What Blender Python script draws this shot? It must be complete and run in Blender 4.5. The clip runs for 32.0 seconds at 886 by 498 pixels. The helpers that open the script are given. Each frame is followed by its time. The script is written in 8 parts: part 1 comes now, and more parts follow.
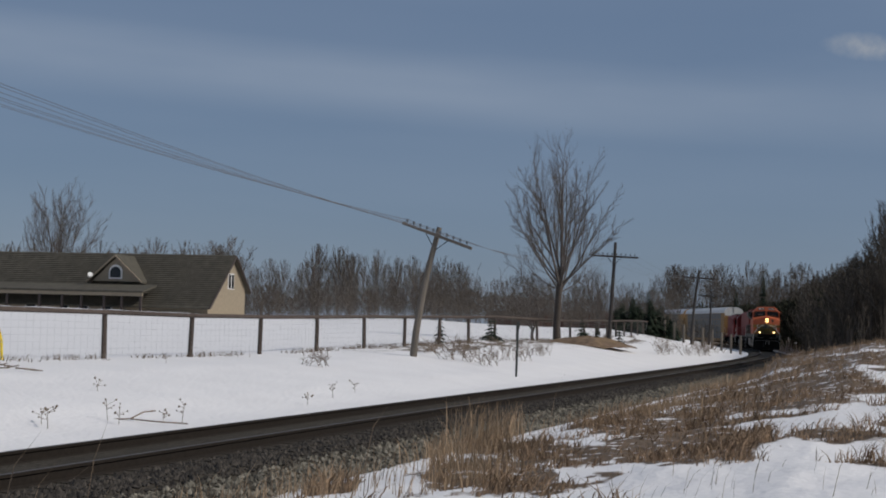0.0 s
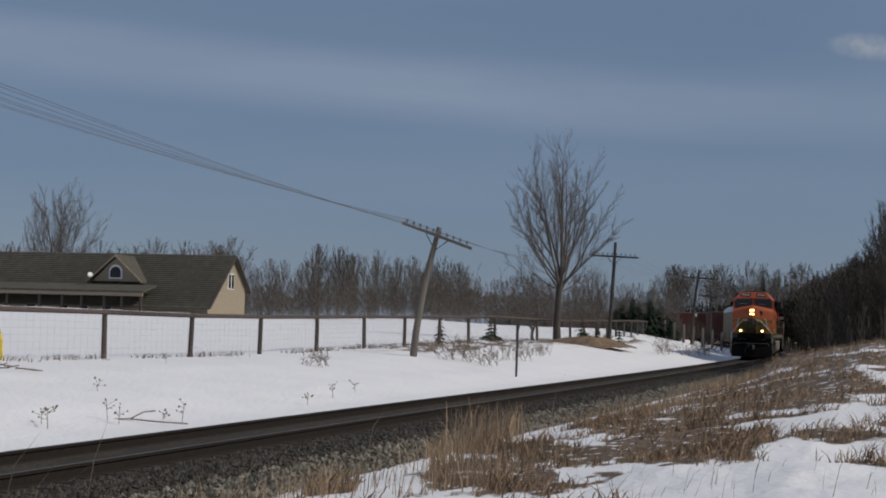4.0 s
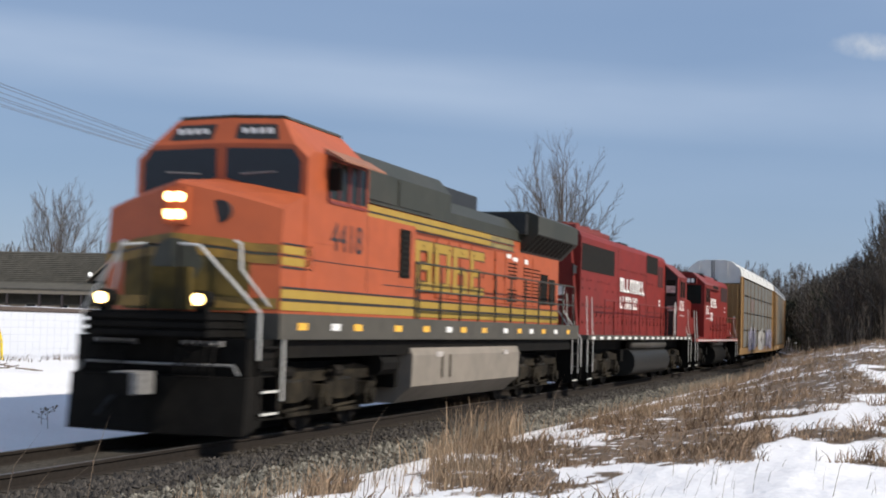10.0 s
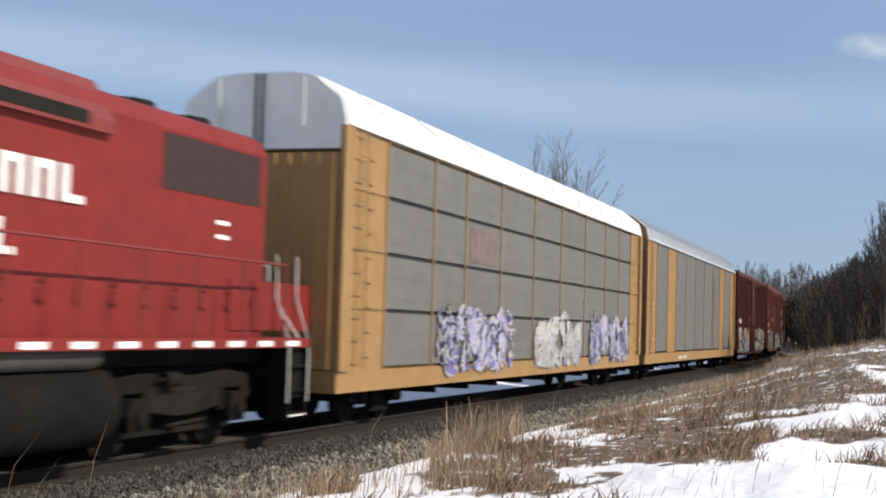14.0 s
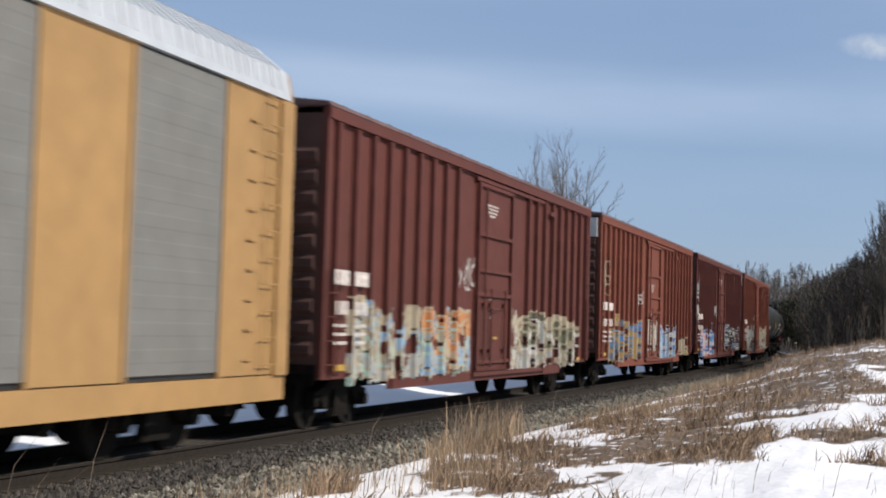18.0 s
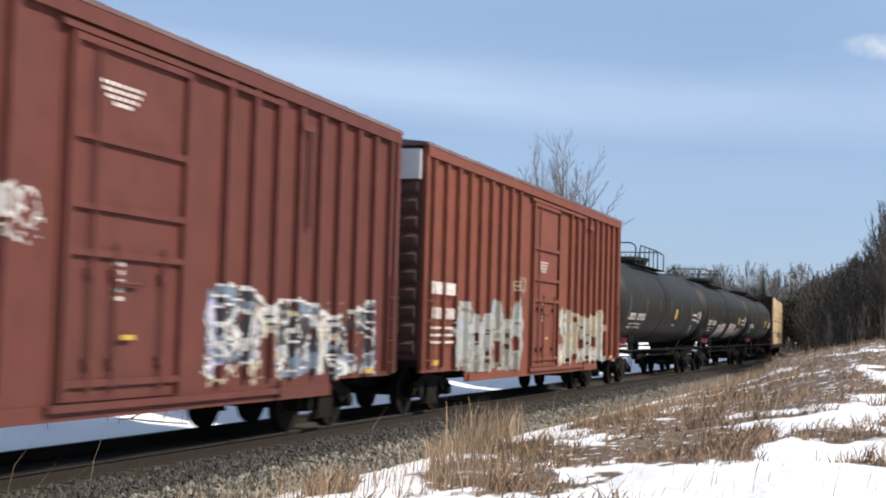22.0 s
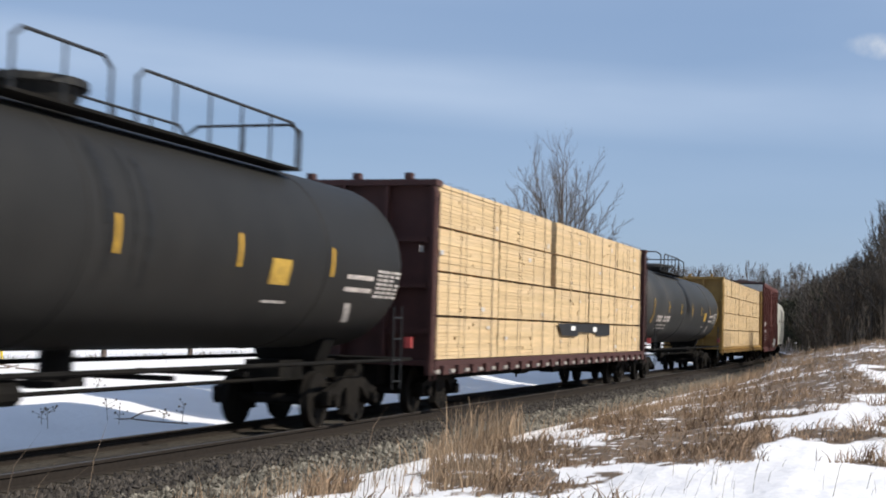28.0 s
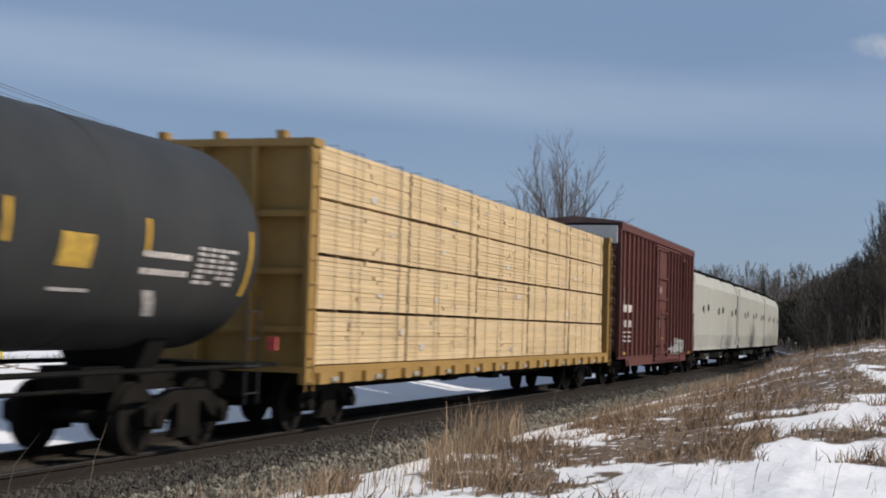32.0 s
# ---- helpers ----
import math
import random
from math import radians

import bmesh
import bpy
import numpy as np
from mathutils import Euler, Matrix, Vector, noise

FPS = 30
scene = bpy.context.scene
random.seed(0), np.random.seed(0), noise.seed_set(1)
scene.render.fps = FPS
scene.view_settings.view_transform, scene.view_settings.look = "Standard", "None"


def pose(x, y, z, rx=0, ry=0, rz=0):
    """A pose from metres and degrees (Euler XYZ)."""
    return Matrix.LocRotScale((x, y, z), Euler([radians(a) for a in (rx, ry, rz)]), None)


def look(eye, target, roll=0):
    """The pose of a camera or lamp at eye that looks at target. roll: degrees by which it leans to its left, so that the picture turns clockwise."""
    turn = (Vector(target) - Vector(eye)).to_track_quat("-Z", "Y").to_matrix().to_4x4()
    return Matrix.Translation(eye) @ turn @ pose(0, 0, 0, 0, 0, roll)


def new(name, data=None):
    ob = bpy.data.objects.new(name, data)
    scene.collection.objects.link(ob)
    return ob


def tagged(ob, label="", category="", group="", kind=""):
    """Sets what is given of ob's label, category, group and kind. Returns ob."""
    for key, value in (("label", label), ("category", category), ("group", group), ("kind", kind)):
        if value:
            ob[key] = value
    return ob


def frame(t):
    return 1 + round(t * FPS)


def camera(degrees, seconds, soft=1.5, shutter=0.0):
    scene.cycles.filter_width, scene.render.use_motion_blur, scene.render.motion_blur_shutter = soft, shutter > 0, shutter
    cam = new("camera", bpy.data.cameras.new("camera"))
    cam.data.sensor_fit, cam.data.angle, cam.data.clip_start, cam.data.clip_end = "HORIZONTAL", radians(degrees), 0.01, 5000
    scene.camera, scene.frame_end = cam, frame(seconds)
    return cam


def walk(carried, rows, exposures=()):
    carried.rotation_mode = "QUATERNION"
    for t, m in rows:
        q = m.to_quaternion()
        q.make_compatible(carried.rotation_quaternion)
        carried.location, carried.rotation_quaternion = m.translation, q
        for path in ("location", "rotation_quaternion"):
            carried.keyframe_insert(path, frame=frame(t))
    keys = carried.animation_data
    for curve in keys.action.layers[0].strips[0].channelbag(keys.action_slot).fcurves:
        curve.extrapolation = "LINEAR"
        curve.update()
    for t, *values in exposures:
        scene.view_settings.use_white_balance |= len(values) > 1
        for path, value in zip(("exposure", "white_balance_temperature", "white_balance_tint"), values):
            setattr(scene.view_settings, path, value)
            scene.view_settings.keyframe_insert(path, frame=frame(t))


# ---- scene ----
# One place: a single-track railway, snow field, and a freight train that passes a camera on a tripod.
# World: metres, z = 0 at the rail heads, the camera above the origin.
EYE = (0.0, 0.0, 1.769)
cam = camera(35.22, 32.0, soft=1.9, shutter=0.45)
CAM_POSE = look(EYE, (0, 10, 1.769 + 10 * math.tan(0.0549)), roll=1.634)
EXPOSURES = [(0, -0.84), (8.0, -0.84), (9.0, -0.6), (9.5, -0.22), (10.0, 0.04), (11.0, 0.40), (12.0, 0.52), (13.4, 0.46), (14.2, 0.12), (14.6, 0.04), (17.0, -0.08), (18.0, 0.15), (20.0, 0.45), (25.5, 0.43), (27.5, 0.27),
             (28.5, -0.05), (29.0, -0.42), (30.0, -0.54), (31.0, 0.05), (32.0, -0.22)]
walk(cam, [(0, CAM_POSE), (32.0, CAM_POSE)], EXPOSURES)

# ---- the line of the track: curvature along its length ----
S_STEP = 0.5
TRACK_S = np.arange(-360, 660 + S_STEP, S_STEP)
K_S = [-70, -25, 0, 30, 60, 90, 120, 150, 180, 220, 262, 285, 330, 360]
K_V = [0, 0.0008, 0.0009, -0.0003, -0.0004, -0.0012, -0.0016, -0.0023, -0.0005, -0.0094, -0.0094, 0.009, 0.009, 0]
_k = np.interp(TRACK_S, K_S, K_V)
_th = np.concatenate([[0], np.cumsum((_k[1:] + _k[:-1]) / 2 * S_STEP)])
_th += 0.3138 - np.interp(0, TRACK_S, _th)
_x = np.concatenate([[0], np.cumsum((np.sin(_th[1:]) + np.sin(_th[:-1])) / 2 * S_STEP)])
_y = np.concatenate([[0], np.cumsum((np.cos(_th[1:]) + np.cos(_th[:-1])) / 2 * S_STEP)])
TRACK_X = _x - np.interp(0, TRACK_S, _x) - 4.771
TRACK_Y = _y - np.interp(0, TRACK_S, _y) + 17.835
TRACK_TH = _th


def on_track(s, u=0.0, z=0.0):
    """The place at s metres along the line, u metres to its far side."""
    th = np.interp(s, TRACK_S, TRACK_TH)
    return Vector((np.interp(s, TRACK_S, TRACK_X) - u * np.cos(th), np.interp(s, TRACK_S, TRACK_Y) + u * np.sin(th), z))


def heading(s):
    return float(np.interp(s, TRACK_S, TRACK_TH))


def track_coords(x, y):
    """Distance to the far side of the line, and the length along it, of many places."""
    x, y = np.atleast_1d(x).astype(float), np.atleast_1d(y).astype(float)
    tx, ty, tt, ts = TRACK_X[::4], TRACK_Y[::4], TRACK_TH[::4], TRACK_S[::4]
    u, s = np.empty_like(x), np.empty_like(x)
    for a in range(0, len(x), 4000):
        xa, ya = x[a:a + 4000, None], y[a:a + 4000, None]
        i = np.argmin((xa - tx) ** 2 + (ya - ty) ** 2, axis=1)
        dx, dy = xa[:, 0] - tx[i], ya[:, 0] - ty[i]
        u[a:a + 4000] = -dx * np.cos(tt[i]) + dy * np.sin(tt[i])
        s[a:a + 4000] = ts[i] + dx * np.sin(tt[i]) + dy * np.cos(tt[i])
    return u, s


# ---- daylight ----
SUN_DIR = Vector((0.945, -0.315, 0.84)).normalized()
sun = new("sun", bpy.data.lights.new("sun", "SUN"))
sun.data.energy, sun.data.angle, sun.data.color = 4.6, radians(0.5), (1.0, 0.94, 0.84)
sun.matrix_world = look(SUN_DIR * 100, (0, 0, 0))
world = bpy.data.worlds.new("winter_sky")
scene.world = world
world.use_nodes = True
wn, wl = world.node_tree.nodes, world.node_tree.links
sky = wn.new("ShaderNodeTexSky")
sky.sky_type, sky.sun_disc = "NISHITA", False
sky.sun_elevation = math.asin(SUN_DIR.z)
sky.sun_rotation = math.atan2(SUN_DIR.x, SUN_DIR.y)
sky.air_density, sky.dust_density, sky.ozone_density = 1.0, 0.3, 2.0
wcoord = wn.new("ShaderNodeTexCoord")


def sky_mix(a, b, factor):
    m = wn.new("ShaderNodeMix")
    m.data_type = "RGBA"
    for socket, value in (("Factor", factor), ("A", a), ("B", b)):
        if isinstance(value, (int, float, tuple)):
            m.inputs[socket].default_value = value
        else:
            wl.new(value, m.inputs[socket])
    return m.outputs["Result"]


def cloud_noise(scale, stretch, tilt, low, high, most):
    """Drawn-out cloud cover as a factor."""
    mp = wn.new("ShaderNodeMapping")
    mp.inputs["Scale"].default_value = stretch
    mp.inputs["Rotation"].default_value = (0.0, radians(tilt), 0.0)
    wl.new(wcoord.outputs["Generated"], mp.inputs["Vector"])
    nz = wn.new("ShaderNodeTexNoise")
    nz.inputs["Scale"].default_value, nz.inputs["Detail"].default_value, nz.inputs["Roughness"].default_value = scale, 4.0, 0.45
    wl.new(mp.outputs["Vector"], nz.inputs["Vector"])
    rg = wn.new("ShaderNodeMapRange")
    rg.inputs["From Min"].default_value, rg.inputs["From Max"].default_value, rg.inputs["To Max"].default_value = low, high, most
    wl.new(nz.outputs["Fac"], rg.inputs["Value"])
    return rg.outputs["Result"]


# thin winter haze evens the sky out; cirrus streaks lie on top
hazy = sky_mix(sky.outputs["Color"], (2.95, 4.3, 6.9, 1), 0.66)
streaks = sky_mix(hazy, (6.4, 7.6, 9.6, 1), cloud_noise(2.3, (1.0, 1.0, 7.0), -5, 0.40, 0.75, 0.13))
# one long band of cirrus across the sky, its height falling to the east
dot = wn.new("ShaderNodeVectorMath")
dot.operation = "DOT_PRODUCT"
dot.inputs[1].default_value = (0.045, 0.0, 1.0)
wl.new(wcoord.outputs["Generated"], dot.inputs[0])
band = wn.new("ShaderNodeValToRGB")
for k, (at, v) in enumerate(((0.139, 0.0), (0.162, 1.0), (0.176, 1.0), (0.196, 0.22), (0.222, 0.12), (0.30, 0.5))):
    e = band.color_ramp.elements[k] if k < 2 else band.color_ramp.elements.new(at)
    e.position, e.color = at, (v, v, v, 1)
wl.new(dot.outputs["Value"], band.inputs["Fac"])
thin_out = wn.new("ShaderNodeMath")
thin_out.operation = "MULTIPLY"
wl.new(band.outputs["Color"], thin_out.inputs[0])
wl.new(cloud_noise(3.0, (1.0, 1.0, 4.0), -5, 0.15, 0.75, 0.5), thin_out.inputs[1])
cirrus = sky_mix(streaks, (7.4, 8.5, 10.2, 1), thin_out.outputs[0])
wbg = wn["Background"]
wbg.inputs["Strength"].default_value = 0.085
wl.new(cirrus, wbg.inputs["Color"])


# ---- materials ----
def material(name, base, rough=0.7, metal=0.0, vary=0.25, grain=8.0, stain=None, stain_scale=0.7, stain_amount=0.5,
             bump=0.0, bump_scale=40.0, random_tone=0.0, stretch=(1, 1, 1), spec=0.4, island=0.0):
    """A surface with grain, larger stains and fine relief, in its object's own metres."""
    m = bpy.data.materials.new(name)
    m.use_nodes = True
    n, l = m.node_tree.nodes, m.node_tree.links
    b = n["Principled BSDF"]
    b.inputs["Roughness"].default_value, b.inputs["Metallic"].default_value = rough, metal
    b.inputs["Specular IOR Level"].default_value = spec
    co = n.new("ShaderNodeTexCoord")
    mp = n.new("ShaderNodeMapping")
    mp.inputs["Scale"].default_value = stretch
    l.new(co.outputs["Object"], mp.inputs["Vector"])
    fine = n.new("ShaderNodeTexNoise")
    fine.inputs["Scale"].default_value, fine.inputs["Detail"].default_value = grain, 6
    l.new(mp.outputs["Vector"], fine.inputs["Vector"])
    val = n.new("ShaderNodeMapRange")
    val.inputs["From Min"].default_value, val.inputs["From Max"].default_value = 0.3, 0.7
    val.inputs["To Min"].default_value, val.inputs["To Max"].default_value = 1 - vary, 1 + vary
    l.new(fine.outputs["Fac"], val.inputs["Value"])
    mul = n.new("ShaderNodeVectorMath")
    mul.operation = "SCALE"
    mul.inputs[0].default_value = base[:3]
    l.new(val.outputs["Result"], mul.inputs["Scale"])
    out = mul.outputs["Vector"]
    if random_tone:
        oi = n.new("ShaderNodeObjectInfo")
        rr = n.new("ShaderNodeMapRange")
        rr.inputs["To Min"].default_value, rr.inputs["To Max"].default_value = 1 - random_tone, 1 + random_tone
        l.new(oi.outputs["Random"], rr.inputs["Value"])
        m2 = n.new("ShaderNodeVectorMath")
        m2.operation = "SCALE"
        l.new(out, m2.inputs[0])
        l.new(rr.outputs["Result"], m2.inputs["Scale"])
        out = m2.outputs["Vector"]
    if island:
        ge = n.new("ShaderNodeNewGeometry")
        ri = n.new("ShaderNodeMapRange")
        ri.inputs["To Min"].default_value, ri.inputs["To Max"].default_value = 1 - island, 1 + island
        l.new(ge.outputs["Random Per Island"], ri.inputs["Value"])
        m3 = n.new("ShaderNodeVectorMath")
        m3.operation = "SCALE"
        l.new(out, m3.inputs[0])
        l.new(ri.outputs["Result"], m3.inputs["Scale"])
        out = m3.outputs["Vector"]
    if stain:
        big = n.new("ShaderNodeTexNoise")
        big.inputs["Scale"].default_value, big.inputs["Detail"].default_value = stain_scale, 5
        l.new(mp.outputs["Vector"], big.inputs["Vector"])
        fac = n.new("ShaderNodeMapRange")
        fac.inputs["From Min"].default_value, fac.inputs["From Max"].default_value = 0.45, 0.75
        fac.inputs["To Max"].default_value = stain_amount
        l.new(big.outputs["Fac"], fac.inputs["Value"])
        mix = n.new("ShaderNodeMix")
        mix.data_type = "RGBA"
        mix.inputs["B"].default_value = (*stain[:3], 1)
        l.new(fac.outputs["Result"], mix.inputs["Factor"])
        l.new(out, mix.inputs["A"])
        out = mix.outputs["Result"]
    l.new(out, b.inputs["Base Color"])
    if bump:
        bn = n.new("ShaderNodeTexNoise")
        bn.inputs["Scale"].default_value, bn.inputs["Detail"].default_value = bump_scale, 5
        l.new(mp.outputs["Vector"], bn.inputs["Vector"])
        bp = n.new("ShaderNodeBump")
        bp.inputs["Strength"].default_value, bp.inputs["Distance"].default_value = bump, 0.02
        l.new(bn.outputs["Fac"], bp.inputs["Height"])
        l.new(bp.outputs["Normal"], b.inputs["Normal"])
    return m


def glow(name, colour, strength):
    m = bpy.data.materials.new(name)
    m.use_nodes = True
    b = m.node_tree.nodes["Principled BSDF"]
    b.inputs["Base Color"].default_value = (*colour, 1)
    b.inputs["Emission Color"].default_value = (*colour, 1)
    b.inputs["Emission Strength"].default_value = strength
    return m


M_RAIL = material("rusty_rail_steel", (0.021, 0.016, 0.0125), 0.8, 0.0, 0.3, 20, spec=0.2)
M_RAILTOP = material("worn_rail_head", (0.12, 0.105, 0.095), 0.55, 0.6, 0.2, 30)
M_TIE = material("creosoted_wood", (0.04, 0.033, 0.027), 0.9, 0, 0.35, 12, (0.07, 0.06, 0.05), 2, 0.6, 0.4, 60, 0.25, spec=0.1)
M_BALLAST = material("grey_crushed_stone", (0.060, 0.052, 0.042), 0.95, 0, 0.5, 14, (0.036, 0.031, 0.025), 1.2, 0.6, 0.9, 30, spec=0.1)
M_FENCE = material("weathered_fence_wood", (0.075, 0.055, 0.045), 0.85, 0, 0.35, 14, (0.13, 0.1, 0.08), 2, 0.6, 0.4, 50, 0.15, (4, 4, 1))
M_WIRE = material("galvanised_wire", (0.3, 0.29, 0.28), 0.6, 0.4, 0.1)
M_POLE = material("weathered_pole_wood", (0.17, 0.145, 0.12), 0.85, 0, 0.3, 18, (0.07, 0.06, 0.05), 1.5, 0.7, 0.4, 40, 0, (5, 5, 0.6))
M_POLEDARK = material("dark_pole_wood", (0.05, 0.043, 0.04), 0.85, 0, 0.3, 18, (0.1, 0.09, 0.08), 1.5, 0.5, 0.4, 40, 0, (5, 5, 0.6))
M_GLASSKNOB = material("insulator_glass", (0.10, 0.12, 0.14), 0.25, 0, 0.1)
M_LINE = material("copper_line_wire", (0.13, 0.125, 0.13), 0.6, 0.2, 0.1)
M_BARK = material("grey_brown_bark", (0.085, 0.070, 0.060), 0.9, 0, 0.35, 10, (0.05, 0.04, 0.034), 1.5, 0.6, 0.5, 30)
M_TWIG = material("bare_twigs", (0.115, 0.097, 0.085), 0.9, 0, 0.3, 6)
M_WOODS = material("bare_wood_twigs", (0.108, 0.091, 0.076), 0.95, 0, 0.45, 0.25, (0.098, 0.082, 0.068), 0.08, 0.6, island=0.3)
M_BRUSH = material("dark_brush_twigs", (0.078, 0.065, 0.052), 0.95, 0, 0.45, 0.3, (0.052, 0.046, 0.038), 0.1, 0.6, island=0.35)
M_PALEBRUSH = material("pale_brush_twigs", (0.135, 0.112, 0.088), 0.95, 0, 0.4, 0.4, island=0.4)
M_THICKET = material("dark_evergreen_thicket", (0.042, 0.044, 0.029), 0.95, 0, 0.45, 0.4, (0.062, 0.055, 0.041), 0.12, 0.6, spec=0.1, island=0.4)
M_SPRUCE = material("spruce_needles", (0.016, 0.024, 0.014), 0.9, 0, 0.4, 5, spec=0.2)
M_GRASS = material("dead_grass", (0.265, 0.178, 0.112), 0.85, 0, 0.45, 1.6, (0.115, 0.074, 0.046), 0.6, 0.8, island=0.5)
M_TALLGRASS = material("pale_tall_grass", (0.335, 0.235, 0.148), 0.85, 0, 0.3, 1.6, (0.25, 0.17, 0.105), 0.9, 0.6, island=0.5)
M_WEED = material("dry_weed_stems", (0.19, 0.14, 0.10), 0.9, 0, 0.3, 3)
M_SIDING = material("beige_siding", (0.30, 0.245, 0.175), 0.8, 0, 0.1, 3)
M_SHINGLE = material("brown_shingles", (0.088, 0.078, 0.06), 0.9, 0, 0.2, 1.5, (0.066, 0.058, 0.045), 0.3, 0.5, 0.4, 8)
M_TRIM = material("dark_brown_trim", (0.06, 0.045, 0.04), 0.7)
M_GLASS = material("dark_window_glass", (0.02, 0.022, 0.025), 0.1, 0, 0.05, spec=0.45)
M_WHITE = material("white_painted_wood", (0.75, 0.73, 0.7), 0.6)
M_YELLOW = material("yellow_plastic_sleeve", (0.75, 0.55, 0.03), 0.5)
M_STEELPOST = material("green_grey_steel_post", (0.06, 0.065, 0.06), 0.6, 0.3)
M_FRAME = material("grimy_black_frame", (0.0085, 0.0078, 0.007), 0.85, 0, 0.3, 5, (0.018, 0.0152, 0.012), 0.9, 0.6, spec=0.08)
M_SOIL = material("bare_brown_soil", (0.17, 0.115, 0.075), 0.95, 0, 0.4, 3, (0.3, 0.2, 0.1), 1.0, 0.5, 0.6, 12)


# ---- mesh tools ----
def box(bm, x0, x1, y0, y1, z0, z1):
    v = [bm.verts.new(p) for p in ((x0, y0, z0), (x1, y0, z0), (x1, y1, z0), (x0, y1, z0), (x0, y0, z1), (x1, y0, z1), (x1, y1, z1), (x0, y1, z1))]
    for f in ((3, 2, 1, 0), (4, 5, 6, 7), (0, 1, 5, 4), (1, 2, 6, 5), (2, 3, 7, 6), (3, 0, 4, 7)):
        bm.faces.new([v[i] for i in f])
    return v


def rod(bm, a, b, r0, r1=None, n=6, caps=True):
    """A tapered round bar from a to b."""
    a, b = Vector(a), Vector(b)
    r1 = r0 if r1 is None else r1
    d = (b - a).normalized()
    e = d.orthogonal().normalized()
    g = d.cross(e)
    ring0 = [bm.verts.new(a + (e * math.cos(t) + g * math.sin(t)) * r0) for t in (2 * math.pi * i / n for i in range(n))]
    ring1 = [bm.verts.new(b + (e * math.cos(t) + g * math.sin(t)) * r1) for t in (2 * math.pi * i / n for i in range(n))]
    for i in range(n):
        bm.faces.new((ring0[i], ring0[(i + 1) % n], ring1[(i + 1) % n], ring1[i]))
    if caps:
        bm.faces.new(ring0[::-1])
        bm.faces.new(ring1)


def bent(bm, pts, r, n=6):
    """A round bar through several points."""
    for a, b in zip(pts[:-1], pts[1:]):
        rod(bm, a, b, r, r, n)


def prism(bm, outline, axis, a, b):
    """An outline of (p, q) pairs, drawn out from a to b along x, y or z."""
    def place(p, q, w):
        return {"x": (w, p, q), "y": (p, w, q), "z": (p, q, w)}[axis]
    lo = [bm.verts.new(place(p, q, a)) for p, q in outline]
    hi = [bm.verts.new(place(p, q, b)) for p, q in outline]
    k = len(outline)
    for i in range(k):
        bm.faces.new((lo[i], lo[(i + 1) % k], hi[(i + 1) % k], hi[i]))
    bm.faces.new(lo[::-1])
    bm.faces.new(hi)


def mesh_of(name, bm, mat, smooth=False, bevel=0.0):
    if bevel:
        bmesh.ops.bevel(bm, geom=[e for e in bm.edges if e.calc_face_angle(0) > 0.6], offset=bevel, segments=1, affect="EDGES")
    bmesh.ops.recalc_face_normals(bm, faces=bm.faces)
    me = bpy.data.meshes.new(name)
    bm.to_mesh(me)
    bm.free()
    me.materials.append(mat)
    if smooth:
        me.shade_smooth()
    return me


def part(name, bm, mat, parent=None, label="", smooth=False, bevel=0.0):
    """Links a bmesh as one mesh object under a thing or under a part."""
    ob = new(name, mesh_of(name, bm, mat, smooth, bevel))
    ob.parent = parent
    if label:
        tagged(ob, label)
    return ob


def boxpart(name, b, mat, parent, label="", bevel=0.0):
    bm = bmesh.new()
    box(bm, *b)
    return part(name, bm, mat, parent, label, bevel=bevel)


def thing(name, label, category, group="", m=None, kind=""):
    ob = tagged(new(name), label, category, group, kind)
    if m is not None:
        ob.matrix_basis = m
    return ob


def from_arrays(name, verts, faces, mat, smooth=False):
    me = bpy.data.meshes.new(name)
    me.from_pydata(verts.tolist() if hasattr(verts, "tolist") else verts, [], faces.tolist() if hasattr(faces, "tolist") else faces)
    me.materials.append(mat)
    if smooth:
        me.shade_smooth()
    me.update()
    return me


def lattice(x, y, seed=0):
    """Smooth value noise between 0 and 1 over numpy arrays."""
    xi, yi = np.floor(x).astype(np.int64), np.floor(y).astype(np.int64)
    fx, fy = x - xi, y - yi
    fx, fy = fx * fx * (3 - 2 * fx), fy * fy * (3 - 2 * fy)

    def h(a, b):
        k = (a * 374761393 + b * 668265263 + seed * 974711) & 0x7fffffff
        k = ((k ^ (k >> 13)) * 1274126177) & 0x7fffffff
        return ((k ^ (k >> 16)) & 0xffff) / 65535.0
    return (h(xi, yi) * (1 - fx) + h(xi + 1, yi) * fx) * (1 - fy) + (h(xi, yi + 1) * (1 - fx) + h(xi + 1, yi + 1) * fx) * fy


def rough_noise(x, y, seed=0):
    return 0.5 * lattice(x, y, seed) + 0.3 * lattice(x * 2.1, y * 2.1, seed + 1) + 0.2 * lattice(x * 4.3, y * 4.3, seed + 2)


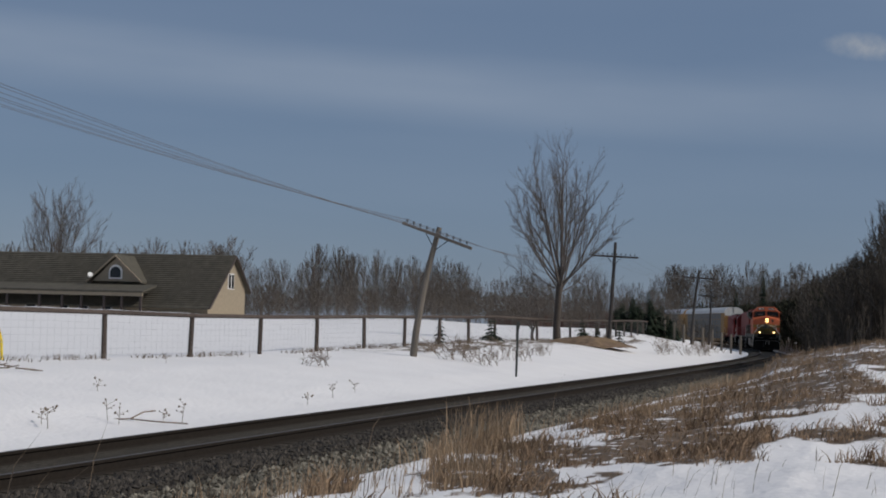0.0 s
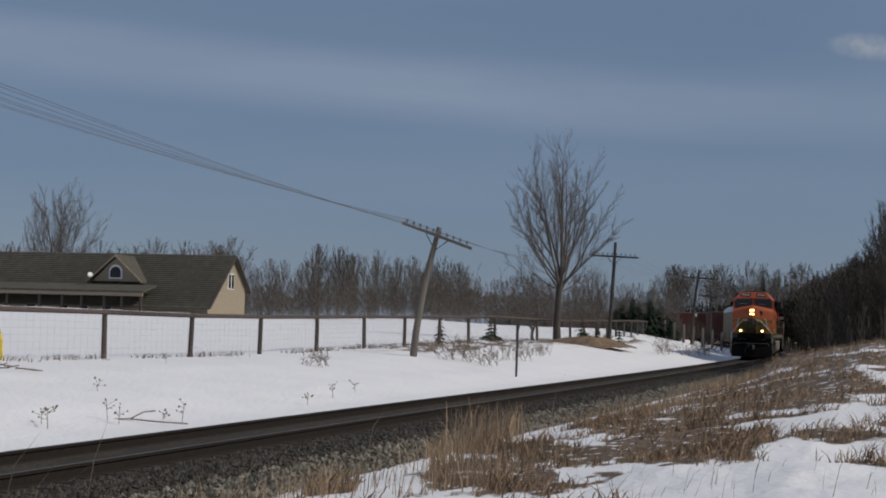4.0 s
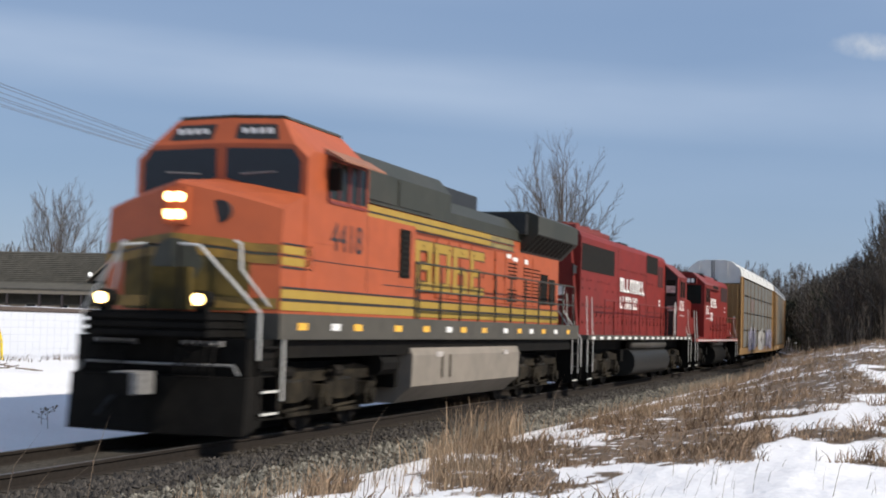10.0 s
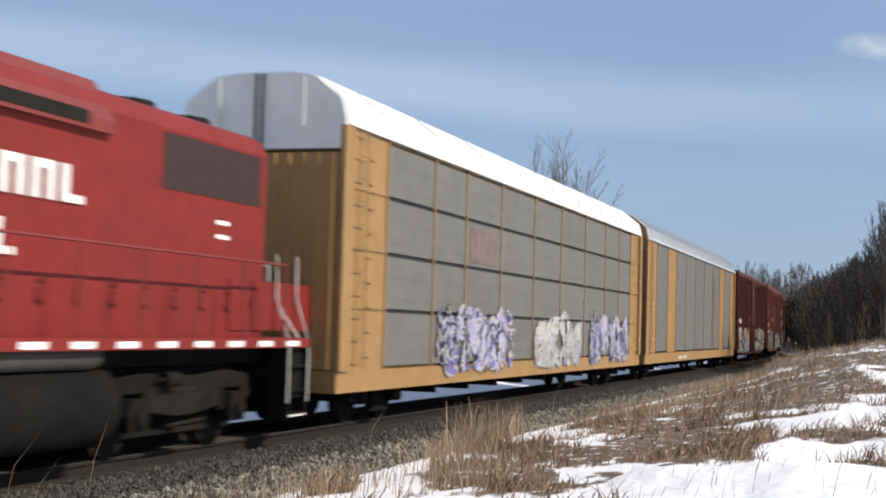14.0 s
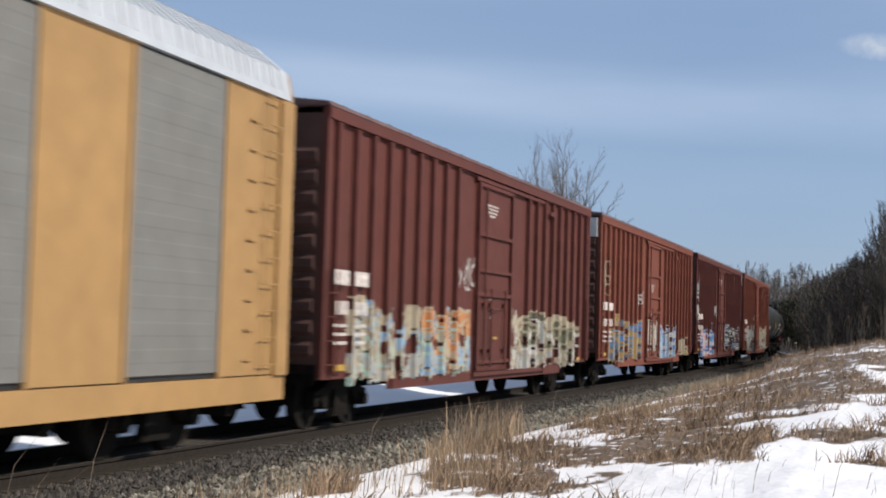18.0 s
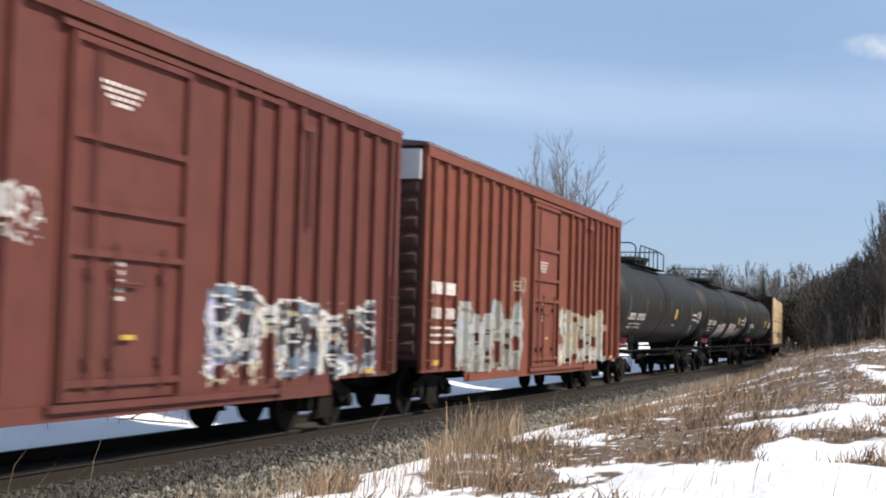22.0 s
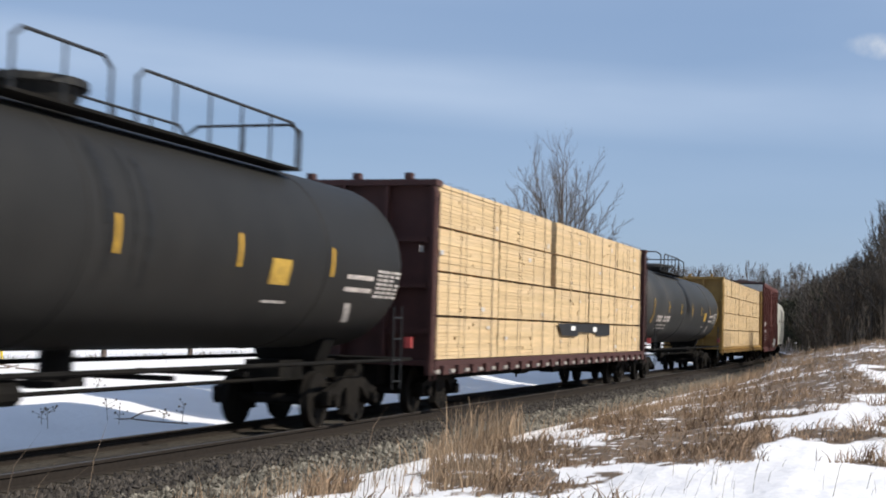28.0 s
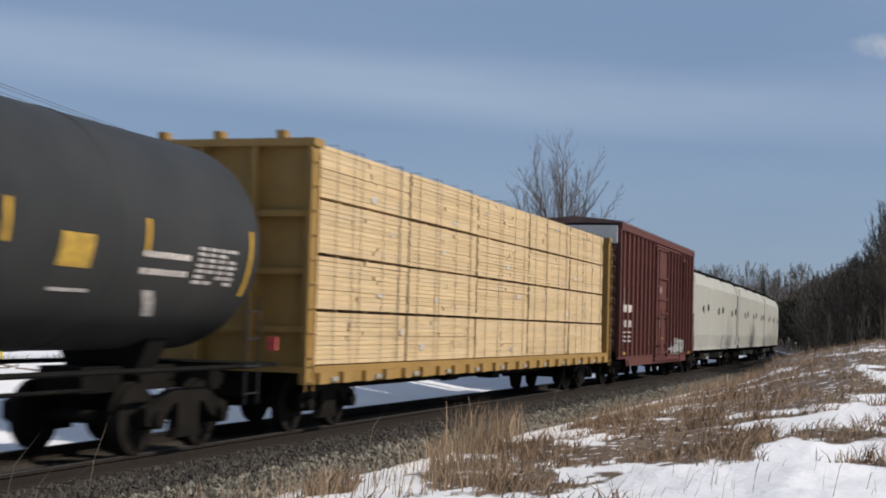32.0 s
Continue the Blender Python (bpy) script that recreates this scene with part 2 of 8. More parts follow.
# ---- the ground: one sheet to the horizon ----
def ground_z(x, y):
    """Height of the snow or soil at many places."""
    x, y = np.atleast_1d(x).astype(float), np.atleast_1d(y).astype(float)
    u, s = track_coords(x, y)
    far_base = np.interp(s, [-40, 20, 31, 46, 62, 82, 125, 220], [0.45, 0.52, 0.54, 0.76, 1.0, 1.02, 1.05, 1.2])
    far = np.interp(u, [0, 1.9, 2.6, 4.5, 9.0, 12.2], [0, 0, 0, 0.18, 0.82, 1.0])
    far_low = np.interp(u, [0, 1.9, 2.6, 3.4, 5.0], [-0.55, -0.32, -0.28, -0.30, -0.18])
    z_far = far_low + far * (far_base + 0.18)
    rise = np.interp(u, [12.2, 30, 55, 62, 75, 100, 400], [0, 0.35, 1.35, 1.3, 0.3, -0.5, -1.0])
    z_far = z_far + rise * np.interp(x, [-30, 0, 15], [1, 0.6, 0.0])
    z_far += .85 * np.clip((u - 9) / 7, 0, 1) * np.clip((y - 100) / 35, 0, 1) * np.clip((x / np.maximum(y, 1.0) + .1) / .08, 0, 1)
    hill = np.interp(s, [-40, -12, 5, 20, 35, 60, 110, 200], [0.45, 0.62, 0.85, 1.25, 1.7, 1.75, 1.6, 1.5])
    near = np.interp(-u, [0, 2.3, 2.9, 4.5, 6.5, 9.0, 12.0, 40], [0, 0, 0.06, 0.3, 0.58, 1.0, 1.15, 1.3])
    z_near = -0.5 + near * hill
    z = np.where(u > 0, z_far, z_near)
    dist = np.hypot(x, y)
    rise = np.interp(x / np.maximum(y, 1.0), [.2, .228, .24, .27, .32, .4], [0, .22, .6, .6, .32, .3]) * np.exp(-((y - 62) / 17) ** 2)
    z += rise * np.clip((-u - 2.8) / 2.0, 0, 1)
    off = np.clip((np.abs(u) - 2.4) / 2.0, 0, 1)
    z += off * (rough_noise(x * 0.35, y * 0.35, 5) - 0.5) * np.where(u > 0, 0.10, 0.28)
    z += off * (rough_noise(x * 1.6, y * 1.6, 9) - 0.5) * np.where(u > 0, 0.03, 0.10) * np.clip(60 / (dist + 1), 0, 1)
    return z


def ground_at(x, y):
    return float(ground_z(x, y)[0])


def snow_cover(x, y):
    """1 where snow lies, 0 where the dead grass is bare."""
    u, s = track_coords(x, y)
    n = rough_noise(x * 0.55, y * 0.30, 21)
    fine = rough_noise(x * 2.4, y * 1.6, 31)
    near_level = np.interp(s, [-40, -5, 2, 12, 30, 60, 120], [0.62, 0.60, 0.50, 0.42, 0.40, 0.36, 0.34])
    near = np.clip((near_level - n * 0.75 - fine * 0.35 + 0.12) * 9 + 0.5, 0, 1)
    strip = np.clip(1 - np.abs(-u - 2.75 - 0.35 * (fine - 0.5)) / 0.42, 0, 1) * (fine > 0.34)
    near = np.maximum(near, np.clip(strip * 3, 0, 1))
    far = np.clip((0.93 - n * 0.5 - fine * 0.22) * 8, 0, 1)
    scrub = np.exp(-((u - 11.5) / 3.2) ** 2) * np.interp(s, [34, 44, 90, 130], [0, 0.55, 0.55, 0.35])
    far = np.clip(far - scrub * np.clip((fine - 0.35) * 5, 0, 1) * 1.6, 0, 1)
    for cx, cy, rx, ry, angle, value in PATCHES:
        c, q = math.cos(radians(angle)), math.sin(radians(angle))
        a, b = ((x - cx) * c + (y - cy) * q) / rx, (-(x - cx) * q + (y - cy) * c) / ry
        w = np.clip((1.15 - np.hypot(a, b) + (fine - 0.5) * 0.7) * 4, 0, 1)
        near = near * (1 - w) + value * w
    return np.where(u > 0, far, near)


# bare and snowy patches of the near side: x, y, half width, half depth, turn, cover
PATCHES = [(3.75, 20.9, 1.15, 4.0, -10, 0.0), (3.3, 14.4, 2.2, 1.9, -10, 1.0), (6.0, 22.5, 1.35, 1.0, 0, 1.0), (5.6, 19.7, 0.75, 0.8, 0, 0.05),
           (5.3, 17.6, 1.0, 0.9, 0, 1.0), (0.95, 25.6, 0.75, 2.6, 8, 0.0), (0.75, 19.0, 0.75, 3.2, 6, 0.15), (2.35, 23.2, 0.28, 1.2, 10, 1.0),
           (-1.35, 18.6, 0.5, 0.9, 0, 0.2), (-0.62, 18.0, 0.42, 1.4, 0, 0.95), (8.2, 33.0, 2.2, 7.0, -14, 0.1), (11.5, 38.0, 0.5, 1.2, 0, 1.0),
           (16.5, 58.0, 4.2, 8.0, -14, 0.12), (22.0, 66.0, 5.0, 9.0, -14, 0.15)]


def ground_material():
    m = bpy.data.materials.new("old_snow_and_dead_grass")
    m.use_nodes = True
    n, l = m.node_tree.nodes, m.node_tree.links
    b = n["Principled BSDF"]
    at = n.new("ShaderNodeAttribute")
    at.attribute_name = "cover"
    co = n.new("ShaderNodeTexCoord")

    def tex(scale, detail=6):
        t = n.new("ShaderNodeTexNoise")
        t.inputs["Scale"].default_value, t.inputs["Detail"].default_value = scale, detail
        l.new(co.outputs["Object"], t.inputs["Vector"])
        return t
    edge = tex(5.0)
    add = n.new("ShaderNodeMath")
    add.operation = "MULTIPLY_ADD"
    l.new(edge.outputs["Fac"], add.inputs[0])
    add.inputs[1].default_value = 0.9
    l.new(at.outputs["Fac"], add.inputs[2])
    ramp = n.new("ShaderNodeMapRange")
    ramp.inputs["From Min"].default_value, ramp.inputs["From Max"].default_value = 0.82, 1.06
    l.new(add.outputs[0], ramp.inputs["Value"])
    g1, g2 = tex(0.6), tex(14)
    grass = n.new("ShaderNodeValToRGB")
    grass.color_ramp.elements[0].color, grass.color_ramp.elements[0].position = (0.035, 0.025, 0.017, 1), 0.34
    grass.color_ramp.elements[1].color, grass.color_ramp.elements[1].position = (0.26, 0.178, 0.115, 1), 0.72
    mixn = n.new("ShaderNodeMath")
    mixn.operation = "MULTIPLY_ADD"
    mixn.inputs[1].default_value = 0.55
    l.new(g2.outputs["Fac"], mixn.inputs[0])
    half = n.new("ShaderNodeMath")
    half.operation = "MULTIPLY"
    half.inputs[1].default_value = 0.45
    l.new(g1.outputs["Fac"], half.inputs[0])
    l.new(half.outputs[0], mixn.inputs[2])
    l.new(mixn.outputs[0], grass.inputs["Fac"])
    s1 = tex(0.5)
    snow = n.new("ShaderNodeValToRGB")
    snow.color_ramp.elements[0].color = (0.735, 0.715, 0.718, 1)
    snow.color_ramp.elements[1].color = (0.855, 0.832, 0.83, 1)
    l.new(s1.outputs["Fac"], snow.inputs["Fac"])
    mix = n.new("ShaderNodeMix")
    mix.data_type = "RGBA"
    speck = tex(4.2, 4)
    flecks = n.new("ShaderNodeMapRange")
    flecks.inputs["From Min"].default_value, flecks.inputs["From Max"].default_value, flecks.inputs["To Max"].default_value = 0.58, 0.63, 0.85
    l.new(speck.outputs["Fac"], flecks.inputs["Value"])
    top = n.new("ShaderNodeMath")
    top.operation = "MAXIMUM"
    l.new(ramp.outputs["Result"], top.inputs[0])
    l.new(flecks.outputs["Result"], top.inputs[1])
    l.new(top.outputs[0], mix.inputs["Factor"])
    l.new(grass.outputs["Color"], mix.inputs["A"])
    l.new(snow.outputs["Color"], mix.inputs["B"])
    l.new(mix.outputs["Result"], b.inputs["Base Color"])
    b.inputs["Roughness"].default_value = 0.75
    b.inputs["Specular IOR Level"].default_value = 0.25
    bn = tex(7)
    bp = n.new("ShaderNodeBump")
    bp.inputs["Strength"].default_value, bp.inputs["Distance"].default_value = 0.5, 0.06
    l.new(bn.outputs["Fac"], bp.inputs["Height"])
    l.new(bp.outputs["Normal"], b.inputs["Normal"])
    return m


def build_ground():
    fan = np.radians(np.concatenate([np.arange(-20.5, 20.5, 0.14), np.arange(20.5, 339.5, 3.5)]))
    rings = np.concatenate([[0.6, 1.5, 3, 4.5, 6, 7], np.geomspace(8, 90, 165), np.geomspace(92, 3200, 90)])
    a, r = np.meshgrid(fan, rings)
    x, y = (r * np.sin(a)).ravel(), (r * np.cos(a)).ravel()
    z = ground_z(x, y)
    z = np.where(np.hypot(x, y) > 400, z - 2.0, z)
    k, nr = len(fan), len(rings)
    idx = np.arange(k * nr).reshape(nr, k)
    nxt = np.roll(idx, -1, axis=1)
    quads = np.stack([idx[:-1], nxt[:-1], nxt[1:], idx[1:]], axis=-1).reshape(-1, 4)
    verts = np.column_stack([x, y, z])
    centre = len(verts)
    verts = np.vstack([verts, [[0, 0, ground_at(0, 0)]]])
    faces = quads.tolist() + [[centre, int(idx[0, i]), int(nxt[0, i])][::-1] for i in range(k)]
    me = from_arrays("ground", verts, faces, ground_material(), True)
    cover = np.append(snow_cover(x, y), 1.0)
    at = me.attributes.new("cover", "FLOAT", "POINT")
    at.data.foreach_set("value", cover.astype(np.float32))
    return tagged(new("ground", me), "patchy old snow over dead brown grass", "ground", kind="structure")


build_ground()


# ---- the track ----
def sweep(name, outline, s0, s1, step, mat, smooth=False):
    """An outline of (u, z) pairs drawn along the line."""
    ss = np.arange(s0, s1 + step, step)
    verts, faces, k = [], [], len(outline)
    for s in ss:
        for u, z in outline:
            verts.append(tuple(on_track(s, u, z)))
    for i in range(len(ss) - 1):
        for j in range(k):
            a, b = i * k + j, i * k + (j + 1) % k
            faces.append((a, b, b + k, a + k))
    me = from_arrays(name, verts, faces, mat, smooth)
    bm = bmesh.new()
    bm.from_mesh(me)
    bmesh.ops.recalc_face_normals(bm, faces=bm.faces)
    bm.to_mesh(me)
    bm.free()
    return new(name, me)


ballast = sweep("ballast", [(-2.75, -0.75), (-2.45, -0.5), (-1.75, -0.2), (-1.2, -0.176), (-0.82, -0.172), (-0.6, -0.156), (0.6, -0.156), (0.82, -0.172), (1.2, -0.176),
                            (1.7, -0.2), (2.3, -0.45), (2.6, -0.75)], -355, 640, 3.0, M_BALLAST)
tagged(ballast, "dark grey-brown crushed-stone ballast bed under the track", "ballast", kind="structure")


def build_rail(u):
    prof = [(u - .036, 0), (u + .036, 0), (u + .036, -.035), (u + .009, -.05), (u + .009, -.145), (u + .07, -.17), (u - .07, -.17),
            (u - .009, -.145), (u - .009, -.05), (u - .036, -.035)]
    rail = sweep("rail", prof, -350, 620, 2.0, M_RAIL)
    tagged(rail, "rust-brown steel rail on wooden ties", "rail", "rails of the track", "structure")
    head = sweep("rail_head", [(u - .03, 0.0005), (u + .03, 0.0005), (u + .03, 0.003), (u - .03, 0.003)], -350, 620, 2.0, M_RAILTOP)
    head.parent = rail


for side in (-0.752, 0.752):
    build_rail(side)


def build_ties():
    bm = bmesh.new()
    box(bm, -1.3, 1.3, -0.115, 0.115, -0.2, 0.0)
    me = mesh_of("tie", bm, M_TIE)
    group = thing("track_ties", "dark creosoted wooden ties under the rails", "ties", kind="structure")
    near = np.arange(-14, 110, 0.53)
    for s in near:
        t = new("tie", me)
        t.parent = group
        t.matrix_basis = Matrix.Translation(on_track(s, random.uniform(-.04, .04), -0.165)) @ Matrix.Rotation(-heading(s) + random.uniform(-.01, .01), 4, "Z")


build_ties()


# ---- trees, shared tools ----
def branch_set(rng, height, spread, first, limbs, levels, twigs, up=0.75, start_r=0.16, wander=0.16, fork=0.62, boughs=0):
    """Tapered segments (a, b, ra, rb) of a bare tree at the origin: limbs that fan out, and twigs on them."""
    out = []

    def limb(p, d, length, r, level):
        n = 5 if level < 2 else (4 if level < 3 else 2)
        step = length / n
        for i in range(n):
            d = (d + Vector((rng.gauss(0, wander), rng.gauss(0, wander), rng.gauss(0, wander * .5) + up * .12))).normalized()
            q = p + d * step
            r2 = r * (1 - .8 * (i + 1) / n) + .003
            r1 = r * (1 - .8 * i / n) + .003
            out.append((p.copy(), q.copy(), r1, r2))
            if level < levels and (level > 0 or i >= 1):
                for _ in range(twigs if level else 2):
                    if rng.random() < .85:
                        side = Vector((rng.gauss(0, 1), rng.gauss(0, 1), rng.gauss(0, .5))).normalized()
                        d2 = (d * .8 + side * fork + Vector((0, 0, up * .3))).normalized()
                        limb(q, d2, length * rng.uniform(.36, .62), r2 * .62, level + 1)
            p = q
    base = Vector((0, 0, 0))
    trunk_top = Vector((rng.uniform(-.2, .2), rng.uniform(-.2, .2), first))
    mid = trunk_top * .5 + Vector((rng.uniform(-.08, .08), rng.uniform(-.08, .08), 0))
    trunk = [(base, mid, start_r * 1.25, start_r), (mid, trunk_top, start_r, start_r * .9)]
    for i in range(limbs):
        a = 2 * math.pi * (i + rng.random() * .7) / limbs
        lean = spread * rng.uniform(.35, 1.0)
        d = Vector((math.cos(a) * lean, math.sin(a) * lean, 1)).normalized()
        limb(trunk_top - Vector((0, 0, rng.uniform(0, first * .25))), d, (height - first) * rng.uniform(.8, 1.0), start_r * .62, 1)
    for i in range(boughs):
        a = 2 * math.pi * (i + .15) / max(boughs, 1) + 2.6
        limb(trunk_top * rng.uniform(.62, .85), Vector((math.cos(a), math.sin(a) * .6, .35)).normalized(), (height - first) * rng.uniform(.4, .55), start_r * .3, 2)
    top = max(max(s[0].z, s[1].z) for s in out)
    k = height / top
    out = [(Vector((a.x, a.y, a.z * k)), Vector((b.x, b.y, b.z * k)), ra, rb) for a, b, ra, rb in out]
    trunk = [(Vector((a.x, a.y, a.z * k)), Vector((b.x, b.y, b.z * k)), ra, rb) for a, b, ra, rb in trunk]
    return trunk, out


def oval_tree(rng, height, first, reach, limbs, subs, twigs, r, thin, tilt=46.0):
    """Segments of a bare tree with a leader and limbs that sweep out and up into an oval crown."""
    leader, p = [], Vector((0, 0, 0))
    n = 12
    drift = Vector((0, 0, 0))
    for i in range(n):
        drift += Vector((rng.gauss(0, .012), rng.gauss(0, .012), 0)) * height
        q = Vector((drift.x * .5, drift.y * .5, height * .96 * (i + 1) / n))
        ra, rb = (max(r * (1 - k / n) ** .85, thin) for k in (i, i + 1))
        leader.append((p, q, ra * (1.25 if i == 0 else 1), rb))
        p = q

    def on_leader(f):
        k = min(int(f / .96 * n), n - 1)
        a, b, ra, rb = leader[k]
        w = f / .96 * n - k
        return a + (b - a) * w, ra + (rb - ra) * w

    out = []

    def shoot(p, d, length, ra, rb, steps, lift, wander):
        """A curved shoot; gives its nodes and directions."""
        nodes = []
        for i in range(steps):
            d = (d + Vector((rng.gauss(0, wander), rng.gauss(0, wander), lift + rng.gauss(0, wander * .5)))).normalized()
            q = p + d * (length / steps)
            out.append((p, q, ra + (rb - ra) * i / steps, ra + (rb - ra) * (i + 1) / steps))
            nodes.append((q, d, (i + 1) / steps))
            p = q
        return nodes

    def off(d, spread):
        side = Vector((rng.gauss(0, 1), rng.gauss(0, 1), rng.gauss(0, .4)))
        return (d + (side - d * side.dot(d)).normalized() * spread + Vector((0, 0, .18))).normalized()
    for i in range(limbs):
        g = i / max(limbs - 1, 1)
        f = first + (.90 - first) * g ** 1.15
        base, rr = on_leader(f)
        az = i * 2.4 + rng.uniform(-.4, .4)
        lean = radians(tilt * (1 - .6 * g) * rng.uniform(.75, 1.15))
        d = Vector((math.sin(lean) * math.cos(az), math.sin(lean) * math.sin(az), math.cos(lean)))
        length = min((.99 - f) * rng.uniform(.74, .98), reach * (.74 + .26 * min(1, g * 2.5)) * rng.uniform(.8, 1.05)) * height
        for q, dd, w in shoot(base, d, length, rr * .5, thin * 1.3, 7, .075, .05):
            if w < .15:
                continue
            for _ in range(subs):
                for q2, d2, w2 in shoot(q, off(dd, rng.uniform(.45, .85)), length * (.36 - .2 * w) * rng.uniform(.7, 1.2), thin * 1.5, thin, 3, .07, .08):
                    for _ in range(twigs):
                        shoot(q2, off(d2, .6), length * .10 * rng.uniform(.6, 1.3), thin, thin * .7, 1, .1, .05)
    return leader, out


def vase_tree(rng, height, fork, limbs, r, thin, low_limb=True, reach=34.0, drop=.28, shorten=.2):
    """Segments of a bare tree whose limbs part at one fork and fan upwards, thick with fine twigs."""
    out, trunk = [], []

    def shoot(p, d, length, ra, rb, steps, lift, wander):
        nodes = []
        for i in range(steps):
            d = (d + Vector((rng.gauss(0, wander), rng.gauss(0, wander), lift + rng.gauss(0, wander * .4)))).normalized()
            q = p + d * (length / steps)
            out.append((p, q, ra + (rb - ra) * i / steps, ra + (rb - ra) * (i + 1) / steps))
            nodes.append((q, d, (i + 1) / steps))
            p = q
        return nodes

    def off(d, spread):
        side = Vector((rng.gauss(0, 1), rng.gauss(0, 1), rng.gauss(0, .35)))
        return (d + (side - d * side.dot(d)).normalized() * spread + Vector((0, 0, .12))).normalized()

    def dress(nodes, length, after, tip):
        for q, d, w in nodes:
            if w < after:
                continue
            for _ in range(1):
                ln = length * rng.uniform(.2, .36) * (1.15 - .6 * w)
                for q2, d2, w2 in shoot(q, off(d, rng.uniform(.4, .75)), ln, tip, thin, 4, .05, .09):
                    for _ in range(2):
                        for q3, d3, w3 in shoot(q2, off(d2, .5), ln * rng.uniform(.3, .55), thin, thin * .7, 2, .06, .08):
                            for _ in range(2):
                                shoot(q3, off(d3, .5), ln * .2, thin * .7, thin * .5, 1, .05, .05)
    top = Vector((.12, 0, fork))
    pts = [Vector((0, 0, -.1)), Vector((-.05, .03, fork * .3)), Vector((.04, 0, fork * .7)), top]
    for i, (a, b) in enumerate(zip(pts[:-1], pts[1:])):
        trunk.append((a, b, r * (1.2, 1.0, .92)[i], r * (1.0, .92, .85)[i]))
    for i in range(limbs):
        az = i * 2.399 + rng.uniform(-.3, .3)
        lean = radians(5 + reach * (i / (limbs - 1)) ** .9)
        d = Vector((math.sin(lean) * math.cos(az), math.sin(lean) * math.sin(az), math.cos(lean)))
        length = (height - fork) * rng.uniform(.9, 1.0) * (1.0 - shorten * (i / limbs) ** 1.2)
        base = top - Vector((0, 0, rng.uniform(.3, 1.0) * drop * fork * i / limbs))
        nodes = shoot(base, d, length, r * rng.uniform(.30, .42), thin * 1.4, 9, .035, .035)
        dress(nodes, length, .2, r * .09)
        for k in (2, 4):
            q, dd, w = nodes[k]
            ln = length * (1 - w) * rng.uniform(.75, .95)
            dress(shoot(q, off(dd, .42), ln, r * .2, thin * 1.2, 6, .06, .06), ln, .25, r * .07)
    if low_limb:
        for z, dx, lift, ln in ((fork * .62, -1.0, .09, .34), (fork * .8, -.8, .10, .26), (fork * .75, .9, .12, .2)):
            nodes = shoot(Vector((0, 0, z)), Vector((dx, .25, .22)).normalized(), height * ln, r * .24, thin, 7, lift, .07)
            dress(nodes, height * ln, .2, r * .06)
    return trunk, out


def tube_arrays(segs, n=4):
    """Vertices and quads of open tapered tubes."""
    a = np.array([tuple(s[0]) for s in segs])
    b = np.array([tuple(s[1]) for s in segs])
    ra, rb = np.array([s[2] for s in segs]), np.array([s[3] for s in segs])
    d = b - a
    d /= np.maximum(np.linalg.norm(d, axis=1, keepdims=True), 1e-9)
    ref = np.where(np.abs(d[:, 2:3]) > .9, np.array([[1.0, 0, 0]]), np.array([[0, 0, 1.0]]))
    e = np.cross(d, ref)
    e /= np.maximum(np.linalg.norm(e, axis=1, keepdims=True), 1e-9)
    g = np.cross(d, e)
    rows = []
    for i in range(n):
        t = 2 * math.pi * i / n
        rows.append(a + (e * math.cos(t) + g * math.sin(t)) * ra[:, None])
    for i in range(n):
        t = 2 * math.pi * i / n
        rows.append(b + (e * math.cos(t) + g * math.sin(t)) * rb[:, None])
    v = np.stack(rows, axis=1).reshape(-1, 3)
    base = (np.arange(len(segs)) * 2 * n)[:, None]
    f = np.concatenate([base + np.array([[i, (i + 1) % n, n + (i + 1) % n, n + i]]) for i in range(n)])
    return v, f


def bare_tree(name, label, seed, x, y, z, height, spread, first, limbs, levels, twigs, r, bark=None, twig_mat=None, vase=None, **kw):
    rng = random.Random(seed)
    if vase:
        trunk, segs = vase_tree(rng, height, first, **vase)
    else:
        trunk, segs = branch_set(rng, height, spread, first, limbs, levels, twigs, start_r=r, **kw)
    t = thing(name, label, "tree", m=pose(x, y, z))
    v, f = tube_arrays(trunk, 10)
    o = new("trunk", from_arrays("trunk", v, f, bark or M_BARK, True))
    o.parent = t
    v, f = tube_arrays(segs, 4)
    o = new("crown", from_arrays("crown", v, f, twig_mat or M_TWIG, True))
    o.parent = t
    return t


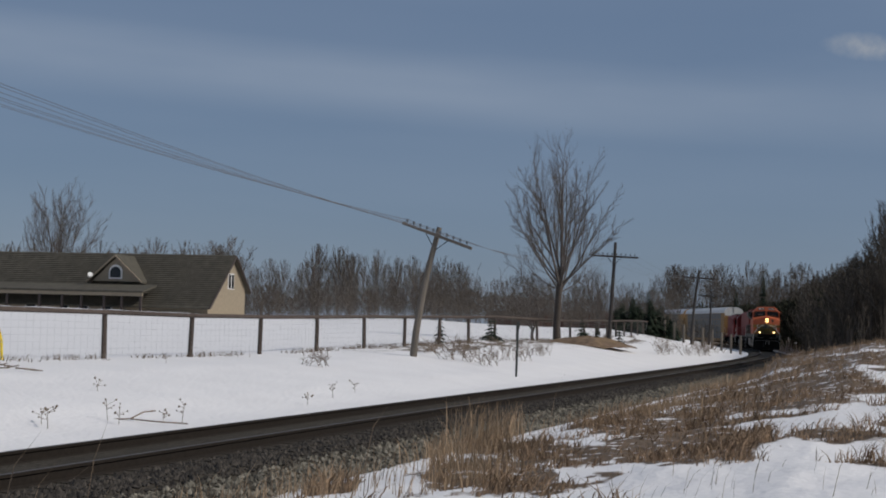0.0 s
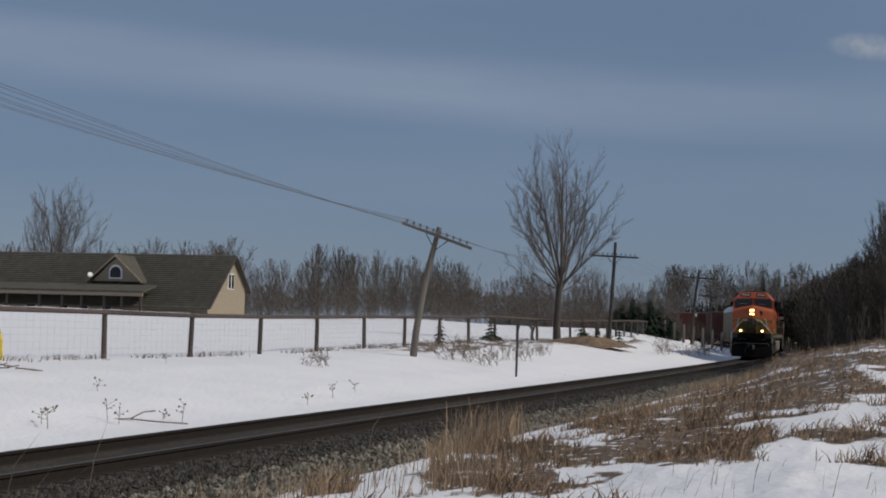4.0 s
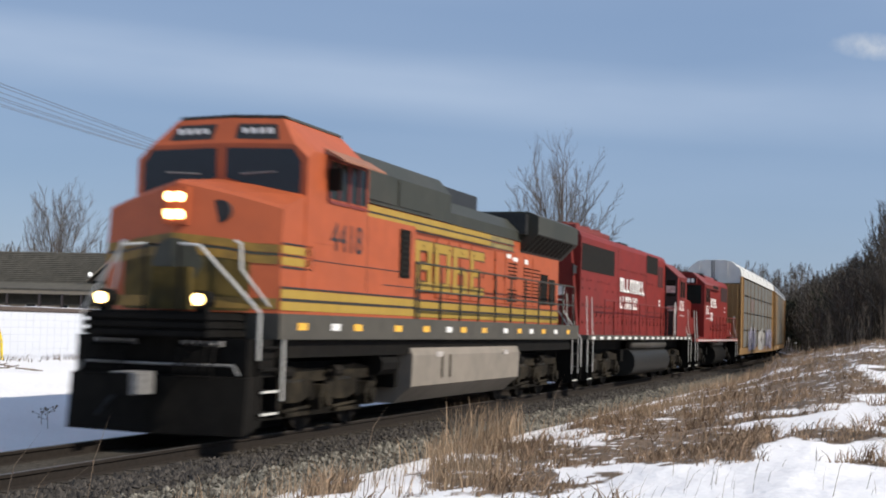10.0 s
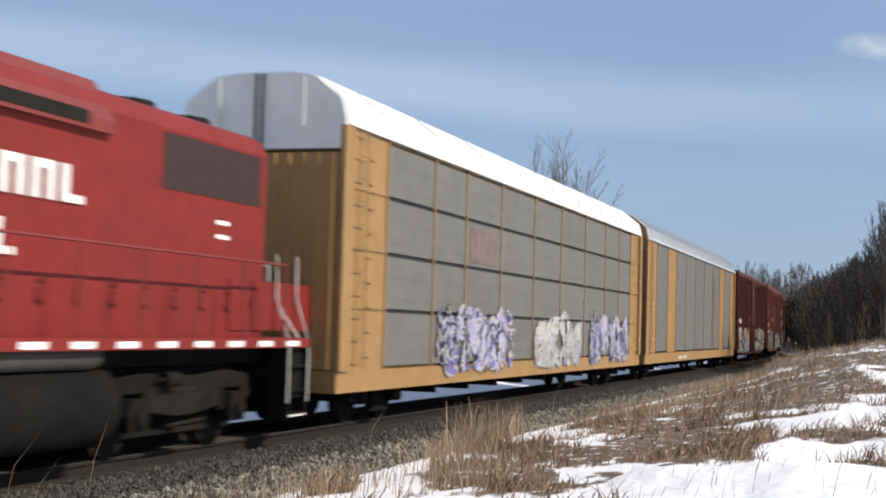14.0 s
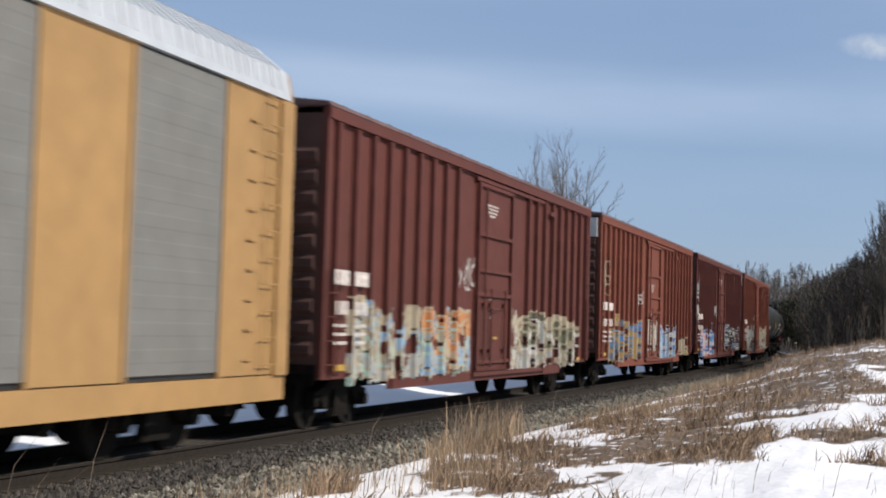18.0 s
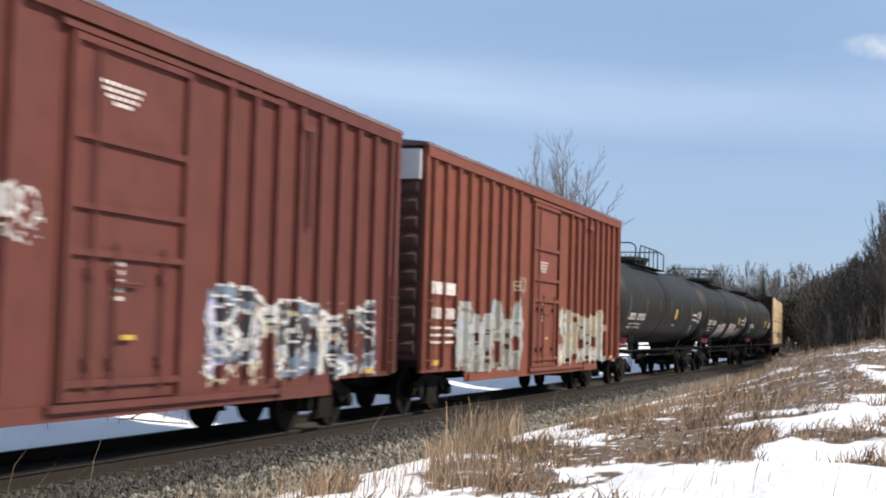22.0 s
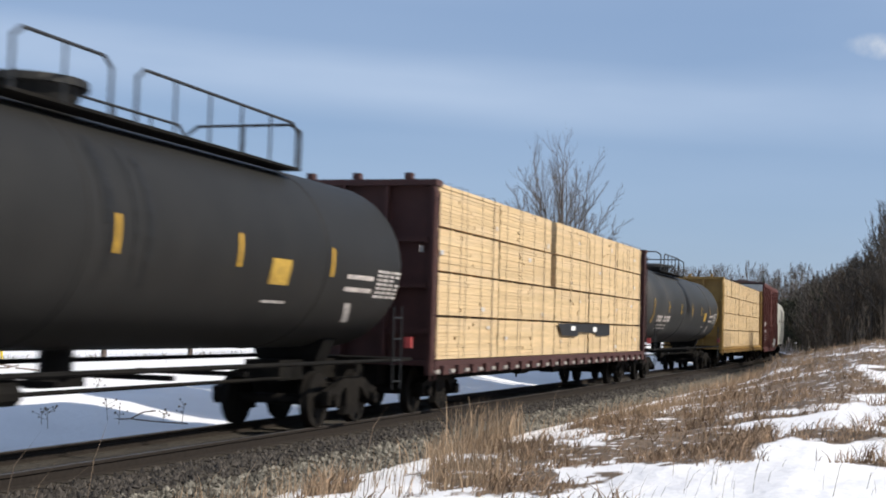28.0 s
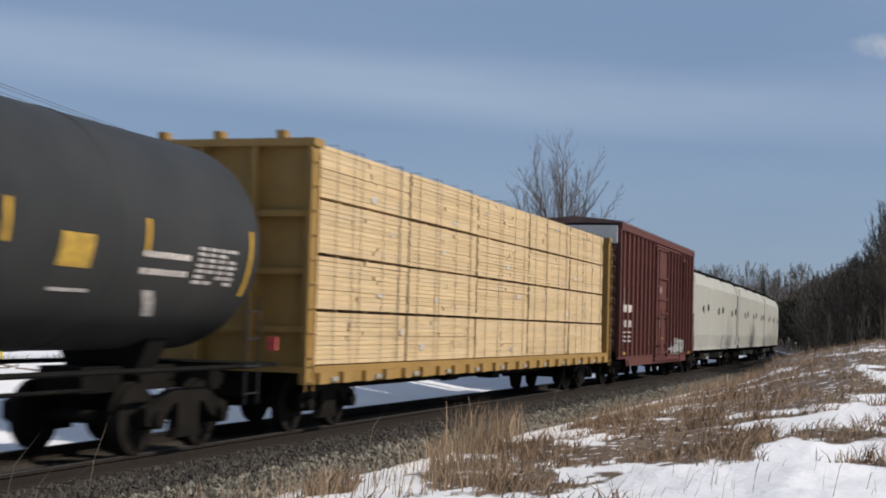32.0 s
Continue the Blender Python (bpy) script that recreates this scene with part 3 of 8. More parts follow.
def spruce(name, label, seed, x, y, z, height, width, parent_mat=None):
    rng = random.Random(seed)
    t = thing(name, label, "tree", m=pose(x, y, z))
    bm = bmesh.new()
    rod(bm, (0, 0, -.05), (0, 0, height), .05 + height * .008, .01, 6)
    part("trunk", bm, M_BARK, t)
    verts, faces = [], []
    tiers = max(7, int(height * 4))
    for i in range(tiers):
        f = i / tiers
        zz = height * (.08 + .92 * f)
        rr = width * (1 - f) ** .9 * rng.uniform(.75, 1.1) + .03
        k = 9 if height < 3 else 13
        for j in range(k):
            a = 2 * math.pi * (j + rng.random()) / k
            ln = rr * rng.uniform(.55, 1.1)
            c, s = math.cos(a), math.sin(a)
            droop = ln * rng.uniform(.15, .45)
            w = ln * rng.uniform(.16, .28) + .015
            for q in range(3):
                t0, t1 = q / 3, (q + 1) / 3
                b = len(verts)
                for tt, ww in ((t0, w * (1 - t0 * .4)), (t1, w * (1 - t1) + .008)):
                    px, py, pz = c * ln * tt, s * ln * tt, zz - droop * tt * tt
                    verts += [(px - s * ww, py + c * ww, pz), (px, py, pz + ww * .5), (px + s * ww, py - c * ww, pz)]
                faces += [(b, b + 1, b + 4, b + 3), (b + 1, b + 2, b + 5, b + 4)]
    o = new("needles", from_arrays("needles", verts, faces, parent_mat or M_SPRUCE))
    o.parent = t
    return t


# ---- the large bare tree, the tree by the house, spruces ----
bare_tree("bare_maple", "tall bare maple with a fan of upright limbs beside the fence", 14, 7.75, 93.0, ground_at(7.7, 93.0) - .1, 13.1, 0, 4.4, 0, 0, 0, 0,
          vase=dict(limbs=15, r=.24, thin=.0055, reach=46.0, drop=.42, shorten=.38))
bare_tree("bare_tree", "leafless tree rising behind the house roof", 5, -46.0, 166.0, 1.0, 15.6, 0, 4.2, 0, 0, 0, 0,
          vase=dict(limbs=11, r=.24, thin=.009, low_limb=False))
bare_tree("bare_tree", "small leafless tree behind the utility pole", 8, 13.4, 118.0, ground_at(13.4, 118), 6.6, .5, 1.6, 5, 3, 2, .09, up=.8)
bare_tree("bare_tree", "thin crooked sapling beside the large maple", 9, 6.0, 91.0, ground_at(6.0, 91) - .05, 5.4, .9, 1.0, 4, 3, 2, .10, up=.45, wander=.2)
for sd, x, y, h, w in ((1, .0, 73.0, 1.5, .55), (2, 2.9, 80.0, 1.55, .85), (3, 10.2, 101.0, 1.75, .9), (4, 12.7, 99.5, 1.6, .7), (5, 11.4, 102.0, 1.3, .55)):
    spruce("small_spruce", "small dark young spruce beside the fence", sd, x, y, ground_at(x, y) - .05, h, w)
for sd, x, y, h, w in ((11, 16.6, 128.0, 2.9, 1.5), (12, 17.3, 129.0, 3.6, 1.7), (13, 18.2, 128.0, 3.9, 1.8), (14, 19.1, 130.0, 3.7, 1.8), (15, 20.0, 128.5, 4.0, 1.9), (16, 20.9, 130.0, 3.5, 1.7), (17, 21.7, 129.0, 3.1, 1.6),
                       (18, 22.5, 130.5, 2.7, 1.5), (19, 18.7, 131.5, 4.3, 1.9), (20, 20.5, 132.0, 4.2, 1.9)):
    spruce("cedar", "dark evergreen in a clump behind the fence", sd, x * 1.08, y * 1.12, ground_at(x * 1.08, y * 1.12) - .1, h * .95, w * 1.1)
spruce("tall_spruce", "dark round-topped evergreen in the far wood", 23, 28.2, 190.0, .4, 7.0, 2.6)
spruce("tall_spruce", "dark evergreen in the far wood", 24, 30.2, 192.0, .4, 6.2, 2.3)
spruce("tall_spruce", "tall dark spruce above the distant wood", 21, 52.0, 226.0, .5, 12.2, 1.9)
spruce("tall_spruce", "dark spruce among the distant bare trees", 22, 48.5, 230.0, .5, 9.6, 1.6)


# ---- woods: joined masses of bare trees, thick with twigs ----
def ribbon_arrays(segs, seed):
    """Thin twigs as single narrow quads, turned at random."""
    rng = np.random.default_rng(seed)
    a = np.array([tuple(s[0]) for s in segs])
    b = np.array([tuple(s[1]) for s in segs])
    ra, rb = np.array([s[2] for s in segs])[:, None], np.array([s[3] for s in segs])[:, None]
    side = np.cross(b - a, rng.normal(size=(len(a), 3)))
    side /= np.maximum(np.linalg.norm(side, axis=1, keepdims=True), 1e-9)
    v = np.stack([a - side * ra, a + side * ra, b + side * rb, b - side * rb], axis=1).reshape(-1, 3)
    f = (np.arange(len(a)) * 4)[:, None] + np.array([[0, 1, 2, 3]])
    return v, f


def wood(name, label, places, mat, seed, variants=8, twig=.0016, subs=2, twigs=1, limbs=11, trunk_r=.009):
    rng = random.Random(seed)
    kinds = []
    for i in range(variants):
        trunk, segs = oval_tree(random.Random(seed * 31 + i), 1.0, rng.uniform(.08, .3), .45, limbs, subs, twigs, trunk_r, twig, 48.0)
        v1, f1 = tube_arrays(trunk, 3)
        v2, f2 = ribbon_arrays(segs, seed + i)
        kinds.append((np.vstack([v1, v2]), np.vstack([f1, f2 + len(v1)])))
    vs, fs, count = [], [], 0
    for x, y, z, h, w in places:
        v, f = kinds[rng.randrange(variants)]
        a = rng.uniform(0, 6.283)
        c, s = math.cos(a), math.sin(a)
        m = np.array([[c * h * w, -s * h * w, 0], [s * h * w, c * h * w, 0], [0, 0, h]])
        vs.append(v @ m.T + np.array([x, y, z]))
        fs.append(f + count)
        count += len(v)
    ob = new(name, from_arrays(name, np.vstack(vs), np.vstack(fs), mat))
    return tagged(ob, label, "woods", kind="stuff")


def scatter(seed, n, px0, px1, d0, d1, h0, h1, keep_off=7.0, w=1.0):
    """Places in a wedge seen from the origin, px = tangent of the bearing."""
    rng = random.Random(seed)
    out = []
    while len(out) < n:
        b, d = rng.uniform(px0, px1), rng.uniform(d0, d1)
        x = b * d
        u, s = track_coords(x, d)
        if abs(u[0]) < keep_off:
            continue
        out.append((x, d, ground_at(x, d) - .2, rng.uniform(h0, h1), w * rng.uniform(.8, 1.25)))
    return out


def beside(seed, n, s0, s1, u0, u1, h0, h1):
    """Places along the near side of the curve."""
    rng = random.Random(seed)
    out = []
    for _ in range(n):
        p = on_track(rng.uniform(s0, s1), -rng.uniform(u0, u1))
        out.append((p.x, p.y, ground_at(p.x, p.y) - .2, rng.uniform(h0, h1), rng.uniform(.8, 1.3)))
    return out


wood("distant_woods", "leafless grey-brown woods along the far side of the field",
     scatter(1, 150, -.16, .02, 185, 250, 5.5, 9.5, 7, .8) + scatter(2, 150, -.02, .17, 165, 225, 4.5, 7.5, 7, .8) + scatter(3, 26, -.10, -.06, 185, 215, 8, 10.5, 7, .8)
     + scatter(8, 14, -.05, .0, 180, 205, 8, 9.5, 7, .8) + scatter(4, 70, -.34, -.14, 215, 260, 10.0, 14.0) + scatter(36, 170, -.17, .16, 196, 232, 3.4, 5.4, 7, 1.5) + scatter(6, 60, .16, .26, 330, 380, 13, 19.0, 12)
     + scatter(10, 40, .17, .25, 235, 270, 7, 11.0, 9) + scatter(9, 110, -.12, .18, 150, 170, 2.2, 3.6, 7, 1.5) + scatter(24, 130, -.17, .15, 172, 196, 2.6, 4.6, 7, 1.4), M_WOODS, 3, subs=3, twigs=0, limbs=14, trunk_r=.006, twig=.0015)
# the tall row at s 104 to 165 is added to shade the locomotive
wood("roadside_woods", "dense dark leafless trees and brush on the near side of the track",
     scatter(11, 70, .28, .37, 78, 120, 4.8, 6.4, 5) + scatter(12, 64, .255, .37, 110, 165, 5.0, 7.0, 5) + scatter(13, 60, .245, .30, 150, 215, 6.5, 9, 6)
     + scatter(15, 115, .262, .37, 74, 190, 2.0, 3.8, 5, 1.7) + scatter(17, 95, .283, .37, 68, 102, 3.2, 5.4, 5, 1.2)
     + beside(16, 120, 92, 235, 4.2, 9.0, 5.0, 7.4) + beside(18, 70, 104, 165, 3.9, 8.0, 6.4, 8.0) + beside(22, 46, 158, 240, -8.5, -4.2, 1.6, 3.4), M_BRUSH, 5, twig=.0019, subs=3, twigs=0)

wood("roadside_saplings", "close-set slender bare saplings at the edge of the near woods",
     scatter(14, 40, .314, .39, 64, 92, 6.0, 7.6, 5, .9) + scatter(19, 34, .285, .316, 72, 105, 4.2, 5.8, 5, .9), M_BRUSH, 7, twig=.0013, subs=3, twigs=2)
# the row at s 150 to 248, hidden by other trees, is added for its shade
wood("evergreen_thicket", "dark evergreen thicket among the near woods",
     scatter(31, 60, .285, .37, 84, 120, 3.0, 4.9, 5, 1.0) + scatter(32, 60, .262, .36, 118, 170, 3.2, 5.4, 5, 1.0) + beside(33, 70, 100, 235, 5.0, 9.5, 3.8, 6.4)
     + scatter(34, 50, .25, .30, 160, 215, 4.5, 6.8, 6, 1.0) + beside(35, 110, 150, 248, 3.8, 7.5, 5.2, 7.2), M_THICKET, 11, twig=.0075, subs=2, twigs=0, limbs=13)
wood("roadside_brush", "pale thin brush and saplings in front of the near woods",
     scatter(23, 50, .275, .37, 60, 84, 1.0, 2.3, 5, .6), M_PALEBRUSH, 9, twig=.0018, subs=3, twigs=0)


# ---- fence along the field ----
def build_fence():
    f = thing("field_fence", "dark wooden post fence with top rail and wire mesh", "fence")
    step = 5.2
    s0 = 20.5 - 2 * step
    bm = bmesh.new()
    rod(bm, (0, 0, -.4), (0, 0, 1.44), .085, .08, 8)
    post_me = mesh_of("post", bm, M_FENCE)
    spots = []
    for i in range(24):
        p = on_track(s0 + i * step, 12.2)
        p.z = ground_at(p.x, p.y)
        spots.append(p)
        o = new("post", post_me)
        o.parent = f
        o.matrix_basis = Matrix.Translation(p) @ pose(0, 0, 0, random.uniform(-1.5, 1.5), random.uniform(-1.5, 1.5), 0)
    for a, b in zip(spots[:-1], spots[1:]):
        bm = bmesh.new()
        d = (b - a).normalized()
        side = Vector((d.y, -d.x, 0)) * .10
        up = Vector((0, 0, 1))
        p0, p1 = a + side + up * 1.38, b + side + up * 1.38
        rod(bm, p0 - up * .02, p1 - up * .02, .075, .07, 6)
        part("top_rail", bm, M_FENCE, f)
        segs = []
        for z in np.arange(.12, 1.3, .19):
            segs.append((a + side + up * z, b + side + up * z, .0018, .0018))
        length = (b - a).length
        for k in np.arange(.2, length, .33):
            q = a + d * k + side
            segs.append((q + up * .1, q + up * 1.28, .0016, .0016))
        v, fc = tube_arrays(segs, 3)
        o = new("wire_mesh", from_arrays("wire_mesh", v, fc, M_WIRE))
        o.parent = f
        tagged(o, kind="stuff")


build_fence()


def far_rail_fence():
    """A second line of low posts beyond the curve."""
    f = thing("far_fence", "distant row of low grey posts beside the curve", "fence")
    bm = bmesh.new()
    rod(bm, (0, 0, -.3), (0, 0, 1.9), .13, .12, 6)
    me = mesh_of("post", bm, M_POLE)
    for i in range(13):
        b = .133 + .0068 * i
        d = 146 - i * .5
        o = new("post", me)
        o.parent = f
        o.location = (b * d, d, ground_at(b * d, d))


far_rail_fence()


# ---- the house ----
def build_house():
    h = thing("farmhouse", "low beige house with long brown shingle roof and porch", "house", m=pose(-22.6, 150.0, 0, 0, 0, -14))
    ln, ridge, back, front = 34.0, 8.5, 3.9, -6.1
    eave_b, eave_f = 5.1, 3.2
    bm = bmesh.new()
    prism(bm, [(back, -1), (back, eave_b), (0, ridge - .15), (front, eave_f), (front, -1)], "x", -.25, 0)
    gable = part("gable_wall", bm, M_SIDING, h, "beige gable end wall")
    for y0, y1 in ((-.95, -.35), (-.15, .45)):
        bm = bmesh.new()
        box(bm, 0, .06, y0 - .1, y1 + .1, 5.0, 6.7)
        w = part("window", bm, M_WHITE, h, "white-framed gable window")
        bm = bmesh.new()
        box(bm, .06, .08, y0, y1, 5.1, 6.6)
        part("pane", bm, M_GLASS, w)
    boxpart("front_wall", (-ln, -.26, front, front + .25, -1, eave_f + .1), M_SIDING, h)
    boxpart("back_wall", (-ln, -.26, back - .25, back, -1, eave_b), M_SIDING, h)
    boxpart("end_wall", (-ln, -ln + .25, front + .26, back - .26, -1, eave_f), M_SIDING, h)
    for y0, z0, y1, z1, nm in ((0, ridge, front - .6, eave_f - .45, "front_roof"), (0, ridge, back + .5, eave_b - .4, "back_roof")):
        bm = bmesh.new()
        prism(bm, [(y0, z0), (y1, z1), (y1, z1 + .18), (y0, z0 + .2)] if y1 < 0 else [(y0 + .002, z0), (y0 + .002, z0 + .2), (y1, z1 + .18), (y1, z1)], "x", -ln - .4, .45)
        part(nm, bm, M_SHINGLE, h)
    bm = bmesh.new()
    for a, b in (((.46, 0, ridge + .05), (.46, back + .5, eave_b - .3)), ((.46, 0, ridge + .05), (.46, front - .6, eave_f - .35))):
        rod(bm, a, b, .13, .13, 4)
    part("barge_board", bm, M_TRIM, h)
    # shingle courses
    bm = bmesh.new()
    for k in range(1, 26):
        f = k / 26
        y, z = front * 1.1 * f, ridge + .2 - (ridge - eave_f + .45) * f
        box(bm, -ln - .4, .45, y - .05, y + .02, z - .02, z + .035)
    part("shingle_course", bm, M_SHINGLE, h)
    # front dormer gable with an arched window
    dx = -11.3
    bm = bmesh.new()
    prism(bm, [(dx - 2.75, 5.5), (dx + 2.75, 5.5), (dx, 8.0)], "y", -4.6, -4.35)
    part("dormer_wall", bm, M_SIDING, h, "beige dormer gable")
    for sg in (-1, 1):
        bm = bmesh.new()
        prism(bm, [(dx, 8.15), (dx + sg * 3.2, 5.3), (dx + sg * 3.2, 5.52), (dx, 8.38)], "y", -4.95, 0.2)
        part("dormer_roof", bm, M_SHINGLE, h)
        bm = bmesh.new()
        rod(bm, (dx, -4.97, 8.22), (dx + sg * 3.2, -4.97, 5.38), .11, .11, 4)
        part("barge_board", bm, M_SIDING, h)
    arch = [(dx + .78 * math.cos(a), 6.5 + .78 * math.sin(a)) for a in (math.pi * i / 12 for i in range(13))]
    bm = bmesh.new()
    prism(bm, [(dx + .78, 5.75)] + arch + [(dx - .78, 5.75)], "y", -4.68, -4.6)
    w = part("arched_window", bm, M_WHITE, h, "arched dormer window")
    arch = [(dx + .6 * math.cos(a), 6.45 + .6 * math.sin(a)) for a in (math.pi * i / 12 for i in range(13))]
    bm = bmesh.new()
    prism(bm, [(dx + .6, 5.9)] + arch + [(dx - .6, 5.9)], "y", -4.72, -4.68)
    part("pane", bm, M_GLASS, w)
    bm = bmesh.new()
    rod(bm, (dx - 2.5, -5.6, 6.0), (dx - 2.35, -5.8, 6.15), .26, .28, 14)
    part("dish_antenna", bm, M_WHITE, h, "white dish antenna on the roof")
    bm = bmesh.new()
    rod(bm, (dx - 2.45, -5.2, 5.3), (dx - 2.45, -5.6, 6.0), .05, .05, 6)
    part("dish_arm", bm, M_TRIM, h)
    # porch
    bm = bmesh.new()
    prism(bm, [(front + .8, 4.95), (front - 2.4, 4.25), (front - 2.4, 4.45), (front + .8, 5.15)], "x", -30.0, -6.2)
    part("porch_roof", bm, M_SHINGLE, h)
    boxpart("porch_beam", (-30.0, -6.3, front - 2.3, front - 2.1, 3.9, 4.25), M_SIDING, h)
    for x in (-29.5, -25.5, -21.8, -18.0, -15.4, -13.2, -10.6, -8.6, -6.5):
        boxpart("porch_post", (x - .12, x + .12, front - 2.32, front - 2.08, -1, 3.9), M_TRIM, h)
    for x0, x1 in ((-27.6, -26.3), (-20.8, -19.7), (-16.6, -15.9), (-14.6, -13.6), (-11.9, -10.9)):
        bm = bmesh.new()
        box(bm, x0 - .1, x1 + .1, front - .06, front, 1.6, 3.1)
        w = part("window", bm, M_WHITE, h)
        bm = bmesh.new()
        box(bm, x0, x1, front - .08, front - .06, 1.7, 3.0)
        part("pane", bm, M_GLASS, w)
    boxpart("porch_deck", (-30, -6.2, front - 2.4, front, -1, .9), M_TRIM, h)


build_house()


# ---- telegraph line ----
def telegraph_pole(label, base, top, arm_tilt, arm_len, mat, pins=10, arm_drop=.35, second_arm=False):
    b, t = Vector(base), Vector(top)
    p = thing("telegraph_pole", label, "utility pole", "telegraph poles along the track", m=Matrix.Translation(b))
    bm = bmesh.new()
    d = t - b
    bow = Vector((-.12, 0, 0)) if abs(d.x) > .5 else Vector((0, 0, 0))
    pts = [Vector((0, 0, -.3))] + [d * f + bow * math.sin(math.pi * f) for f in (.2, .4, .6, .8, 1.0)]
    n = len(pts) - 1
    for i in range(n):
        rod(bm, pts[i], pts[i + 1], .155 - .05 * i / n, .155 - .05 * (i + 1) / n, 10)
    part("pole", bm, mat, p, smooth=False)
    up = d.normalized()
    centre = d - up * arm_drop
    th = heading(40)
    across = Vector((math.cos(th) * .9 + .1, -math.sin(th) * .9, 0)).normalized()
    across = (across * math.cos(radians(arm_tilt)) - Vector((0, 0, 1)) * math.sin(radians(arm_tilt))).normalized()
    tips = []
    for drop in ((0.0, .6) if second_arm else (0.0,)):
        c = centre - up * drop
        bm = bmesh.new()
        ahead = Vector((0, 0, 1)).cross(across).normalized()
        vz = across.cross(ahead)
        vs = []
        for q in (-.5, .5):
            for e, g in ((-1, -1), (1, -1), (1, 1), (-1, 1)):
                vs.append(bm.verts.new(c + across * arm_len * q + ahead * (.045 * e - .12) + vz * .06 * g))
        for fc in ((3, 2, 1, 0), (4, 5, 6, 7), (0, 1, 5, 4), (1, 2, 6, 5), (2, 3, 7, 6), (3, 0, 4, 7)):
            bm.faces.new([vs[i] for i in fc])
        part("crossarm", bm, mat, p)
        bm = bmesh.new()
        for sg in (-1, 1):
            rod(bm, c + across * .55 * sg - ahead * .12, c - up * .6, .018, .018, 5)
        part("arm_brace", bm, M_FRAME, p)
        for i in range(pins):
            f = (i + .5) / pins - .5
            if abs(f) < .04:
                continue
            q = c + across * arm_len * .96 * f - ahead * .12
            bm = bmesh.new()
            rod(bm, q, q - vz * .0 + Vector((0, 0, .16)), .015, .015, 5)
            rod(bm, q + Vector((0, 0, .12)), q + Vector((0, 0, .24)), .055, .035, 8)
            part("insulator", bm, M_GLASSKNOB, p)
            if drop == 0:
                tips.append(b + q + Vector((0, 0, .22)))
    return tips


P0 = on_track(-2.5, 9.2)
P0.z = ground_at(P0.x, P0.y)
tips0 = telegraph_pole("weathered telegraph pole with one crossarm", P0, P0 + Vector((.1, 0, 7.1)), 2, 3.1, M_POLE)
tips1 = telegraph_pole("leaning weathered telegraph pole with a tilted crossarm", (-1.12, 57.0, .42), (-.17, 57.0, 5.78), 19, 3.15, M_POLE)
tips2 = telegraph_pole("dark telegraph pole with one crossarm beside the mound", (11.8, 98.0, .85), (12.12, 98.0, 7.96), 2.5, 3.35, M_POLEDARK, arm_drop=1.0)
tips3 = telegraph_pole("distant dark telegraph pole with one crossarm", (24.96, 139.0, .9), (25.6, 139.0, 7.98), 3, 3.3, M_POLEDARK, arm_drop=.75)
tips4 = telegraph_pole("far telegraph pole against the woods", (34.2, 178.0, .6), (34.4, 178.0, 7.2), 3, 3.2, M_POLEDARK, arm_drop=.7)


def line_wires(a, b, sag, r, skip=()):
    for i, (p, q) in enumerate(zip(a, b)):
        if i in skip:
            continue
        n = 14
        pts = [p + (q - p) * k / n - Vector((0, 0, sag * 4 * (k / n) * (1 - k / n))) for k in range(n + 1)]
        v, f = [], []
        for k, w in enumerate(pts):
            v += [(w.x + r, w.y, w.z), (w.x, w.y, w.z + r), (w.x - r, w.y, w.z), (w.x, w.y, w.z - r)]
            if k:
                f += [(4 * k - 4 + i, 4 * k - 4 + (i + 1) % 4, 4 * k + (i + 1) % 4, 4 * k + i) for i in range(4)]
        o = new("line_wire", from_arrays("line_wire", v, f, M_LINE))
        tagged(o, "thin dark wire strung between telegraph poles", "wire", "telegraph wires")


line_wires(tips0, tips1, .35, .006, (2, 5, 7))
line_wires(tips1, tips2, .9, .006, (1, 2, 4, 5, 7, 8))
line_wires(tips2, tips3, .8, .006, (1, 2, 4, 5, 7, 8))


# ---- small things on the snow ----
def stake():
    z = ground_at(2.96, 54.1)
    t = thing("marker_stake", "thin dark steel stake standing in the snow", "stake", m=pose(2.96, 54.1, z))
    bm = bmesh.new()
    rod(bm, (0, 0, -.2), (.03, 0, 2.12), .045, .04, 6)
    part("shaft", bm, M_STEELPOST, t)
    bm = bmesh.new()
    box(bm, -.01, .09, -.03, .03, 1.85, 2.14)
    part("marker_plate", bm, M_STEELPOST, t)


stake()


def guy_guard():
    x, y = -11.75, 37.4
    z = ground_at(x, y)
    t = thing("guy_wire_guard", "yellow plastic guard on a guy wire by the fence", "guy guard", m=pose(x, y, z))
    bm = bmesh.new()
    bent(bm, [(0.05, 0, 0), (.02, 0, .5), (-.06, 0, .8), (-.25, 0, 1.3)], .04, 8)
    part("sleeve", bm, M_YELLOW, t)


guy_guard()


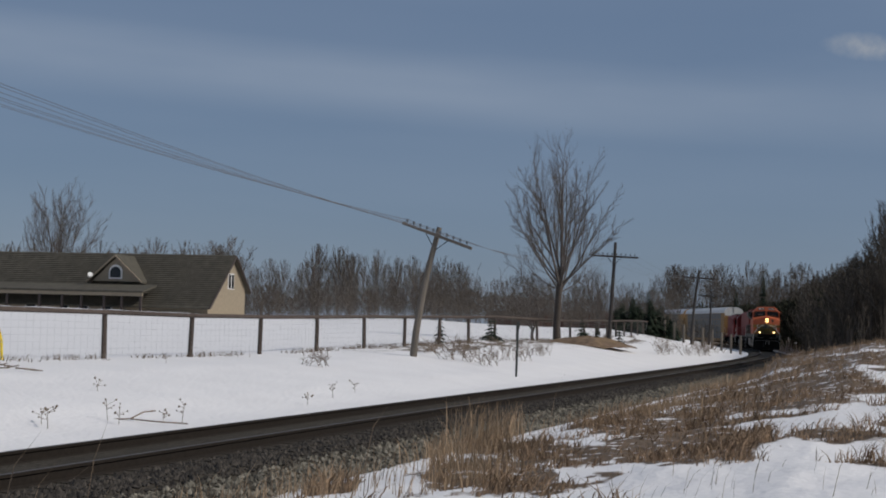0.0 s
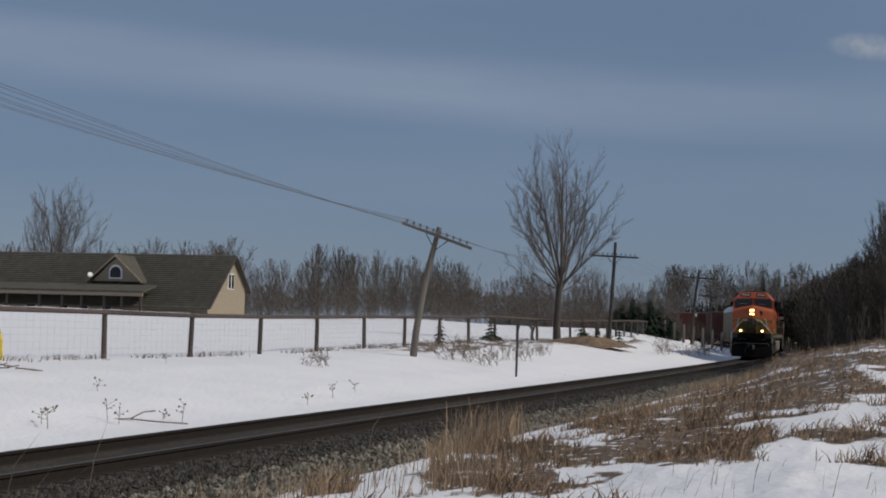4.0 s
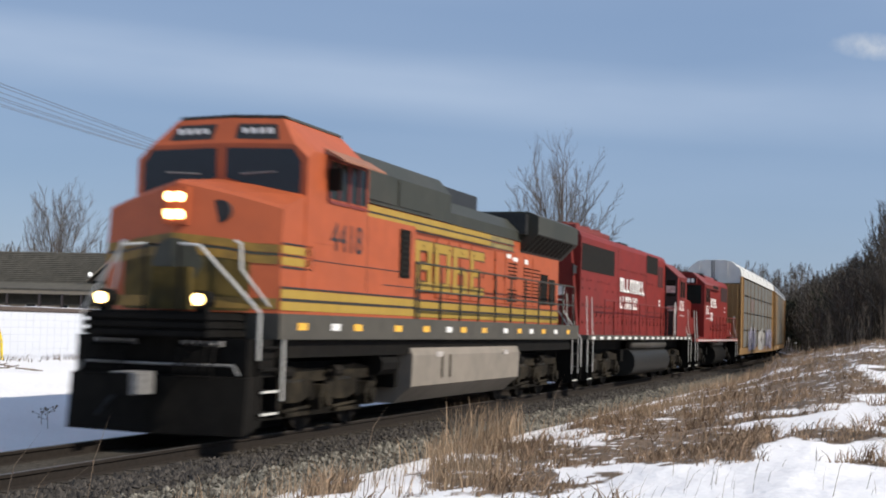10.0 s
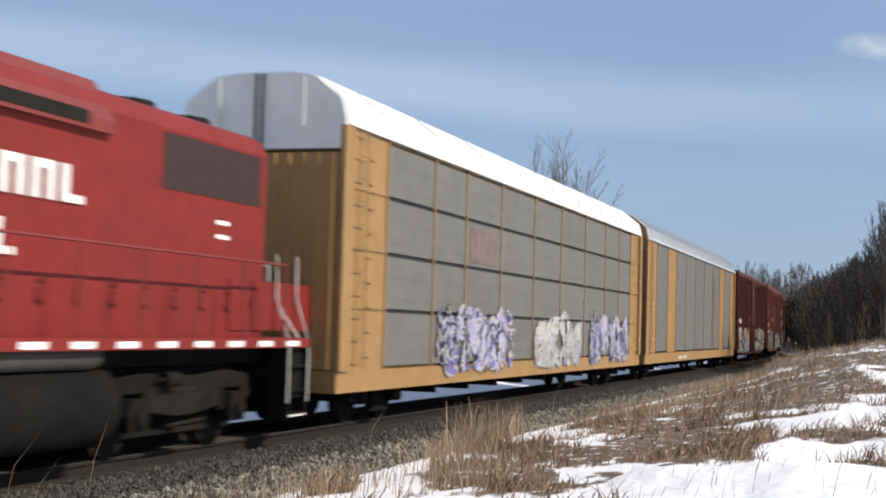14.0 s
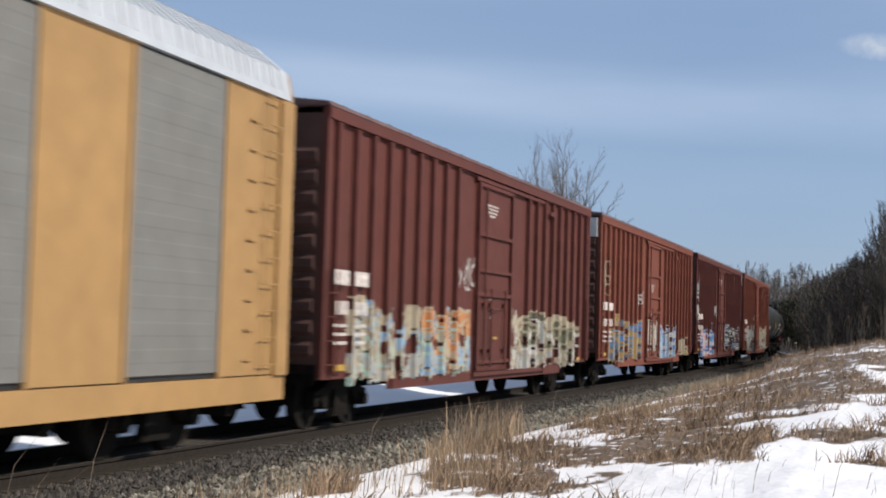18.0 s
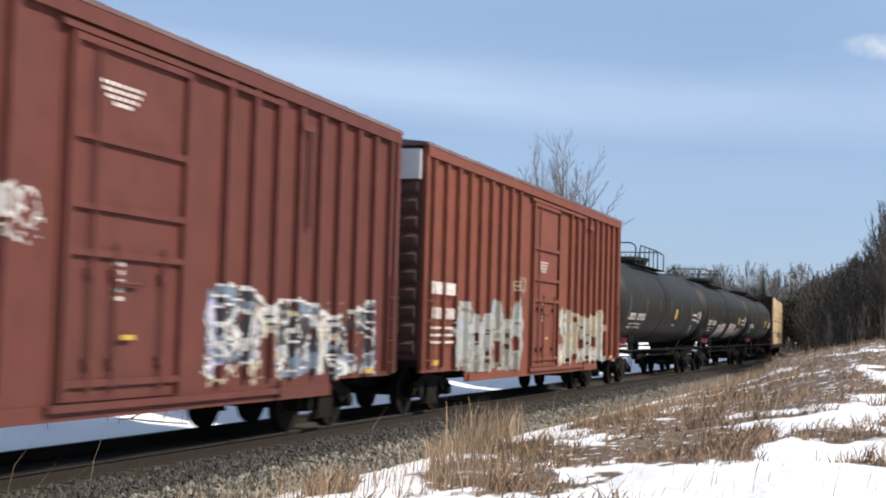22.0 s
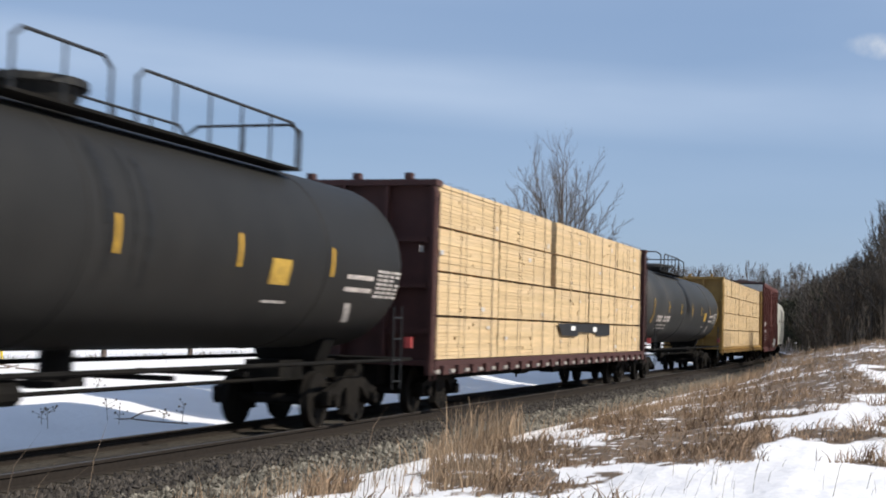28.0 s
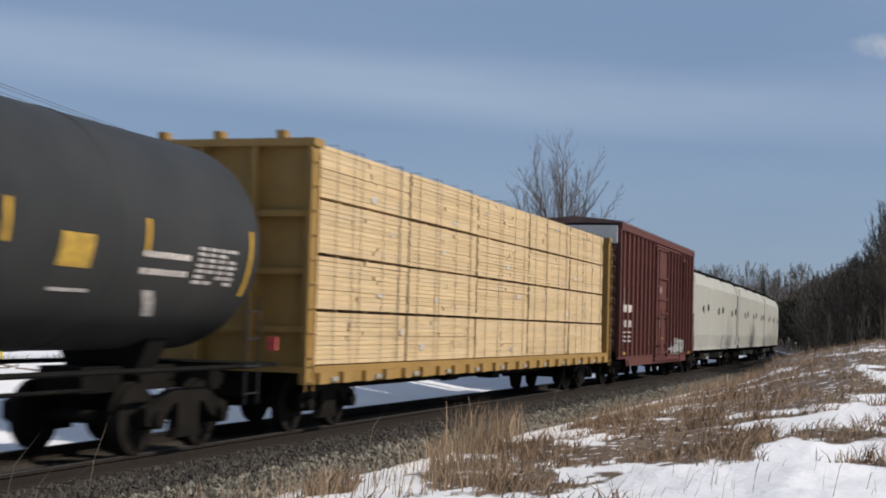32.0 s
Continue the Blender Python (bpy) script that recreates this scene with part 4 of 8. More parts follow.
def soil_mound():
    n, m = 26, 10
    verts, faces = [(0, 0, .62)], []
    for j in range(1, m + 1):
        for i in range(n):
            a = 2 * math.pi * i / n
            f = j / m
            r = f * (1 + .12 * math.sin(3 * a) + .08 * math.sin(7 * a + 1))
            verts.append((r * 3.1 * math.cos(a), r * 2.2 * math.sin(a), .62 * (1 - f ** 2) - .12 + .06 * math.sin(9 * a + 5 * f)))
    for i in range(n):
        faces.append((0, 1 + i, 1 + (i + 1) % n))
    for j in range(m - 1):
        for i in range(n):
            a, b = 1 + j * n + i, 1 + j * n + (i + 1) % n
            faces.append((a, a + n, b + n, b))
    me = from_arrays("soil_mound", verts, faces, M_SOIL, True)
    ob = tagged(new("soil_mound", me), "low mound of bare brown soil and dead grass by the maple", "mound")
    ob.matrix_basis = pose(9.6, 90.5, ground_at(9.6, 90.5) + .0, 0, 0, 10)


soil_mound()


def shrub(seed, x, y, height, label, mat=None, spread=.8):
    rng = random.Random(seed)
    segs = []
    for k in range(9):
        trunk, out = branch_set(rng, height * rng.uniform(.6, 1), spread, .08, 1, 3, 1, start_r=.014, wander=.2, fork=.8, up=.5)
        off = Vector((rng.gauss(0, .22), rng.gauss(0, .22), 0))
        segs += [(a + off, b + off, max(ra, .006), max(rb, .005)) for a, b, ra, rb in out]
    v, f = tube_arrays(segs, 3)
    ob = new("bare_shrub", from_arrays("bare_shrub", v, f, mat or M_WEED))
    ob.location = (x, y, ground_at(x, y) - .03)
    return tagged(ob, label, "shrub", "bare shrubs beside the track")


for k, (x, y, h) in enumerate(((.3, 57.6, 1.1), (1.2, 58.5, 1.3), (2.0, 57.2, .9), (2.8, 62.0, 1.2), (1.0, 62.5, 1.0), (-.6, 60.5, .8), (3.9, 64.0, 1.1), (5.0, 70.0, 1.0),
                               (15.4, 96.0, 1.2), (16.6, 100.5, 1.4), (18.3, 104.0, 1.3), (20.3, 109.0, 1.5), (21.5, 113.0, 1.4), (23.0, 121.0, 1.6), (25.2, 127.0, 1.5), (-3.9, 45.8, .75))):
    shrub(60 + k, x, y, h, "small leafless brown shrub poking out of the snow")


def snow_weed(seed, x, y, height):
    rng = random.Random(seed)
    t = thing("dead_weed", "dry brown weed stalk with seed heads standing in the snow", "weed", "dead weeds in the snow", pose(x, y, ground_at(x, y)))
    bm = bmesh.new()
    lean = Vector((rng.uniform(-.15, .15), rng.uniform(-.15, .15), 1)) * height
    rod(bm, (0, 0, -.05), lean, .007, .005, 5)
    part("stalk", bm, M_WEED, t)
    bm = bmesh.new()
    for k in range(6):
        p = lean * rng.uniform(.45, 1.0)
        q = p + Vector((rng.uniform(-.16, .16), rng.uniform(-.16, .16), rng.uniform(.0, .14)))
        rod(bm, p, q, .005, .004, 4)
        bmesh.ops.create_icosphere(bm, subdivisions=1, radius=rng.uniform(.014, .028), matrix=Matrix.Translation(q))
    tagged(part("seed_head", bm, M_WEED, t), kind="stuff")


for k, (x, y, h) in enumerate(((-6.72, 24.2, .42), (-6.95, 24.6, .3), (-6.19, 26.3, .48), (-5.91, 26.0, .36), (-5.0, 27.4, .46), (-5.3, 27.1, .22), (-3.16, 33.7, .35), (-2.74, 36.4, .42), (-7.4, 30.4, .2),
                               (-8.0, 41.0, .3), (-2.3, 38.5, .3))):
    snow_weed(80 + k, x, y, h * .8)


def fallen_branch():
    bm = bmesh.new()
    bent(bm, [(-.9, 0, .05), (-.3, .1, .08), (.2, -.05, .05), (.8, .05, .02)], .014, 5)
    bent(bm, [(-.3, .1, .08), (-.1, .35, .2), (.1, .45, .22)], .015, 5)
    ob = new("fallen_branch", mesh_of("fallen_branch", bm, M_WEED))
    ob.location = (-5.55, 26.6, ground_at(-5.55, 26.6))
    tagged(ob, "bare fallen branch lying on the snow", "branch")
    for x, y, ln in ((-10.2, 32.6, .9), (-10.9, 33.6, .6)):
        bm = bmesh.new()
        n = 9
        for i in range(n):
            f = i / n - .5
            a = Vector((f * ln * 2, .1 * math.sin(9 * f), .02 + .05 * math.cos(f * 3)))
            b = a + Vector((ln * .3, random.uniform(-.12, .12), random.uniform(-.03, .06)))
            rod(bm, a, b, .022, .012, 5)
        ob = new("grass_wisp", mesh_of("grass_wisp", bm, M_WEED))
        ob.location = (x, y, ground_at(x, y))
        tagged(ob, "flattened dead grass breaking through the snow", "grass")


fallen_branch()


# ---- dead grass and stones ----
def blades(name, label, spots, mat, seed, width=.006):
    """Bent grass blades: (x, y, z, height, lean x, lean y) each, as one mass."""
    rng = np.random.default_rng(seed)
    a = np.array(spots)
    n = len(a)
    base, h = a[:, :3], a[:, 3]
    lean = a[:, 4:6]
    t = rng.uniform(0, 2 * np.pi, n)
    w = np.column_stack([np.cos(t), np.sin(t) * .4, np.zeros(n)]) * (width * rng.uniform(.7, 1.5, n))[:, None]
    mid = base + np.column_stack([lean * .35 * h[:, None], h * .58])
    tip = base + np.column_stack([lean * 1.0 * h[:, None], h * rng.uniform(.85, 1.0, n)])
    v = np.stack([base - w, base + w, mid + w * .8, mid - w * .8, tip], axis=1).reshape(-1, 3)
    k = (np.arange(n) * 5)[:, None]
    quads = (k + np.array([[0, 1, 2, 3]])).tolist()
    tris = (k + np.array([[3, 2, 4]])).tolist()
    ob = new(name, from_arrays(name, v, quads + tris, mat))
    return tagged(ob, label, "grass", kind="stuff")


def near_grass():
    rng = np.random.default_rng(4)
    n = 260000
    d = np.exp(rng.uniform(np.log(11.5), np.log(75), n))
    b = rng.uniform(-.30, .34, n)
    x, y = b * d, d
    u, s = track_coords(x, y)
    cover = snow_cover(x, y)
    clump = rough_noise(x * 1.3, y * .9, 77)
    keep = (u < -2.7) & (rng.random(n) < np.clip(.9 - cover * 1.05, 0, 1) * np.clip((clump - .36) * 3.2, .06, 1))
    x, y, clump = x[keep][:60000], y[keep][:60000], clump[keep][:60000]
    z = ground_z(x, y) - .015
    h = (.05 + .26 * rng.random(len(x)) ** 2.0) * np.clip(clump * 1.7, .4, 1.3)
    lean = rng.normal(0, .55, (len(x), 2)) + np.array([.25, .0])
    blades("dead_grass", "matted dead tan grass on the near bank", np.column_stack([x, y, z, h, lean]), M_GRASS, 5, .0075)
    spots = []
    for cx, cy, rx, ry, count, h0, h1 in ((.55, 26.2, .75, 2.2, 420, .3, 1.08), (1.2, 28.0, .5, 1.8, 190, .35, .95), (.0, 24.0, .4, 1.4, 160, .2, .55), (.5, 18.2, .7, 1.8, 260, .2, .65), (-1.5, 18.0, .9, 1.2, 130, .2, .55), (-2.4, 15.8, .8, .9, 90, .2, .6), (5.2, 33.0, 2.2, 5.0, 800, .2, .5), (10.0, 50.0, 3.0, 9.0, 900, .25, .6)):
        for _ in range(count):
            gx, gy = rng.normal(cx, rx * .55), rng.normal(cy, ry * .55)
            spots.append((gx, gy, 0, rng.uniform(h0, h1), rng.normal(.05, .22), rng.normal(0, .22)))
    a = np.array(spots)
    uu, _ = track_coords(a[:, 0], a[:, 1])
    a = a[uu < -2.35]
    a[:, 2] = ground_z(a[:, 0], a[:, 1]) - .02
    blades("tall_dead_grass", "tall pale dead grass tufts beside the ballast", a, M_TALLGRASS, 6, .006)
    spots = []
    for _ in range(330):
        gx = rng.uniform(-5.5, 0.5)
        gy = rng.uniform(12.5, 22)
        spots.append((gx, gy, 0, rng.uniform(.15, .65), rng.normal(.15, .3), rng.normal(0, .25)))
    a = np.array(spots)
    uu, _ = track_coords(a[:, 0], a[:, 1])
    a = a[(uu < -2.0) & (uu > -5)]
    a[:, 2] = ground_z(a[:, 0], a[:, 1]) - .02
    blades("bank_stems", "thin dry stems along the ballast edge", a, M_TALLGRASS, 8, .005)
    spots = []
    for _ in range(44):
        gx, gy = rng.uniform(1.8, 5.2), rng.uniform(12.6, 16.5)
        spots.append((gx, gy, ground_at(gx, gy) - .02, rng.uniform(.12, .5), rng.normal(.35, .25), rng.normal(0, .3)))
    blades("snow_stems", "thin dead stems poking through the snow", np.array(spots), M_WEED, 9, .003)
    # a dark line of dead grass along the foot of the fence
    spots = []
    for _ in range(2600):
        sv = rng.uniform(6, 75)
        q = on_track(sv, 12.15 + rng.normal(0, .22))
        if rough_noise(np.array([sv * .5]), np.array([.3]), 5)[0] > .42:
            spots.append((q.x, q.y, ground_at(q.x, q.y) - .02, rng.uniform(.05, .26), rng.normal(.2, .5), rng.normal(0, .4)))
    blades("fence_grass", "short dead grass along the foot of the fence", np.array(spots), M_WEED, 11, .009)
    # tall stems between the lens and the far field
    spots = []
    for gx, gy, hh, lx in ((-4.5, 14.5, 1.25, .33), (-4.2, 14.4, .95, .42), (-4.1, 15.2, .9, .55), (-3.75, 15.0, 1.3, .2), (-1.1, 21.0, 1.25, .3), (2.2, 28.0, 1.3, .25), (6.3, 36.5, .9, .1), (-3.0, 16.0, .7, .3)):
        spots.append((gx, gy, ground_at(gx, gy) - .02, hh, lx, 0))
    blades("lone_stems", "long bent dry grass stems", np.array(spots), M_WEED, 10, .006)


near_grass()


def stones(name, label, mat, n, u0, u1, seed):
    """Loose ballast stones along the near rail, joined."""
    rng = np.random.default_rng(seed)
    s = -8 + 70 * rng.random(n) ** 1.7
    u = -u0 - (u1 - u0) * rng.random(n) ** .8
    th = np.interp(s, TRACK_S, TRACK_TH)
    x = np.interp(s, TRACK_S, TRACK_X) - u * np.cos(th)
    y = np.interp(s, TRACK_S, TRACK_Y) + u * np.sin(th)
    z = np.interp(-u, [1.2, 1.75, 2.45, 2.75], [-.19, -.2, -.5, -.56])
    r = rng.uniform(.022, .05, n)
    corner = np.array([(1, 0, 0), (-1, 0, 0), (0, 1, 0), (0, -1, 0), (0, 0, 1), (0, 0, -1)], float)
    v = corner[None] * r[:, None, None] * rng.uniform(.6, 1.35, (n, 6, 1))
    a = rng.uniform(0, 6.28, n)
    c, q = np.cos(a)[:, None], np.sin(a)[:, None]
    v = np.stack([v[..., 0] * c - v[..., 1] * q, v[..., 0] * q + v[..., 1] * c + .35 * v[..., 2], v[..., 2] + .3 * v[..., 0]], axis=-1)
    v += np.column_stack([x, y, z + r * .3])[:, None, :]
    tri = np.array([(0, 2, 4), (2, 1, 4), (1, 3, 4), (3, 0, 4), (2, 0, 5), (1, 2, 5), (3, 1, 5), (0, 3, 5)])
    f = (np.arange(n) * 6)[:, None, None] + tri[None]
    ob = new(name, from_arrays(name, v.reshape(-1, 3), f.reshape(-1, 3), mat))
    tagged(ob, label, "stones", kind="stuff")


def stone_material(name, dark, light):
    m = material(name, (0.2, 0.17, 0.145), 0.9, 0, 0.25, 20)
    n, l = m.node_tree.nodes, m.node_tree.links
    g = n.new("ShaderNodeNewGeometry")
    r = n.new("ShaderNodeValToRGB")
    r.color_ramp.elements[0].color = (*dark, 1)
    r.color_ramp.elements[1].color = (*light, 1)
    l.new(g.outputs["Random Per Island"], r.inputs["Fac"])
    l.new(r.outputs["Color"], n["Principled BSDF"].inputs["Base Color"])
    return m


M_STONES = stone_material("mixed_ballast_stones", (0.028, 0.026, 0.021), (0.255, 0.23, 0.185))
M_DARKSTONES = stone_material("dark_ballast_stones", (0.012, 0.010, 0.009), (0.075, 0.063, 0.052))
stones("ballast_stones", "loose crushed stones on the ballast shoulder", M_STONES, 14000, 1.85, 2.8, 12)
stones("dark_stones", "dark crushed stones beside the near rail", M_DARKSTONES, 9000, .95, 1.9, 13)


# ---- one small drifting cloud ----
def small_cloud():
    m = bpy.data.materials.new("self_lit_thin_cloud")
    m.use_nodes = True
    n, l = m.node_tree.nodes, m.node_tree.links
    b = n["Principled BSDF"]
    b.inputs["Base Color"].default_value, b.inputs["Roughness"].default_value = (0.0, 0.0, 0.0, 1), 1.0
    b.inputs["Specular IOR Level"].default_value = 0.0
    # the cloud's sunlit white is put in as emission
    b.inputs["Emission Color"].default_value, b.inputs["Emission Strength"].default_value = (0.93, 0.96, 1.0, 1), 0.75
    co = n.new("ShaderNodeTexCoord")
    gr = n.new("ShaderNodeTexGradient")
    gr.gradient_type = "SPHERICAL"
    mp = n.new("ShaderNodeMapping")
    mp.inputs["Scale"].default_value = (1 / 95, 1 / 32, 1)
    l.new(co.outputs["Object"], mp.inputs["Vector"])
    l.new(mp.outputs["Vector"], gr.inputs["Vector"])
    nz = n.new("ShaderNodeTexNoise")
    nz.inputs["Scale"].default_value, nz.inputs["Detail"].default_value = 0.045, 6
    l.new(co.outputs["Object"], nz.inputs["Vector"])
    mul = n.new("ShaderNodeMath")
    mul.operation = "MULTIPLY"
    l.new(gr.outputs["Fac"], mul.inputs[0])
    l.new(nz.outputs["Fac"], mul.inputs[1])
    rg = n.new("ShaderNodeMapRange")
    rg.inputs["From Min"].default_value, rg.inputs["From Max"].default_value, rg.inputs["To Max"].default_value = 0.08, 0.5, 0.5
    l.new(mul.outputs[0], rg.inputs["Value"])
    l.new(rg.outputs["Result"], b.inputs["Alpha"])
    verts = [(-130, -42, 0), (130, -42, 0), (130, 42, 0), (-130, 42, 0)]
    ob = new("cloud", from_arrays("cloud", verts, [(0, 1, 2, 3)], m))
    return tagged(ob, "small thin white cloud drifting in the blue sky", "cloud", kind="structure")


cloud = small_cloud()


# ---- the train: paint and metal ----
M_ORANGE = material("orange_loco_paint", (0.37, 0.078, 0.024), 0.55, 0, 0.10, 3, (0.31, 0.072, 0.028), 0.5, 0.45)
M_SHADE = material("faded_orange_awning", (0.27, 0.12, 0.07), 0.7, 0, 0.15, 4)
# nose front colours: dirt, and the front's shade put into the paint
M_NOSEOLIVE = material("grimy_shaded_olive_nose", (0.085, 0.058, 0.014), 0.7, 0, 0.45, 3, (0.022, 0.024, 0.014), 1.6, 0.85, spec=0.2)
M_NOSEYELLOW = material("dirty_shaded_yellow_nose", (0.24, 0.135, 0.02), 0.6, 0, 0.35, 4, (0.06, 0.05, 0.02), 1.2, 0.8)
M_FADEDYELLOW = material("sooty_yellow_paint", (0.25, 0.19, 0.07), 0.6, 0, 0.35, 4, (0.09, 0.08, 0.05), 0.9, 0.8)
M_EMBLEMEDGE = material("brown_emblem_edge", (0.10, 0.04, 0.015), 0.6)
M_HOSEEND = material("worn_grey_metal", (0.22, 0.21, 0.20), 0.55, 0.3, 0.3, 12)
M_DARKSILL = material("dark_sill_paint", (0.062, 0.056, 0.045), 0.7, 0, 0.2, 3, (0.09, 0.078, 0.06), 0.8, 0.6)
M_GREEN = material("dark_green_loco_paint", (0.036, 0.037, 0.028), 0.55, 0, 0.15, 3, (0.062, 0.056, 0.042), 0.6, 0.5, spec=0.3)
M_LYELLOW = material("yellow_stripe_paint", (0.345, 0.215, 0.03), 0.5, 0, 0.1, 4, (0.4, 0.26, 0.05), 0.8, 0.4)
M_RED = material("red_loco_paint", (0.185, 0.0165, 0.0115), 0.6, 0, 0.14, 3, (0.115, 0.0165, 0.012), 0.5, 0.65, spec=0.3)
M_REDDARK = material("dusty_red_paint", (0.17, 0.026, 0.02), 0.65, 0, 0.12, 3, (0.2, 0.05, 0.045), 0.6, 0.5)
M_TRUCK = material("dusty_truck_steel", (0.018, 0.015, 0.011), 0.85, 0, 0.4, 6, (0.060, 0.048, 0.031), 2.2, 0.75, 0.4, 20, spec=0.08)
M_TRUCKDARK = material("black_truck_steel", (0.011, 0.0095, 0.008), 0.85, 0, 0.35, 6, (0.026, 0.0215, 0.0165), 1.2, 0.6, spec=0.08)
M_WHEEL = material("dark_wheel_steel", (0.014, 0.0122, 0.0105), 0.8, 0.1, 0.3, 6, spec=0.08)
M_TANTANK = material("tan_fuel_tank", (0.21, 0.18, 0.147), 0.75, 0, 0.12, 3, (0.25, 0.21, 0.17), 0.8, 0.5)
M_GREYTANK = material("grey_fuel_tank", (0.021, 0.0195, 0.0175), 0.55, 0.0, 0.2, 3, (0.014, 0.013, 0.0115), 0.8, 0.6, spec=0.2)
M_REDGRILLE = material("red_black_grille", (0.034, 0.014, 0.012), 0.7, 0, 0.35, 12)
M_RESERVOIR = material("dusty_air_tank", (0.052, 0.045, 0.038), 0.7, 0, 0.2, 4, (0.07, 0.06, 0.048), 1.5, 0.5)
M_LOUVRE = material("dark_red_louvre", (0.06, 0.012, 0.010), 0.7, 0, 0.3, 12)
M_GRILLE = material("black_grille", (0.017, 0.0155, 0.0135), 0.8, 0, 0.3, 10, spec=0.08)
M_CABGLASS = material("dim_cab_glass", (0.014, 0.017, 0.014), 0.25, 0, 0.1, spec=0.15)
M_RAILWHITE = material("white_handrail_paint", (0.56, 0.54, 0.50), 0.5, 0, 0.08)
M_LETTER = material("white_lettering", (0.80, 0.78, 0.74), 0.55, 0, 0.1, 6)
M_MARKWHITE = material("scuffed_white_stencil", (0.53, 0.47, 0.43), 0.6, 0, 0.4, 14, (0.3, 0.22, 0.19), 5, 0.5)
M_FADED = material("faded_white_stencil", (0.42, 0.38, 0.35), 0.6, 0, 0.5, 14)
M_BLACKPAINT = material("black_paint", (0.02, 0.02, 0.02), 0.5)
M_LAMP = glow("lit_headlamp", (1.0, 0.66, 0.25), 9.0)
M_REFLECT = material("yellow_reflector", (0.85, 0.45, 0.05), 0.35)
M_RACKYELLOW = material("tan_yellow_rack_paint", (0.30, 0.172, 0.064), 0.65, 0, 0.10, 2.5, (0.225, 0.135, 0.056), 0.5, 0.35)
M_PANEL = material("galvanised_panel", (0.148, 0.143, 0.130), 0.65, 0.1, 0.10, 2, (0.128, 0.119, 0.104), 0.7, 0.4, 0.0, 40, 0.05)
M_WHITEROOF = material("white_rack_roof", (0.62, 0.61, 0.58), 0.6, 0, 0.06, 2, (0.55, 0.54, 0.52), 0.6, 0.3)
M_GALVROOF = material("galvanised_roof", (0.52, 0.53, 0.54), 0.45, 0.4, 0.08, 3)
M_BROWN = material("brown_boxcar_paint", (0.088, 0.0235, 0.0165), 0.7, 0, 0.14, 2, (0.066, 0.024, 0.018), 0.4, 0.55, spec=0.3)
M_ORANGEBROWN = material("orange_brown_boxcar_paint", (0.142, 0.040, 0.0225), 0.7, 0, 0.14, 2, (0.112, 0.036, 0.023), 0.4, 0.5, spec=0.3)
M_MAROON = material("maroon_boxcar_paint", (0.10, 0.03, 0.022), 0.7, 0, 0.12, 2, (0.09, 0.03, 0.028), 0.5, 0.55)
M_BOXROOF = material("weathered_boxcar_roof", (0.10, 0.05, 0.045), 0.65, 0.1, 0.15, 3, (0.2, 0.17, 0.165), 0.5, 0.4)
M_BOXEND = material("dark_boxcar_end", (0.06, 0.028, 0.022), 0.75, 0, 0.2, 3)
M_BARE = material("bare_galvanised_sheet", (0.55, 0.54, 0.52), 0.5, 0.2, 0.1, 3)
M_TANK = material("black_tank_paint", (0.0145, 0.0135, 0.012), 0.6, 0, 0.14, 1.5, (0.026, 0.0235, 0.021), 0.35, 0.5, spec=0.22)
M_TANKGREY = material("charcoal_tank_paint", (0.026, 0.026, 0.025), 0.6, 0, 0.12, 1.5, (0.07, 0.065, 0.06), 0.35, 0.5, spec=0.25)
M_MARK = material("yellow_reflective_stripe", (0.52, 0.30, 0.03), 0.45, 0, 0.25, 9)
M_PLACARD = material("yellow_placard", (0.42, 0.26, 0.04), 0.55, 0, 0.3, 12, (0.24, 0.14, 0.03), 4, 0.6)
M_DULLMARK = material("faded_yellow_stripe", (0.16, 0.12, 0.045), 0.5, 0, 0.3, 9)
M_STREAK = material("dried_spill_streak", (0.0105, 0.0098, 0.009), 0.55, 0, 0.3, 6, spec=0.25)
M_REDMARK = material("red_white_marker", (0.6, 0.1, 0.09), 0.5)
M_LUMBER = material("fresh_sawn_lumber", (0.56, 0.405, 0.225), 0.8, 0, 0.14, 9, (0.58, 0.44, 0.28), 1.2, 0.6, 0.2, 60, 0.09, (0.25, 1, 4))
M_STRAP = material("dark_strap", (0.12, 0.09, 0.06), 0.6)
M_WRAP = material("torn_black_wrap", (0.015, 0.015, 0.015), 0.35)
M_CBRED = material("maroon_centrebeam_paint", (0.05, 0.017, 0.014), 0.7, 0, 0.15, 3, (0.06, 0.025, 0.02), 0.6, 0.5)
M_CBYELLOW = material("yellow_centrebeam_paint", (0.29, 0.17, 0.045), 0.65, 0, 0.12, 3, (0.3, 0.19, 0.07), 0.6, 0.5)
M_HOPPER = material("pale_grey_hopper_paint", (0.37, 0.36, 0.32), 0.65, 0, 0.06, 2, (0.36, 0.34, 0.31), 0.4, 0.45)
